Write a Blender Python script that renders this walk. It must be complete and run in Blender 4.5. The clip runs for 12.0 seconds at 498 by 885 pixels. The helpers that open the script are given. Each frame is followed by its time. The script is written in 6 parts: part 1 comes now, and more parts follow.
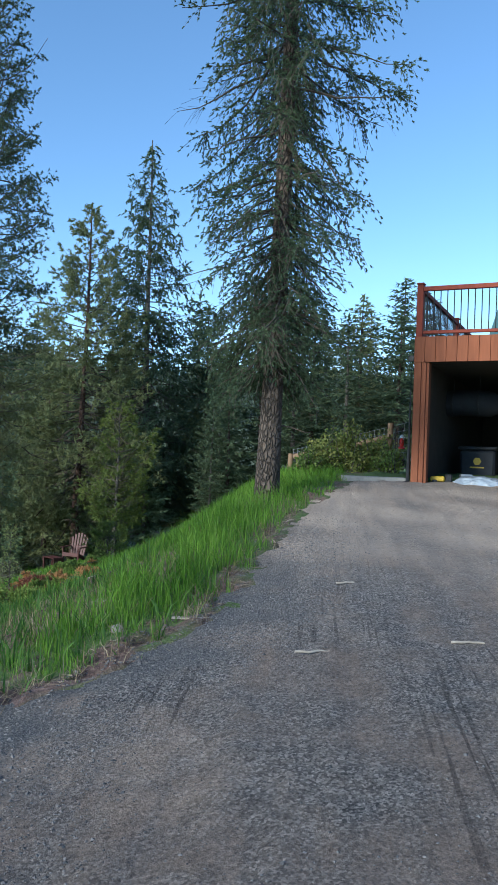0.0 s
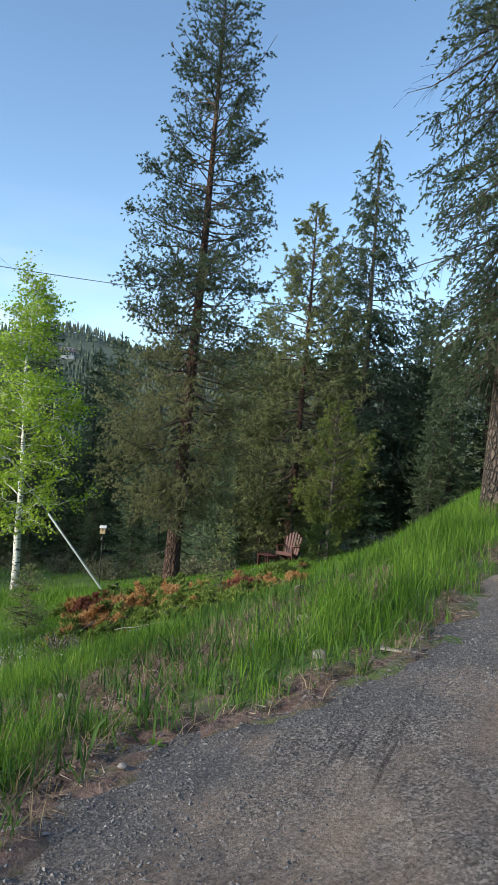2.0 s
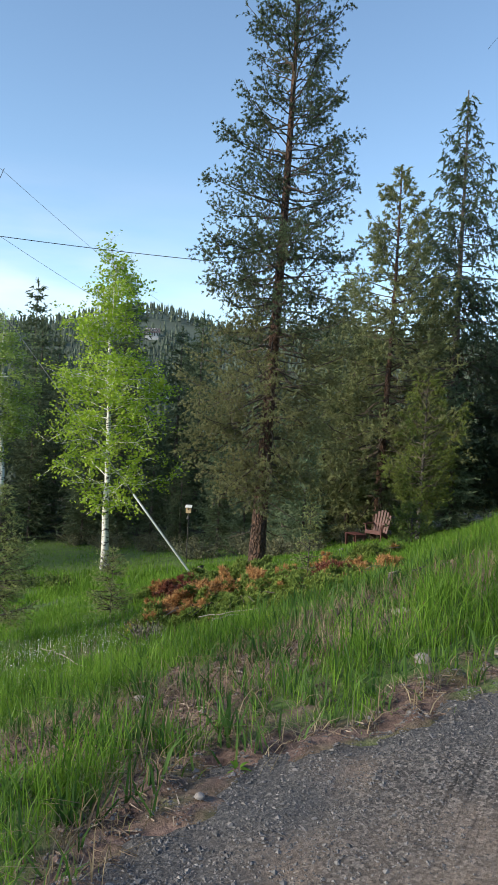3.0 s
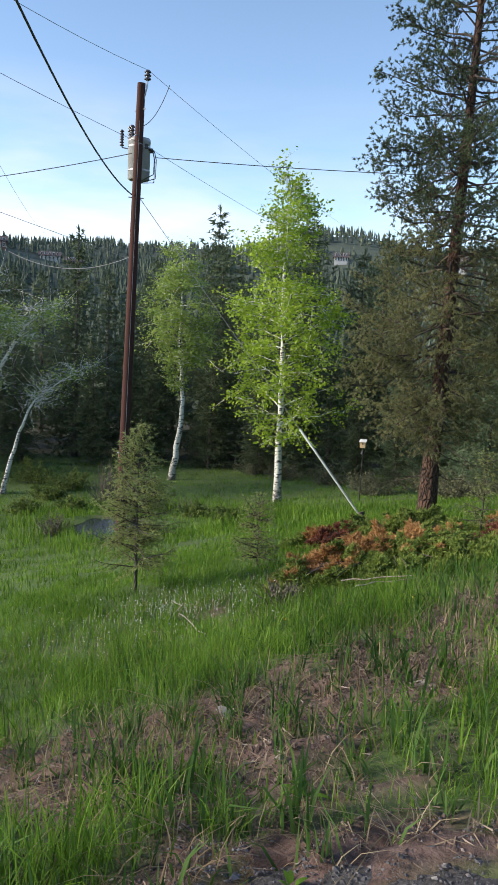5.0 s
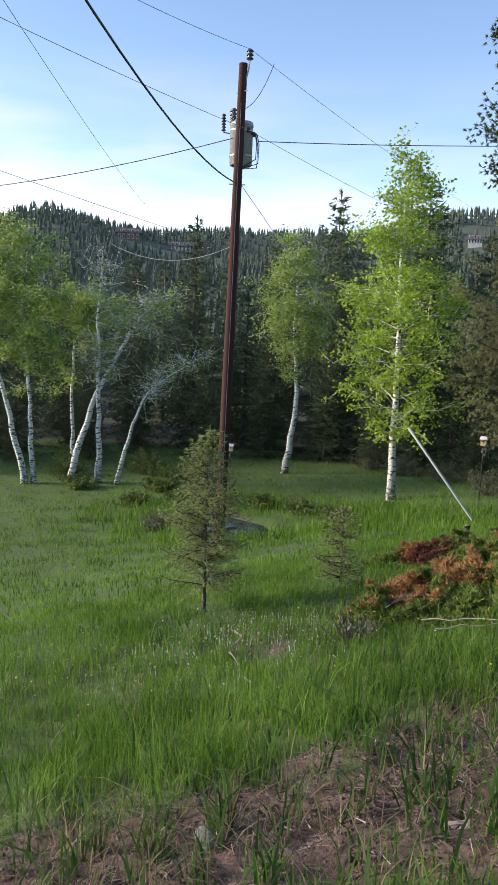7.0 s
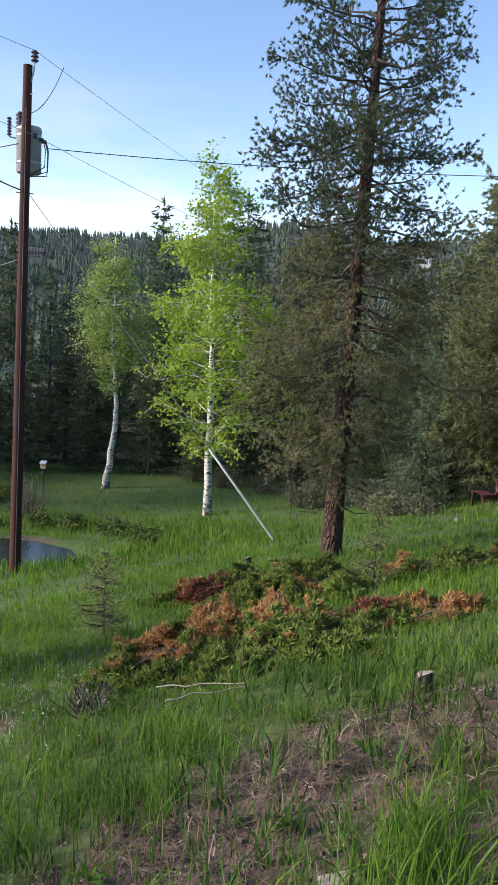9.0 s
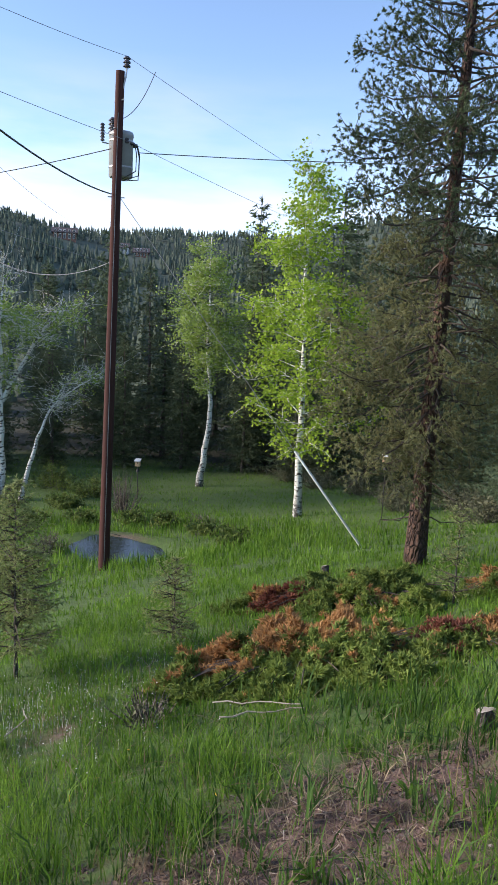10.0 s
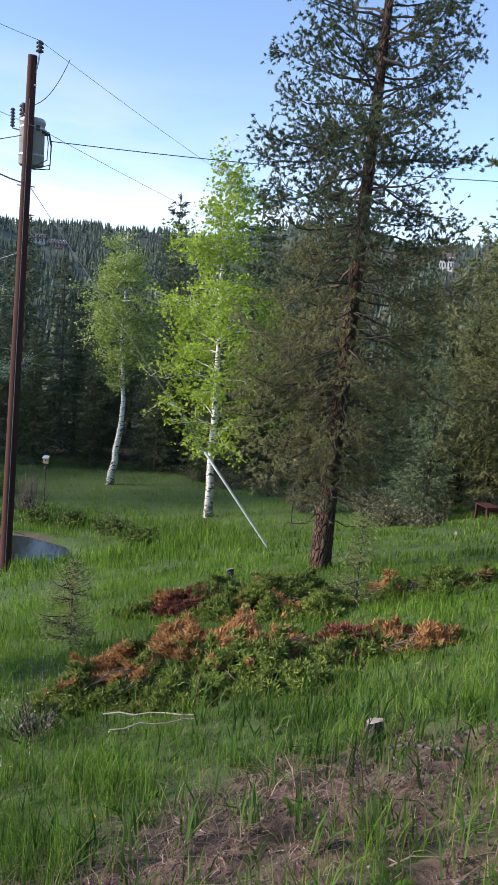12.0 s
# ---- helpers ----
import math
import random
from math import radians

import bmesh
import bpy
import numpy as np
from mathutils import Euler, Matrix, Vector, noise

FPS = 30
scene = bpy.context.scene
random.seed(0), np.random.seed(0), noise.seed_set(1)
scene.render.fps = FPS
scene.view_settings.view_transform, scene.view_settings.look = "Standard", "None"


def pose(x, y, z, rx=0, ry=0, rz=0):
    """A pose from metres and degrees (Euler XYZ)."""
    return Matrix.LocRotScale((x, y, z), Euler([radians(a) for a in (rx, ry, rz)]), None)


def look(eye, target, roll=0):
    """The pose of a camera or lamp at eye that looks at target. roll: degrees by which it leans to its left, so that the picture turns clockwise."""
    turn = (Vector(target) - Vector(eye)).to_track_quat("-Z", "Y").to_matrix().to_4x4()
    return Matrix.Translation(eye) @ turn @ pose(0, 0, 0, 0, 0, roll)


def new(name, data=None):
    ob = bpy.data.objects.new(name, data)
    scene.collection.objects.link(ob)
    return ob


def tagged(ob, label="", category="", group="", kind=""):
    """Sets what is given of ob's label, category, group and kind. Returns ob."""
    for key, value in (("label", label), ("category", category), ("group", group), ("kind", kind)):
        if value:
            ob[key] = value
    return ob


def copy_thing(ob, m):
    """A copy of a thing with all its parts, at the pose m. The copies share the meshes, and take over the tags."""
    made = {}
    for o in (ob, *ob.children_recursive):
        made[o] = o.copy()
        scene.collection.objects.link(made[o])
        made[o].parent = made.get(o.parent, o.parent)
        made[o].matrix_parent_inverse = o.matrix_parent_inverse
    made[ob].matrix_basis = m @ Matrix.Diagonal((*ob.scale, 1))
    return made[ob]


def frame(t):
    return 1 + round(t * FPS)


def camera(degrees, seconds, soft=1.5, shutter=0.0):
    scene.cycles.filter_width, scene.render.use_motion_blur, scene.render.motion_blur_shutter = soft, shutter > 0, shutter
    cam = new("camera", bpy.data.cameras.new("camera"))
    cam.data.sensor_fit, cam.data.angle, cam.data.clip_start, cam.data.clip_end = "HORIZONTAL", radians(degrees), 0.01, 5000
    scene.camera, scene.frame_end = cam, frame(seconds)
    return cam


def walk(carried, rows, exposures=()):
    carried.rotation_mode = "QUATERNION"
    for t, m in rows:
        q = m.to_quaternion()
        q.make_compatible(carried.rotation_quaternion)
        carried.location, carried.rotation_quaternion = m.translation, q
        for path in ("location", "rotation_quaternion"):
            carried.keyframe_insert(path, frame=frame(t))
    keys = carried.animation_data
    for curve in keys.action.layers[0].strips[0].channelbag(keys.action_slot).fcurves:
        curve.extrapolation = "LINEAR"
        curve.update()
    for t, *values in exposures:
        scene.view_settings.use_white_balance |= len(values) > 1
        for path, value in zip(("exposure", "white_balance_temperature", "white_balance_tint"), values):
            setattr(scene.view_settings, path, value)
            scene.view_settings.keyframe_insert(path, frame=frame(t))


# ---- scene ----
cam = camera(35.7, 12.0, soft=1.15)
PATH = [
    (0, (0.709, -0.081, 0.892), (0.53, 1.91, 0.931), 2.2),
    (0.5, (0.632, 0.018, 0.911), (0.346, 1.997, 0.952), 2.2),
    (1, (0.575, 0.133, 0.903), (0.099, 2.075, 0.935), 2.9),
    (1.5, (0.574, 0.348, 0.9), (-0.081, 2.237, 0.906), 3.6),
    (2, (0.618, 0.498, 0.936), (-0.106, 2.362, 0.944), 4.3),
    (2.5, (0.543, 0.686, 0.918), (-0.273, 2.512, 0.907), 3.8),
    (3, (0.407, 0.976, 0.943), (-0.512, 2.751, 0.877), 3.1),
    (3.5, (0.302, 1.256, 0.914), (-0.732, 2.96, 0.755), 2.1),
    (3.7, (0.288, 1.389, 0.933), (-0.791, 3.064, 0.761), 1.9),
    (5.3, (0.121, 2.318, 1.049), (-1.245, 3.748, 0.747), 2.7),
    (5.5, (0.097, 2.443, 1.059), (-1.318, 3.821, 0.745), 2.4),
    (6, (0.054, 2.698, 1.076), (-1.428, 3.999, 0.742), 2.1),
    (6.5, (-0.055, 2.923, 1.09), (-1.58, 4.174, 0.76), 2.2),
    (6.7, (-0.093, 3.019, 1.114), (-1.63, 4.257, 0.789), 2.1),
    (8.3, (0.044, 3.805, 1.385), (-1.264, 5.286, 1.074), 3.1),
    (8.5, (0.062, 3.936, 1.41), (-1.229, 5.432, 1.099), 3.2),
    (9, (0.126, 4.196, 1.489), (-1.111, 5.74, 1.194), 3.0),
    (9.5, (0.177, 4.403, 1.522), (-1.182, 5.842, 1.233), 2.4),
    (10, (0.202, 4.542, 1.574), (-1.223, 5.91, 1.26), 2.6),
    (10.5, (0.208, 4.63, 1.598), (-1.193, 6.019, 1.268), 3.2),
    (11, (0.194, 4.683, 1.598), (-1.079, 6.194, 1.29), 4.3),
    (11.5, (0.193, 4.697, 1.61), (-1.071, 6.217, 1.308), 4.8),
    (12, (0.195, 4.718, 1.601), (-1.072, 6.234, 1.298), 4.8),
]
walk(cam, [(t, look(eye, target, roll)) for t, eye, target, roll in PATH], [(0.0, 0.8, 5350, 0), (1.5, 0.9, 6100, 3), (3.5, 0.95, 6600, 6), (6.5, 1.0, 6650, 14), (9.0, 1.05, 6380, 15), (12.0, 1.1, 6320, 17)])
# ---- light: evening, the sun low behind the western ridge, open blue sky ----
SUN_YAW, SUN_UP = 138.0, 20.0           # degrees to the left of +y, degrees above the horizon
world = bpy.data.worlds.new("evening_sky")
world.use_nodes = True
scene.world = world
wn, wl = world.node_tree.nodes, world.node_tree.links
sky = wn.new("ShaderNodeTexSky")
sky.sky_type, sky.sun_disc = "NISHITA", False
sky.sun_elevation, sky.sun_rotation = radians(SUN_UP), radians(-SUN_YAW)
sky.altitude, sky.air_density, sky.dust_density, sky.ozone_density = 3200, 1.22, 0.08, 1.45
# thin evening cloud: streaks near the western horizon and one small puff in the north
wt = wn.new("ShaderNodeTexCoord")
wmap = wn.new("ShaderNodeMapping")
wmap.inputs["Scale"].default_value = (1.6, 1.6, 7.0)
wl.new(wt.outputs["Generated"], wmap.inputs["Vector"])
wnoise = wn.new("ShaderNodeTexNoise")
wnoise.inputs["Scale"].default_value, wnoise.inputs["Detail"].default_value = 2.6, 6.0
wl.new(wmap.outputs["Vector"], wnoise.inputs["Vector"])
wramp = wn.new("ShaderNodeValToRGB")
wramp.color_ramp.elements[0].position, wramp.color_ramp.elements[1].position = 0.34, 0.66
wl.new(wnoise.outputs["Fac"], wramp.inputs["Fac"])
wsep = wn.new("ShaderNodeSeparateXYZ")
wl.new(wt.outputs["Generated"], wsep.inputs["Vector"])
wband = wn.new("ShaderNodeMapRange")
wband.inputs["From Min"].default_value, wband.inputs["From Max"].default_value = 0.30, 0.04
wl.new(wsep.outputs["Z"], wband.inputs["Value"])
wmul = wn.new("ShaderNodeMath")
wmul.operation = "MULTIPLY"
wl.new(wramp.outputs["Color"], wmul.inputs[0])
wl.new(wband.outputs["Result"], wmul.inputs[1])
# the cloud lies in the west only
wdir = wn.new("ShaderNodeVectorMath")
wdir.operation = "DOT_PRODUCT"
wdir.inputs[1].default_value = (-math.sin(radians(82)), math.cos(radians(82)), 0)
wl.new(wt.outputs["Generated"], wdir.inputs[0])
wwest = wn.new("ShaderNodeMapRange")
wwest.inputs["From Min"].default_value, wwest.inputs["From Max"].default_value = 0.55, 0.97
wwest.inputs["To Min"].default_value = 0.12
wl.new(wdir.outputs["Value"], wwest.inputs["Value"])
wboth = wn.new("ShaderNodeMath")
wboth.operation = "MULTIPLY"
wl.new(wmul.outputs[0], wboth.inputs[0])
wl.new(wwest.outputs["Result"], wboth.inputs[1])
whalf = wn.new("ShaderNodeMath")
whalf.operation = "MULTIPLY"
whalf.inputs[1].default_value = 0.92
wl.new(wboth.outputs[0], whalf.inputs[0])
wmix = wn.new("ShaderNodeMix")
wmix.data_type = "RGBA"
wmix.inputs["B"].default_value = (5.5, 4.75, 5.1, 1)
wl.new(whalf.outputs[0], wmix.inputs["Factor"])
wl.new(sky.outputs["Color"], wmix.inputs["A"])
wbg = wn.get("Background") or wn.new("ShaderNodeBackground")
wbg.inputs["Strength"].default_value = 0.142
wl.new(wmix.outputs["Result"], wbg.inputs["Color"])

sun = new("evening_sun", bpy.data.lights.new("evening_sun", "SUN"))
sun.data.energy, sun.data.angle, sun.data.color = 3.5, radians(20), (1.0, 0.86, 0.68)
sun.matrix_world = look((-math.sin(radians(SUN_YAW)) * 50, math.cos(radians(SUN_YAW)) * 50, 50 * math.tan(radians(SUN_UP))), (0, 0, 0))
# ---- materials ----
def node_mat(name):
    m = bpy.data.materials.new(name)
    m.use_nodes = True
    nt = m.node_tree
    return m, nt.nodes, nt.links, nt.nodes["Principled BSDF"]


def noise_tex(n, l, scale, detail=6.0, rough=0.6, coords="Object", stretch=None):
    tc = n.new("ShaderNodeTexCoord")
    src = tc.outputs[coords]
    if stretch:
        mp = n.new("ShaderNodeMapping")
        mp.inputs["Scale"].default_value = stretch
        l.new(src, mp.inputs["Vector"])
        src = mp.outputs["Vector"]
    t = n.new("ShaderNodeTexNoise")
    t.inputs["Scale"].default_value, t.inputs["Detail"].default_value, t.inputs["Roughness"].default_value = scale, detail, rough
    l.new(src, t.inputs["Vector"])
    return t.outputs["Fac"]


def ramp(n, l, fac, stops):
    r = n.new("ShaderNodeValToRGB")
    while len(r.color_ramp.elements) < len(stops):
        r.color_ramp.elements.new(0.5)
    for e, (p, c) in zip(r.color_ramp.elements, stops):
        e.position, e.color = p, (*c, 1)
    l.new(fac, r.inputs["Fac"])
    return r.outputs["Color"]


def mix_col(n, l, fac, a, b, mode="MIX"):
    x = n.new("ShaderNodeMix")
    x.data_type, x.blend_type = "RGBA", mode
    for sock, v in (("Factor", fac), ("A", a), ("B", b)):
        if isinstance(v, (float, int)):
            x.inputs[sock].default_value = v
        elif isinstance(v, tuple):
            x.inputs[sock].default_value = (*v, 1)
        else:
            l.new(v, x.inputs[sock])
    return x.outputs["Result"]


def bump(n, l, bsdf, fac, strength, distance):
    b = n.new("ShaderNodeBump")
    b.inputs["Strength"].default_value, b.inputs["Distance"].default_value = strength, distance
    l.new(fac, b.inputs["Height"])
    l.new(b.outputs["Normal"], bsdf.inputs["Normal"])


def surface(name, dark, light, scale=8.0, rough=0.8, metal=0.0, stretch=None, bump_by=0.3, depth=0.01, coarse=0.35, coords="Object"):
    """A plain worn surface: grain between two colours, a coarser stain over it, and relief."""
    m, n, l, b = node_mat(name)
    fine = noise_tex(n, l, scale, 8.0, 0.65, coords, stretch)
    big = noise_tex(n, l, scale * 0.13, 3.0, 0.5, coords, stretch)
    c = ramp(n, l, fine, [(0.32, dark), (0.68, light)])
    c2 = ramp(n, l, big, [(0.3, tuple(v * (1 - coarse) for v in dark)), (0.75, light)])
    l.new(mix_col(n, l, 0.4, c, c2), b.inputs["Base Color"])
    b.inputs["Roughness"].default_value, b.inputs["Metallic"].default_value = rough, metal
    if bump_by:
        bump(n, l, b, fine, bump_by, depth)
    return m


def foliage(name, stops, through_it=0.35, rough=0.6, patch=0.0, patch_stops=None, gloss=0.12):
    """Leaves or needles: colour varies leaf by leaf and, gently, over the crown; part of the light goes through."""
    m, n, l, b = node_mat(name)
    geo = n.new("ShaderNodeNewGeometry")
    c = ramp(n, l, geo.outputs["Random Per Island"], stops)
    big = noise_tex(n, l, 0.9, 3.0)
    c = mix_col(n, l, 0.5, c, ramp(n, l, big, [(0.35, tuple(v * 0.7 for v in stops[0][1])), (0.7, stops[-1][1])]))
    if patch_stops:
        pn = noise_tex(n, l, patch, 3.0)
        pm = ramp(n, l, pn, [(0.52, (0, 0, 0)), (0.6, (1, 1, 1))])
        c = mix_col(n, l, pm, c, ramp(n, l, geo.outputs["Random Per Island"], patch_stops))
    l.new(c, b.inputs["Base Color"])
    b.inputs["Roughness"].default_value = rough
    b.inputs["Specular IOR Level"].default_value = gloss
    tr = n.new("ShaderNodeBsdfTranslucent")
    l.new(c, tr.inputs["Color"])
    mx = n.new("ShaderNodeMixShader")
    mx.inputs["Fac"].default_value = through_it
    l.new(b.outputs["BSDF"], mx.inputs[1])
    l.new(tr.outputs["BSDF"], mx.inputs[2])
    l.new(mx.outputs["Shader"], n["Material Output"].inputs["Surface"])
    return m


def bark(name, dark, light, scale, depth):
    """Furrowed bark: blocky plates, longer than wide, parted by dark cracks."""
    m, n, l, b = node_mat(name)
    tc = n.new("ShaderNodeTexCoord")
    warp = noise_tex(n, l, scale * 0.6, 3.0)
    mp = n.new("ShaderNodeMapping")
    mp.inputs["Scale"].default_value = (1, 1, 0.4)
    l.new(tc.outputs["Object"], mp.inputs["Vector"])
    add = n.new("ShaderNodeVectorMath")
    add.operation = "ADD"
    sc = n.new("ShaderNodeVectorMath")
    sc.operation = "SCALE"
    sc.inputs["Scale"].default_value = 0.09
    l.new(warp, sc.inputs[0])
    l.new(mp.outputs["Vector"], add.inputs[0])
    l.new(sc.outputs["Vector"], add.inputs[1])
    v = n.new("ShaderNodeTexVoronoi")
    v.feature = "DISTANCE_TO_EDGE"
    v.inputs["Scale"].default_value = scale * 2.2
    l.new(add.outputs["Vector"], v.inputs["Vector"])
    plates = ramp(n, l, v.outputs["Distance"], [(0.02, (0, 0, 0)), (0.22, (1, 1, 1))])
    grain = noise_tex(n, l, scale * 5, 6.0, 0.7)
    tone = noise_tex(n, l, scale * 0.25, 3.0)
    c = mix_col(n, l, plates, tuple(q * 0.3 for q in dark), ramp(n, l, grain, [(0.3, dark), (0.7, light)]))
    c = mix_col(n, l, 0.35, c, ramp(n, l, tone, [(0.35, dark), (0.7, light)]))
    l.new(c, b.inputs["Base Color"])
    b.inputs["Roughness"].default_value = 0.92
    bump(n, l, b, plates, 1.0, depth)
    return m


def aspen_bark(name):
    """Pale bark with black eyes and bands, darker and cracked at the foot."""
    m, n, l, b = node_mat(name)
    bands = noise_tex(n, l, 3.0, 3.0, 0.5, "Object", (2.0, 2.0, 6.0))
    fine = noise_tex(n, l, 30.0)
    pale = ramp(n, l, fine, [(0.3, (0.50, 0.50, 0.46)), (0.7, (0.72, 0.72, 0.68))])
    marks = ramp(n, l, bands, [(0.545, (0, 0, 0)), (0.585, (1, 1, 1))])
    c = mix_col(n, l, marks, pale, (0.035, 0.03, 0.028))
    geo = n.new("ShaderNodeTexCoord")
    sep = n.new("ShaderNodeSeparateXYZ")
    l.new(geo.outputs["Object"], sep.inputs["Vector"])
    foot = n.new("ShaderNodeMapRange")
    foot.inputs["From Min"].default_value, foot.inputs["From Max"].default_value = 1.0, 0.1
    l.new(sep.outputs["Z"], foot.inputs["Value"])
    fm = n.new("ShaderNodeMath")
    fm.operation = "MULTIPLY"
    l.new(foot.outputs["Result"], fm.inputs[0])
    l.new(ramp(n, l, noise_tex(n, l, 9.0), [(0.4, (0, 0, 0)), (0.55, (1, 1, 1))]), fm.inputs[1])
    c = mix_col(n, l, fm.outputs[0], c, (0.05, 0.045, 0.04))
    l.new(c, b.inputs["Base Color"])
    b.inputs["Roughness"].default_value = 0.75
    bump(n, l, b, bands, 0.5, 0.01)
    return m


def gravel_mat():
    """Compacted tan earth with grey stone chips, darker damp bands and long tyre streaks; blue-grey loose gravel along
    the edge; sunlight painted as paler tan on the drive's head.
    """
    m, n, l, b = node_mat("gravel_drive")
    tc = n.new("ShaderNodeTexCoord")
    v = n.new("ShaderNodeTexVoronoi")
    v.inputs["Scale"].default_value = 95
    l.new(tc.outputs["Object"], v.inputs["Vector"])
    stones = ramp(n, l, v.outputs["Color"], [(0.2, (0.05, 0.048, 0.049)), (0.5, (0.135, 0.122, 0.117)), (0.85, (0.32, 0.29, 0.27))])
    soil = ramp(n, l, noise_tex(n, l, 150.0), [(0.3, (0.125, 0.096, 0.078)), (0.7, (0.30, 0.232, 0.19))])
    pale = ramp(n, l, noise_tex(n, l, 120.0), [(0.3, (0.26, 0.2, 0.155)), (0.7, (0.48, 0.375, 0.295))])
    fines = ramp(n, l, noise_tex(n, l, 1.3, 6.0), [(0.40, (0, 0, 0)), (0.58, (1, 1, 1))])
    worn = ramp(n, l, noise_tex(n, l, 0.55, 5.0, 0.65), [(0.50, (0, 0, 0)), (0.74, (1, 1, 1))])
    tracks = ramp(n, l, noise_tex(n, l, 1.4, 7.0, 0.65, "Object", (2.4, 0.22, 1)), [(0.42, (0, 0, 0)), (0.58, (1, 1, 1))])
    clods = ramp(n, l, noise_tex(n, l, 9.0, 8.0, 0.75), [(0.32, (0.55, 0.53, 0.52)), (0.6, (1, 1, 1))])
    c = mix_col(n, l, fines, stones, soil)
    c = mix_col(n, l, worn, c, pale)
    dim = n.new("ShaderNodeMath")
    dim.operation = "MULTIPLY"
    dim.inputs[1].default_value = 0.6
    l.new(tracks, dim.inputs[0])
    c = mix_col(n, l, dim.outputs[0], c, stones)
    c = mix_col(n, l, 0.8, c, clods, "MULTIPLY")
    # fine tread lines along the drive, broken into stretches
    tread = ramp(n, l, noise_tex(n, l, 1.0, 2.0, 0.5, "Object", (34.0, 0.9, 1)), [(0.36, (0.45, 0.44, 0.44)), (0.43, (1, 1, 1))])
    runs = ramp(n, l, noise_tex(n, l, 0.9, 3.0, 0.5, "Object", (1.6, 0.5, 1)), [(0.46, (0, 0, 0)), (0.60, (1, 1, 1))])
    c = mix_col(n, l, runs, c, mix_col(n, l, 1.0, c, tread, "MULTIPLY"))
    grit = ramp(n, l, noise_tex(n, l, 55.0, 4.0, 0.7), [(0.34, (0.55, 0.54, 0.54)), (0.48, (1.1, 1.1, 1.1)), (0.68, (1.7, 1.66, 1.62))])
    c = mix_col(n, l, 0.8, c, grit, "MULTIPLY")
    # sunlight on the drive's head, put into the colour as paler tan earth
    sun_patch = n.new("ShaderNodeAttribute")
    sun_patch.attribute_name = "sun_patch"
    c = mix_col(n, l, sun_patch.outputs["Fac"], c, mix_col(n, l, 0.6, pale, ramp(n, l, noise_tex(n, l, 40.0), [(0.35, (0.32, 0.25, 0.195)), (0.7, (0.58, 0.47, 0.38))])))
    edge = n.new("ShaderNodeAttribute")
    edge.attribute_name = "edge"
    c = mix_col(n, l, edge.outputs["Fac"], c, mix_col(n, l, 0.6, stones, (0.07, 0.073, 0.082)))
    l.new(c, b.inputs["Base Color"])
    b.inputs["Roughness"].default_value = 0.95
    bump(n, l, b, noise_tex(n, l, 24.0, 10.0, 0.82), 1.0, 0.035)
    return m


def ground_mat():
    """Meadow soil under the grass, bare reddish dirt where the plan has it, needle litter under the woods, far slopes
    with haze in their colour.
    """
    m, n, l, b = node_mat("meadow_ground")
    def mask(name):
        a = n.new("ShaderNodeAttribute")
        a.attribute_name = name
        return a.outputs["Fac"]
    turf = ramp(n, l, noise_tex(n, l, 9.0), [(0.3, (0.03, 0.045, 0.016)), (0.55, (0.06, 0.10, 0.024)), (0.75, (0.10, 0.165, 0.036))])
    sward = ramp(n, l, noise_tex(n, l, 0.35, 4.0), [(0.3, (0.075, 0.135, 0.025)), (0.7, (0.12, 0.215, 0.04))])
    turf = mix_col(n, l, 0.4, turf, sward)
    dirt = ramp(n, l, noise_tex(n, l, 16.0, 10.0, 0.7), [(0.3, (0.05, 0.032, 0.027)), (0.5, (0.15, 0.095, 0.078)), (0.75, (0.28, 0.195, 0.165))])
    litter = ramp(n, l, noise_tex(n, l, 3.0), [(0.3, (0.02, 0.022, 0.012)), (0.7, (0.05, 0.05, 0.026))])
    # far slopes, lightened to match the haze painted into the far trees
    wood = ramp(n, l, noise_tex(n, l, 0.05, 6.0), [(0.35, (0.05, 0.07, 0.052)), (0.65, (0.085, 0.11, 0.075))])
    c = mix_col(n, l, mask("dirt"), turf, dirt)
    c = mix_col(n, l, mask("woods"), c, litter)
    c = mix_col(n, l, mask("far"), c, wood)
    l.new(c, b.inputs["Base Color"])
    b.inputs["Roughness"].default_value = 0.95
    bump(n, l, b, noise_tex(n, l, 22.0, 8.0, 0.7), 0.8, 0.04)
    return m


GRAVEL, GROUND = gravel_mat(), ground_mat()
PEBBLE = surface("pebble", (0.12, 0.11, 0.11), (0.42, 0.38, 0.36), 14, 0.85)
FIR_BARK = bark("fir_bark", (0.06, 0.045, 0.037), (0.19, 0.145, 0.115), 9, 0.05)
PINE_BARK = bark("pine_bark", (0.06, 0.034, 0.026), (0.175, 0.095, 0.064), 8, 0.05)
GREY_BARK = bark("grey_bark", (0.09, 0.08, 0.07), (0.2, 0.18, 0.16), 12, 0.03)
ASPEN_BARK = aspen_bark("aspen_bark")
FIR_NEEDLE = foliage("fir_needles", [(0.0, (0.055, 0.088, 0.055)), (0.6, (0.105, 0.155, 0.088)), (1.0, (0.18, 0.23, 0.125))], 0.4)
PINE_NEEDLE = foliage("pine_needles", [(0.0, (0.052, 0.082, 0.052)), (0.6, (0.10, 0.142, 0.082)), (1.0, (0.17, 0.21, 0.115))], 0.4)
OLIVE_NEEDLE = foliage("olive_needles", [(0.0, (0.15, 0.18, 0.085)), (0.6, (0.23, 0.265, 0.125)), (1.0, (0.34, 0.355, 0.175))], 0.5)
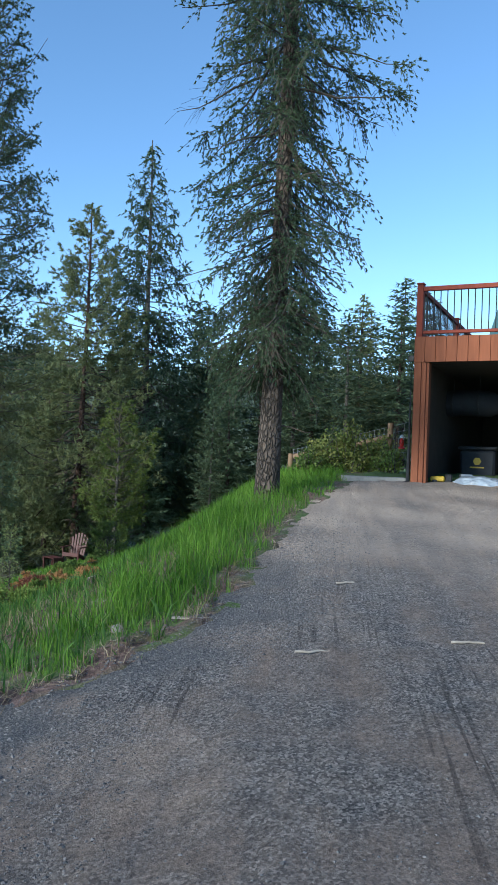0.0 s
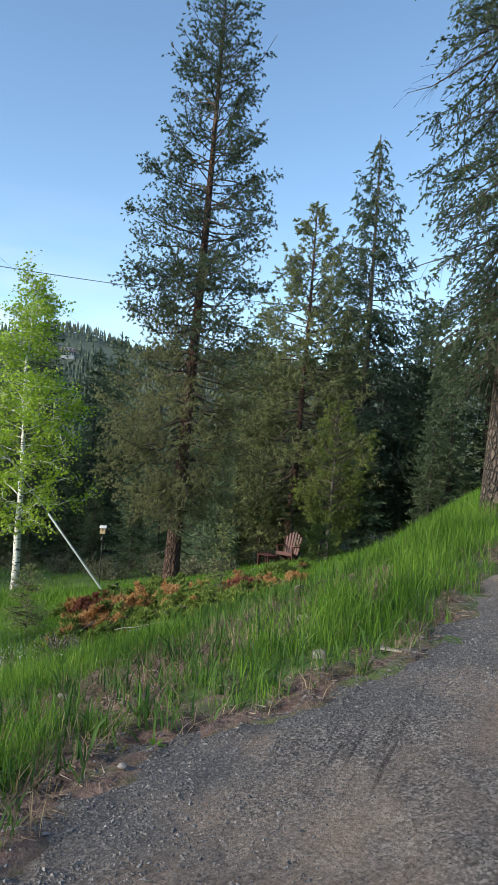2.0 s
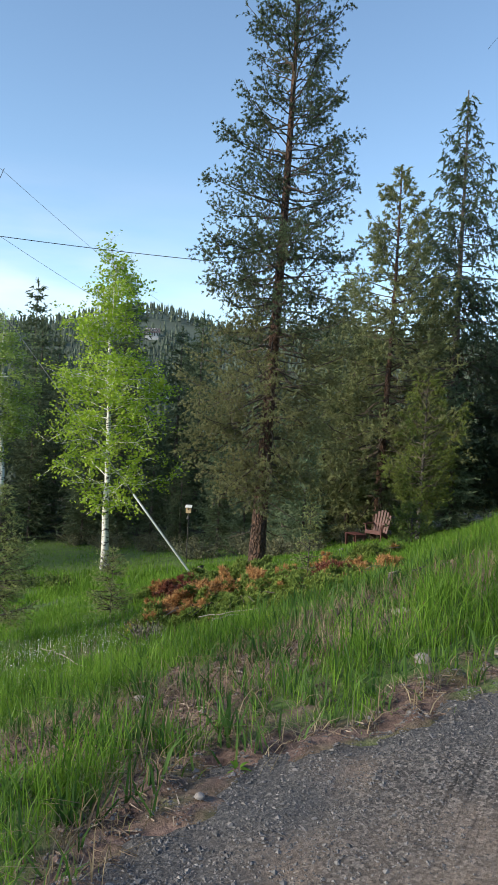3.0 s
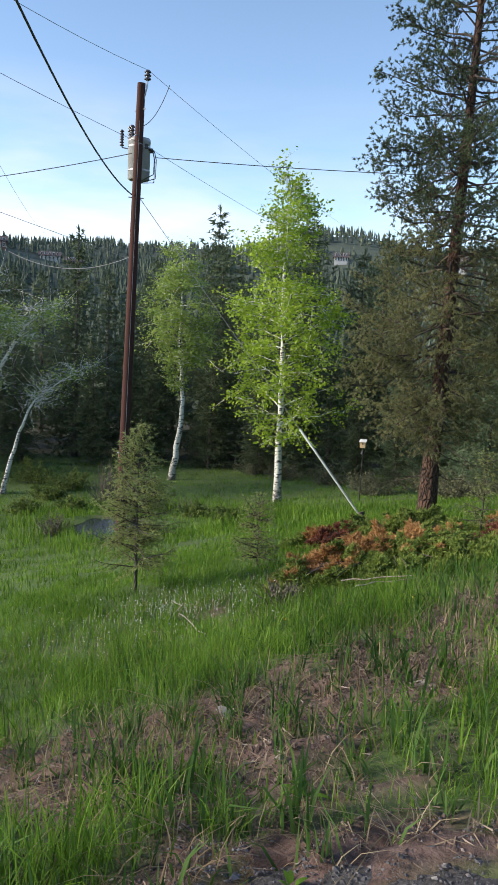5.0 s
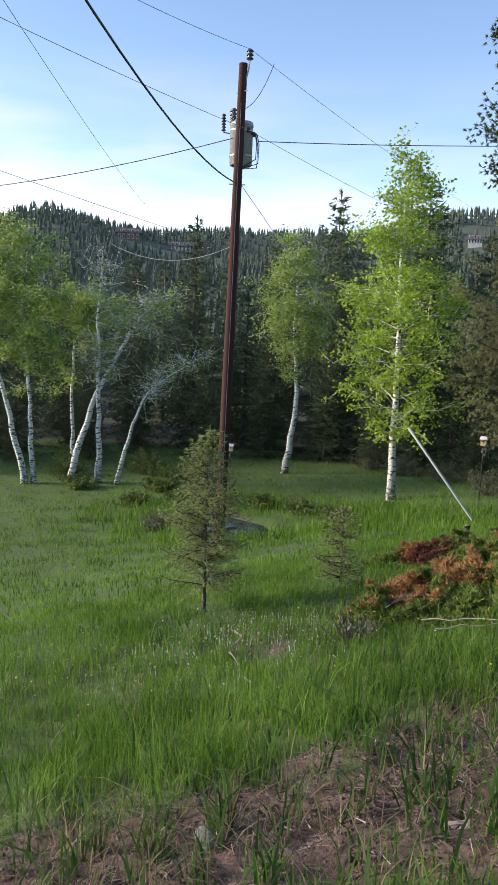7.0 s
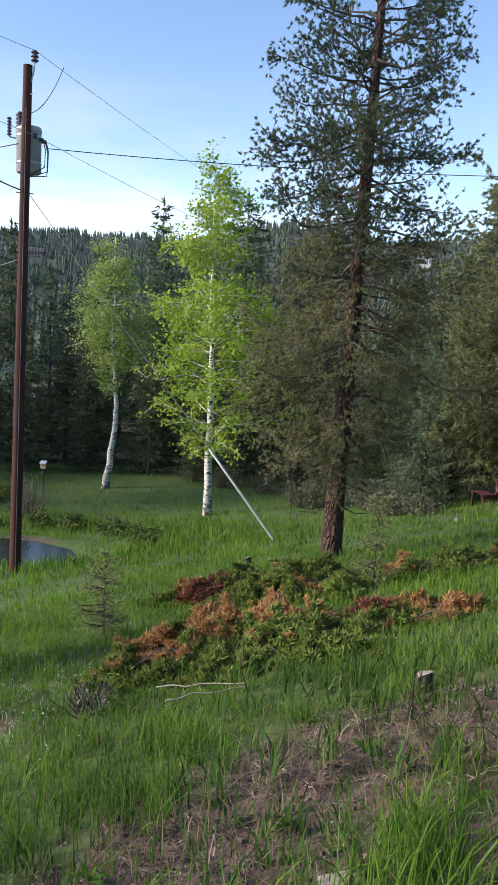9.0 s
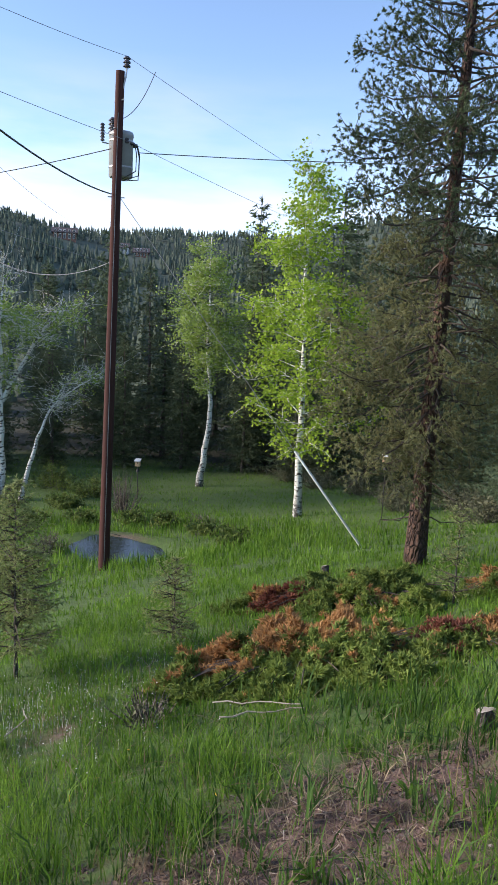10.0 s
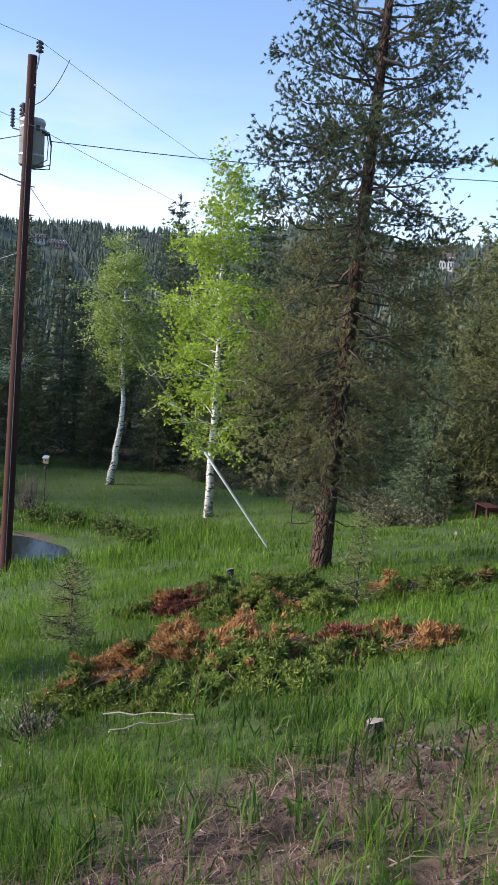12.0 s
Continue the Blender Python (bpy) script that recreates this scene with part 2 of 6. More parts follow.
# lower pine crown: browner needles, also lightened for the light on them
LOW_NEEDLE = foliage("lower_pine_needles", [(0.0, (0.155, 0.175, 0.085)), (0.6, (0.235, 0.25, 0.125)), (1.0, (0.35, 0.345, 0.17))], 0.5)
YELLOW_NEEDLE = foliage("young_pine_needles", [(0.0, (0.08, 0.125, 0.035)), (0.6, (0.15, 0.21, 0.055)), (1.0, (0.27, 0.30, 0.085))], 0.4)
SPRUCE_NEEDLE = foliage("spruce_needles", [(0.0, (0.059, 0.088, 0.054)), (0.6, (0.104, 0.148, 0.084)), (1.0, (0.168, 0.210, 0.118))], 0.4)
BLUE_NEEDLE = foliage("blue_spruce_needles", [(0.0, (0.12, 0.175, 0.11)), (0.6, (0.18, 0.25, 0.15)), (1.0, (0.25, 0.32, 0.19))], 0.5)
SAPLING_NEEDLE = foliage("sapling_needles", [(0.0, (0.20, 0.26, 0.10)), (0.6, (0.32, 0.38, 0.15)), (1.0, (0.46, 0.50, 0.22))], 0.45)
ASPEN_LEAF = foliage("aspen_leaves", [(0.0, (0.185, 0.305, 0.03)), (0.6, (0.31, 0.465, 0.045)), (1.0, (0.46, 0.60, 0.085))], 0.5, 0.5)
PALE_LEAF = foliage("pale_aspen_leaves", [(0.0, (0.17, 0.27, 0.06)), (0.6, (0.28, 0.40, 0.09)), (1.0, (0.42, 0.52, 0.15))], 0.5, 0.5)
SHRUB_LEAF = foliage("shrub_leaves", [(0.0, (0.05, 0.09, 0.025)), (0.6, (0.11, 0.17, 0.045)), (1.0, (0.22, 0.27, 0.08))], 0.4)
FENCE_LEAF = foliage("fence_shrub_leaves", [(0.0, (0.10, 0.15, 0.04)), (0.6, (0.20, 0.25, 0.07)), (1.0, (0.34, 0.33, 0.11))], 0.4)
SAGE_LEAF = foliage("sage_leaves", [(0.0, (0.09, 0.10, 0.06)), (0.6, (0.16, 0.17, 0.10)), (1.0, (0.25, 0.25, 0.16))], 0.3)
JUNIPER_GREEN = foliage("juniper_green", [(0.0, (0.09, 0.14, 0.035)), (0.6, (0.19, 0.27, 0.065)), (1.0, (0.32, 0.40, 0.10))], 0.3)
JUNIPER_DEAD = foliage("juniper_dead", [(0.0, (0.28, 0.14, 0.055)), (0.6, (0.52, 0.28, 0.115)), (1.0, (0.66, 0.42, 0.19))], 0.3)
JUNIPER_RED = foliage("juniper_red", [(0.0, (0.14, 0.05, 0.035)), (0.6, (0.29, 0.11, 0.075)), (1.0, (0.42, 0.19, 0.13))], 0.3)
GRASS = foliage("grass_blades", [(0.0, (0.05, 0.118, 0.014)), (0.6, (0.122, 0.255, 0.03)), (1.0, (0.225, 0.375, 0.056))], 0.45, 0.4)
DRY_GRASS = foliage("dry_grass", [(0.0, (0.14, 0.10, 0.06)), (0.6, (0.27, 0.21, 0.13)), (1.0, (0.42, 0.36, 0.24))], 0.35)
PETAL = surface("white_petals", (0.6, 0.6, 0.58), (0.8, 0.8, 0.78), 30, 0.7, bump_by=0)
# distance haze is put into this colour: paler and bluer than near needles
HAZY_TREES = foliage("hazy_far_trees", [(0.0, (0.075, 0.10, 0.092)), (0.6, (0.12, 0.155, 0.13)), (1.0, (0.18, 0.215, 0.15))], 0.25, 1.0, gloss=0.0)
DEAD_WOOD = surface("weathered_wood", (0.20, 0.17, 0.14), (0.48, 0.43, 0.37), 14, 0.9, stretch=(1, 1, 0.15), depth=0.01)
POLE_WOOD = surface("pole_wood", (0.030, 0.010, 0.009), (0.078, 0.026, 0.021), 14, 0.95, stretch=(1, 1, 0.04), bump_by=0.5)
STEEL = surface("galvanised_steel", (0.30, 0.31, 0.33), (0.42, 0.43, 0.45), 20, 0.45, 0.6, bump_by=0.05)
TANK = surface("transformer_paint", (0.30, 0.31, 0.33), (0.40, 0.41, 0.43), 6, 0.45, 0.1, bump_by=0.05)
CERAMIC = surface("dark_ceramic", (0.06, 0.055, 0.06), (0.10, 0.09, 0.10), 10, 0.25, bump_by=0)
CABLE = surface("black_cable", (0.035, 0.035, 0.038), (0.07, 0.07, 0.075), 20, 0.6, bump_by=0)
WIRE = surface("grey_wire", (0.20, 0.20, 0.21), (0.34, 0.34, 0.35), 20, 0.5, 0.4, bump_by=0)
GUARD = surface("pale_plastic", (0.55, 0.56, 0.54), (0.70, 0.71, 0.68), 12, 0.5, bump_by=0.05)
CEDAR = surface("stained_cedar", (0.14, 0.043, 0.018), (0.27, 0.09, 0.04), 12, 0.85, stretch=(1, 1, 0.1), bump_by=0.3)
RED_CEDAR = surface("red_stained_wood", (0.13, 0.02, 0.010), (0.24, 0.046, 0.023), 12, 0.8, stretch=(1, 1, 0.1), bump_by=0.2)
LOG_WOOD = surface("fence_log", (0.15, 0.095, 0.055), (0.26, 0.175, 0.105), 10, 0.8, stretch=(0.3, 0.3, 1), bump_by=0.4)
CHAIR_RED = surface("red_brown_paint", (0.05, 0.013, 0.013), (0.10, 0.028, 0.026), 10, 0.6, bump_by=0.1)
# near-black that puts the garage's inner shade into the colour
SHADE_DARK = surface("interior_shade", (0.02, 0.018, 0.016), (0.045, 0.04, 0.035), 5, 0.9, bump_by=0)
TEAL = surface("teal_roofing", (0.05, 0.11, 0.115), (0.10, 0.18, 0.18), 5, 0.7)
CONCRETE = surface("concrete", (0.20, 0.19, 0.18), (0.34, 0.33, 0.31), 10, 0.9)
BLACK_METAL = surface("black_metal", (0.015, 0.015, 0.016), (0.03, 0.03, 0.032), 10, 0.5, 0.3, bump_by=0)
YELLOW = surface("yellow_plastic", (0.5, 0.33, 0.02), (0.62, 0.42, 0.04), 10, 0.5, bump_by=0)
PLASTIC_FILM = surface("clear_wrap", (0.14, 0.17, 0.22), (0.42, 0.47, 0.54), 5, 0.2, bump_by=0.4, depth=0.03)
BIN = surface("bin_plastic", (0.012, 0.014, 0.019), (0.024, 0.027, 0.034), 10, 0.75, bump_by=0)
PALE_BOARD = surface("pale_board", (0.42, 0.22, 0.09), (0.6, 0.34, 0.15), 8, 0.6, stretch=(1, 1, 0.1))
RED_GLASS = surface("red_plastic", (0.5, 0.02, 0.02), (0.62, 0.04, 0.03), 10, 0.25, bump_by=0)
BOX_WOOD = surface("nest_box_wood", (0.40, 0.27, 0.15), (0.6, 0.44, 0.27), 12, 0.8)
WHITE_PAINT = surface("white_paint", (0.66, 0.66, 0.64), (0.8, 0.8, 0.78), 8, 0.6, bump_by=0.05)
HOUSE_WALL = surface("house_wall", (0.14, 0.07, 0.05), (0.24, 0.12, 0.085), 3, 0.8)
HOUSE_PALE = surface("pale_house_wall", (0.4, 0.4, 0.4), (0.55, 0.55, 0.55), 3, 0.8)
HOUSE_ROOF = surface("house_roof", (0.08, 0.06, 0.06), (0.14, 0.11, 0.11), 3, 0.8)
def water_mat():
    m, n, l, b = node_mat("pond_water")
    b.inputs["Base Color"].default_value = (0.02, 0.022, 0.015, 1)
    b.inputs["Roughness"].default_value = 0.10
    bump(n, l, b, noise_tex(n, l, 5.0, 3.0), 0.16, 0.02)
    return m
WATER = water_mat()
def pane_mat():
    m, n, l, b = node_mat("window_pane")
    b.inputs["Base Color"].default_value = (0.03, 0.035, 0.04, 1)
    b.inputs["Roughness"].default_value = 0.08
    return m
PANE = pane_mat()

LIMB_BARK = surface("dark_limb_bark", (0.04, 0.03, 0.024), (0.10, 0.08, 0.065), 20, 0.9)
WEED = foliage("weedy_grass", [(0.0, (0.03, 0.075, 0.018)), (0.6, (0.07, 0.15, 0.035)), (1.0, (0.13, 0.23, 0.06))], 0.4)
# ---- mesh tools ----
def mesh_from(name, chunks, mat, smooth=False):
    """One mesh from (vertices, faces) chunks; faces are rows of three or of four."""
    counts, loops, vs, off = [], [], [], 0
    for v, f in chunks:
        v, f = np.asarray(v, np.float32).reshape(-1, 3), np.asarray(f, np.int32)
        if not len(v):
            continue
        vs.append(v)
        loops.append((f + off).ravel())
        counts.append(np.full(len(f), f.shape[1], np.int32))
        off += len(v)
    me = bpy.data.meshes.new(name)
    v, lo, co = np.concatenate(vs), np.concatenate(loops), np.concatenate(counts)
    me.vertices.add(len(v))
    me.vertices.foreach_set("co", v.ravel())
    me.loops.add(len(lo))
    me.loops.foreach_set("vertex_index", lo)
    me.polygons.add(len(co))
    me.polygons.foreach_set("loop_start", np.concatenate(([0], np.cumsum(co)[:-1])).astype(np.int32))
    me.polygons.foreach_set("use_smooth", np.full(len(co), smooth))
    me.update(calc_edges=True)
    me.validate()
    me.materials.append(mat)
    return me


def piece(name, chunks, mat, parent=None, label="", smooth=False):
    ob = new(name, mesh_from(name, chunks, mat, smooth))
    ob.parent = parent
    return tagged(ob, label)


def thing(name, at, label, category, group="", kind="", turn=0.0):
    e = new(name)
    e.empty_display_size = 0.2
    e.matrix_basis = pose(*at, 0, 0, turn)
    return tagged(e, label, category, group, kind)


def tube(points, radii, sides=6, cap=True):
    p = np.asarray(points, float)
    r = np.broadcast_to(np.asarray(radii, float), (len(p),))
    d = np.gradient(p, axis=0)
    d /= np.linalg.norm(d, axis=1)[:, None] + 1e-9
    ref = np.array([0.0, 0.0, 1.0]) if abs(d[:, 2]).mean() < 0.8 else np.array([1.0, 0.0, 0.0])
    u = np.cross(d, ref)
    u /= np.linalg.norm(u, axis=1)[:, None] + 1e-9
    w = np.cross(d, u)
    a = np.linspace(0, 2 * np.pi, sides, endpoint=False)
    v = p[:, None] + r[:, None, None] * (u[:, None] * np.cos(a)[None, :, None] + w[:, None] * np.sin(a)[None, :, None])
    k, j = np.meshgrid(np.arange(len(p) - 1), np.arange(sides), indexing="ij")
    j2 = (j + 1) % sides
    f = np.stack([k * sides + j, k * sides + j2, (k + 1) * sides + j2, (k + 1) * sides + j], -1).reshape(-1, 4)
    out = [(v.reshape(-1, 3), f)]
    if cap:
        for row in (0, len(p) - 1):
            ring = np.vstack([v[row], p[row][None]])
            i = np.arange(sides)
            t = np.stack([i, (i + 1) % sides, np.full(sides, sides)], -1)
            out.append((ring, t if row else t[:, ::-1]))
    return out


def block(x0, y0, z0, x1, y1, z1, bevel=0.006):
    """A box with softened edges."""
    bm = bmesh.new()
    bmesh.ops.create_cube(bm, size=1.0, matrix=Matrix.Translation(((x0 + x1) / 2, (y0 + y1) / 2, (z0 + z1) / 2)) @ Matrix.Diagonal((x1 - x0, y1 - y0, z1 - z0, 1)))
    if bevel:
        bmesh.ops.bevel(bm, geom=list(bm.edges), offset=min(bevel, 0.3 * min(x1 - x0, y1 - y0, z1 - z0)), segments=1, affect="EDGES")
    return bm_chunks(bm)


def bm_chunks(bm):
    bmesh.ops.triangulate(bm, faces=bm.faces[:])
    bm.verts.index_update()
    v = np.array([x.co[:] for x in bm.verts])
    f = np.array([[q.index for q in t.verts] for t in bm.faces])
    bm.free()
    return [(v, f)]


def moved(chunks, m):
    a = np.array(m)
    return [(np.asarray(v) @ a[:3, :3].T + a[:3, 3], f) for v, f in chunks]


def needles(p, d, n, length, width, spread, rng, back=0.0):
    """n slender triangles from every point p about the direction d."""
    p, d = np.repeat(p, n, 0), np.repeat(d, n, 0)
    m = len(p)
    d = d + spread * rng.normal(size=(m, 3))
    d /= np.linalg.norm(d, axis=1)[:, None] + 1e-9
    s = np.cross(d, rng.normal(size=(m, 3)))
    s /= np.linalg.norm(s, axis=1)[:, None] + 1e-9
    ln = length * rng.uniform(0.6, 1.25, (m, 1))
    w = width * rng.uniform(0.7, 1.3, (m, 1))
    a = p - d * ln * back
    v = np.stack([a + s * w * 0.5, a - s * w * 0.5, a + d * ln], 1).reshape(-1, 3)
    return v, np.arange(3 * m).reshape(-1, 3)


def leaves(p, size, rng, flat=0.4):
    """Small four-cornered leaves at the points p."""
    m = len(p)
    a = rng.normal(size=(m, 3)) * (1, 1, flat)
    a /= np.linalg.norm(a, axis=1)[:, None]
    b = np.cross(a, rng.normal(size=(m, 3)))
    b /= np.linalg.norm(b, axis=1)[:, None]
    s = size * rng.uniform(0.6, 1.3, (m, 1))
    v = np.stack([p - a * s * 0.5, p + b * s * 0.42, p + a * s * 0.6, p - b * s * 0.42], 1).reshape(-1, 3)
    return v, np.arange(4 * m).reshape(-1, 4)


def smooth_step(a, b, v):
    t = np.clip((v - a) / (b - a), 0, 1)
    return t * t * (3 - 2 * t)


def waves(x, y, size, seed):
    """A cheap soft noise of about -1 to 1."""
    r = np.random.RandomState(seed)
    out = 0
    for k in range(7):
        an, ph, fr = r.uniform(0, 6.28), r.uniform(0, 6.28), r.uniform(0.6, 2.2) / size
        out = out + np.sin((x * np.cos(an) + y * np.sin(an)) * fr * 2 * np.pi + ph)
    return out / 3.2


# ---- ground ----
SLOPE_X = [-400, -60, -35, -25, -17, -13.8, -9.5, -6.3, -5, -4, -3, -2, -1, 0, 2, 60]
SLOPE_Z = [-9, -6.6, -5.9, -5.5, -4.72, -4.08, -2.9, -1.94, -1.77, -1.5, -1.13, -0.70, -0.38, -0.17, -0.08, 0.2]
POND, POND_LEVEL = (-16.25, 15.8), -4.56


def terrain(x, y):
    """Height of the natural ground: drive grade, bank, meadow falling to the pond, wooded hill across the valley."""
    x, y = np.asarray(x, float), np.asarray(y, float)
    b = sum(np.interp(x + d, SLOPE_X, SLOPE_Z) for d in (-1.2, -0.8, -0.4, 0, 0.4, 0.8, 1.2)) / 7
    z = b + smooth_step(-2.3, 0.1, x) * 0.095 * (np.clip(y, -12, 13.5) - 5)
    z = z - 0.055 * np.clip(y - 14, 0, 30) * (0.2 + 0.8 * smooth_step(-16, -8, x)) * (1 - smooth_step(-3, 0, x))
    e = np.hypot((x - POND[0]) / 2.1, (y - POND[1]) / 1.4)
    k = 1 - smooth_step(0.75, 1.7, e)
    z = z * (1 - k) + k * (POND_LEVEL + 0.05 - 0.4 * (1 - smooth_step(0.2, 1.05, e)))
    r, yaw = np.hypot(x, y), np.degrees(np.arctan2(-x, y))
    crest = np.interp(yaw, [-180, -30, 0, 22, 26, 29, 33, 37, 41, 45, 50, 54, 59, 62, 65, 68.5, 72, 80, 120, 180],
                      [8, 14, 42, 54, 55, 54, 55, 51, 50, 50, 44, 44.5, 50.5, 56, 58, 46, 42, 40, 14, 8])
    far = crest * smooth_step(80, 420, r) + 5 * waves(x, y, 160, 3) * smooth_step(150, 400, r)
    return z + far


def drive_edge(y):
    """x of the drive's western edge."""
    e = np.interp(y, [-8, 2.9, 3.3, 3.75, 4.0, 4.3, 5.1, 6.1, 7.7, 9.6, 11.7, 12.6, 20], [-1.6, -1.05, -1.1, -1.15, -0.85, -0.55, -0.12, 0.02, 0.28, 0.42, 1.0, 1.3, 1.5])
    return e + 0.06 * waves(y, y * 0, 0.7, 5)


def dirt_mask(x, y):
    """Bare earth along the foot of the bank beside the drive."""
    c = np.interp(y, [3, 3.9, 4.7, 5.3, 6.3, 7.5, 8.5], [-2.75, -2.6, -2.2, -1.8, -1.75, -1.6, -1.2])
    band = 1.12 * np.exp(-((x - c) / 0.88) ** 2) * smooth_step(2.8, 3.8, y) * (1 - smooth_step(7.4, 9.4, y))
    band2 = 0.9 * np.exp(-(((x + 0.75) / 0.5) ** 2 + ((y - 7.3) / 1.3) ** 2))
    path = 0.55 * np.exp(-(((x + 4.9) / 0.8) ** 2 + ((y - 7.4) / 0.6) ** 2))
    lip = np.exp(-((x - drive_edge(y) + 0.02) / 0.4) ** 2) * (1 - 0.3 * smooth_step(4.4, 5.2, y))
    near = 0.85 * np.exp(-(((x + 1.5) / 0.75) ** 2 + ((y - 4.3) / 1.0) ** 2))
    shore = 0.75 * np.exp(-((np.hypot((x - POND[0]) / 1.75, (y - POND[1]) / 1.15) - 0.95) / 0.16) ** 2)
    base = np.maximum.reduce([band, band2, path, lip, near, shore])
    return smooth_step(0.1, 0.35, base) * np.clip((base + 0.22 * waves(x, y, 0.7, 9) + 0.16 * waves(x, y, 0.28, 19) - 0.5) * 3.2, 0, 1)


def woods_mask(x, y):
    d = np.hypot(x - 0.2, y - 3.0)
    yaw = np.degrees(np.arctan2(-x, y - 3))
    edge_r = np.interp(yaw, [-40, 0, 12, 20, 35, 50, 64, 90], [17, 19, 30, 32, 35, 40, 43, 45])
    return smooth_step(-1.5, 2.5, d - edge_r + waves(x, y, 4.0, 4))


def axis(lo, fine0, fine1, hi, step, growth):
    a = list(np.arange(fine0, fine1, step))
    s, v = step, fine0
    while v > lo:
        s *= growth
        v -= s
        a.insert(0, v)
    s, v = step, a[-1]
    while v < hi:
        s *= growth
        v += s
        a.append(v)
    return np.array(a)


def sheet(xs, ys, height):
    gx, gy = np.meshgrid(xs, ys, indexing="ij")
    v = np.stack([gx, gy, height(gx, gy)], -1).reshape(-1, 3)
    i, j = np.meshgrid(np.arange(len(xs) - 1), np.arange(len(ys) - 1), indexing="ij")
    a = i * len(ys) + j
    return v, np.stack([a, a + len(ys), a + len(ys) + 1, a + 1], -1).reshape(-1, 4)


def ground_height(x, y):
    z = terrain(x, y) + 0.02 * waves(x, y, 0.9, 1) + 0.012 * waves(x, y, 0.3, 2)
    clod = dirt_mask(x, y)
    z = z + clod * (0.03 * waves(x, y, 0.34, 6) + 0.022 * waves(x, y, 0.2, 7))
    return z - 0.09 * smooth_step(0.0, 0.5, x - drive_edge(y)) * (1 - smooth_step(12.3, 12.9, y)) * (1 - smooth_step(8, 10, x))


def put_mask(me, name, values):
    me.attributes.new(name, "FLOAT", "POINT").data.foreach_set("value", values.astype(np.float32))


gv, gf = sheet(axis(-2600, -7, 2, 2600, 0.1, 1.085), axis(-2600, 1, 12, 2600, 0.1, 1.085), ground_height)
ground = tagged(new("ground", mesh_from("ground", [(gv, gf)], GROUND, True)), "green meadow ground sloping to a wooded valley", "ground", kind="structure")
put_mask(ground.data, "dirt", dirt_mask(gv[:, 0], gv[:, 1]))
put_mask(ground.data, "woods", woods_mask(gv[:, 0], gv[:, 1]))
put_mask(ground.data, "far", smooth_step(60, 110, np.hypot(gv[:, 0], gv[:, 1])))


def drive_height(x, y):
    d = x - drive_edge(y)
    ruts = 0.008 * waves(x * 1.0, y * 0.15, 0.5, 12) + 0.004 * waves(x, y, 0.45, 13) + 0.003 * waves(x, y, 0.14, 14)
    lip = -0.10 * (1 - smooth_step(-0.25, 0.18, d + 0.12 * waves(x, y, 0.35, 15)))
    return terrain(x, y) + ruts + lip


def drive_grid():
    u = np.concatenate([np.arange(-0.4, 3.2, 0.05), np.arange(3.2, 9, 0.3)])
    y = np.arange(-7, 12.45, 0.05)
    gu, gy = np.meshgrid(u, y, indexing="ij")
    gx = gu + drive_edge(gy)
    v = np.stack([gx, gy, drive_height(gx, gy)], -1).reshape(-1, 3)
    _, f = sheet(u, y, lambda a, b: a * 0)
    return v, f, gu.ravel()


dv, df, du = drive_grid()
drive = tagged(new("road", mesh_from("road", [(dv, df)], GRAVEL, True)), "grey-brown gravel drive with faint tyre tracks", "driveway", kind="structure")
# mask of the painted sunlit stretch at the drive's head
put_mask(drive.data, "sun_patch", np.clip(smooth_step(5.2, 8.2, dv[:, 1]) * (1 - 0.5 * smooth_step(10.8, 12, dv[:, 1])) * (0.75 + 0.45 * waves(dv[:, 0], dv[:, 1], 1.6, 17)), 0, 1))
put_mask(drive.data, "edge", (1 - smooth_step(0.15, 0.9, du + 0.25 * waves(dv[:, 0], dv[:, 1], 0.8, 16))) * smooth_step(2.2, 3.4, dv[:, 1]) * (1 - smooth_step(5.6, 8, dv[:, 1])))


def land(x, y):
    """The surface one stands on."""
    g = float(ground_height(np.array([x]), np.array([y]))[0])
    if y < 12.4 and drive_edge(y) - 0.3 < x < 9:
        g = max(g, float(drive_height(np.array([x]), np.array([y]))[0]))
    return g
# ---- trees ----
def trunk_line(height, lean, wob, rng, n=14):
    t = np.linspace(0, 1, n)
    ph = rng.uniform(0, 6.28, 2)
    x = lean[0] * t + wob * np.sin(t * 5 + ph[0]) * t
    y = lean[1] * t + wob * np.sin(t * 4 + ph[1]) * t
    return np.stack([x - x[0], y - y[0], t * height], -1)


def point_on(line, t):
    k = np.linspace(0, 1, len(line))
    return np.array([np.interp(t, k, line[:, i]) for i in range(3)])


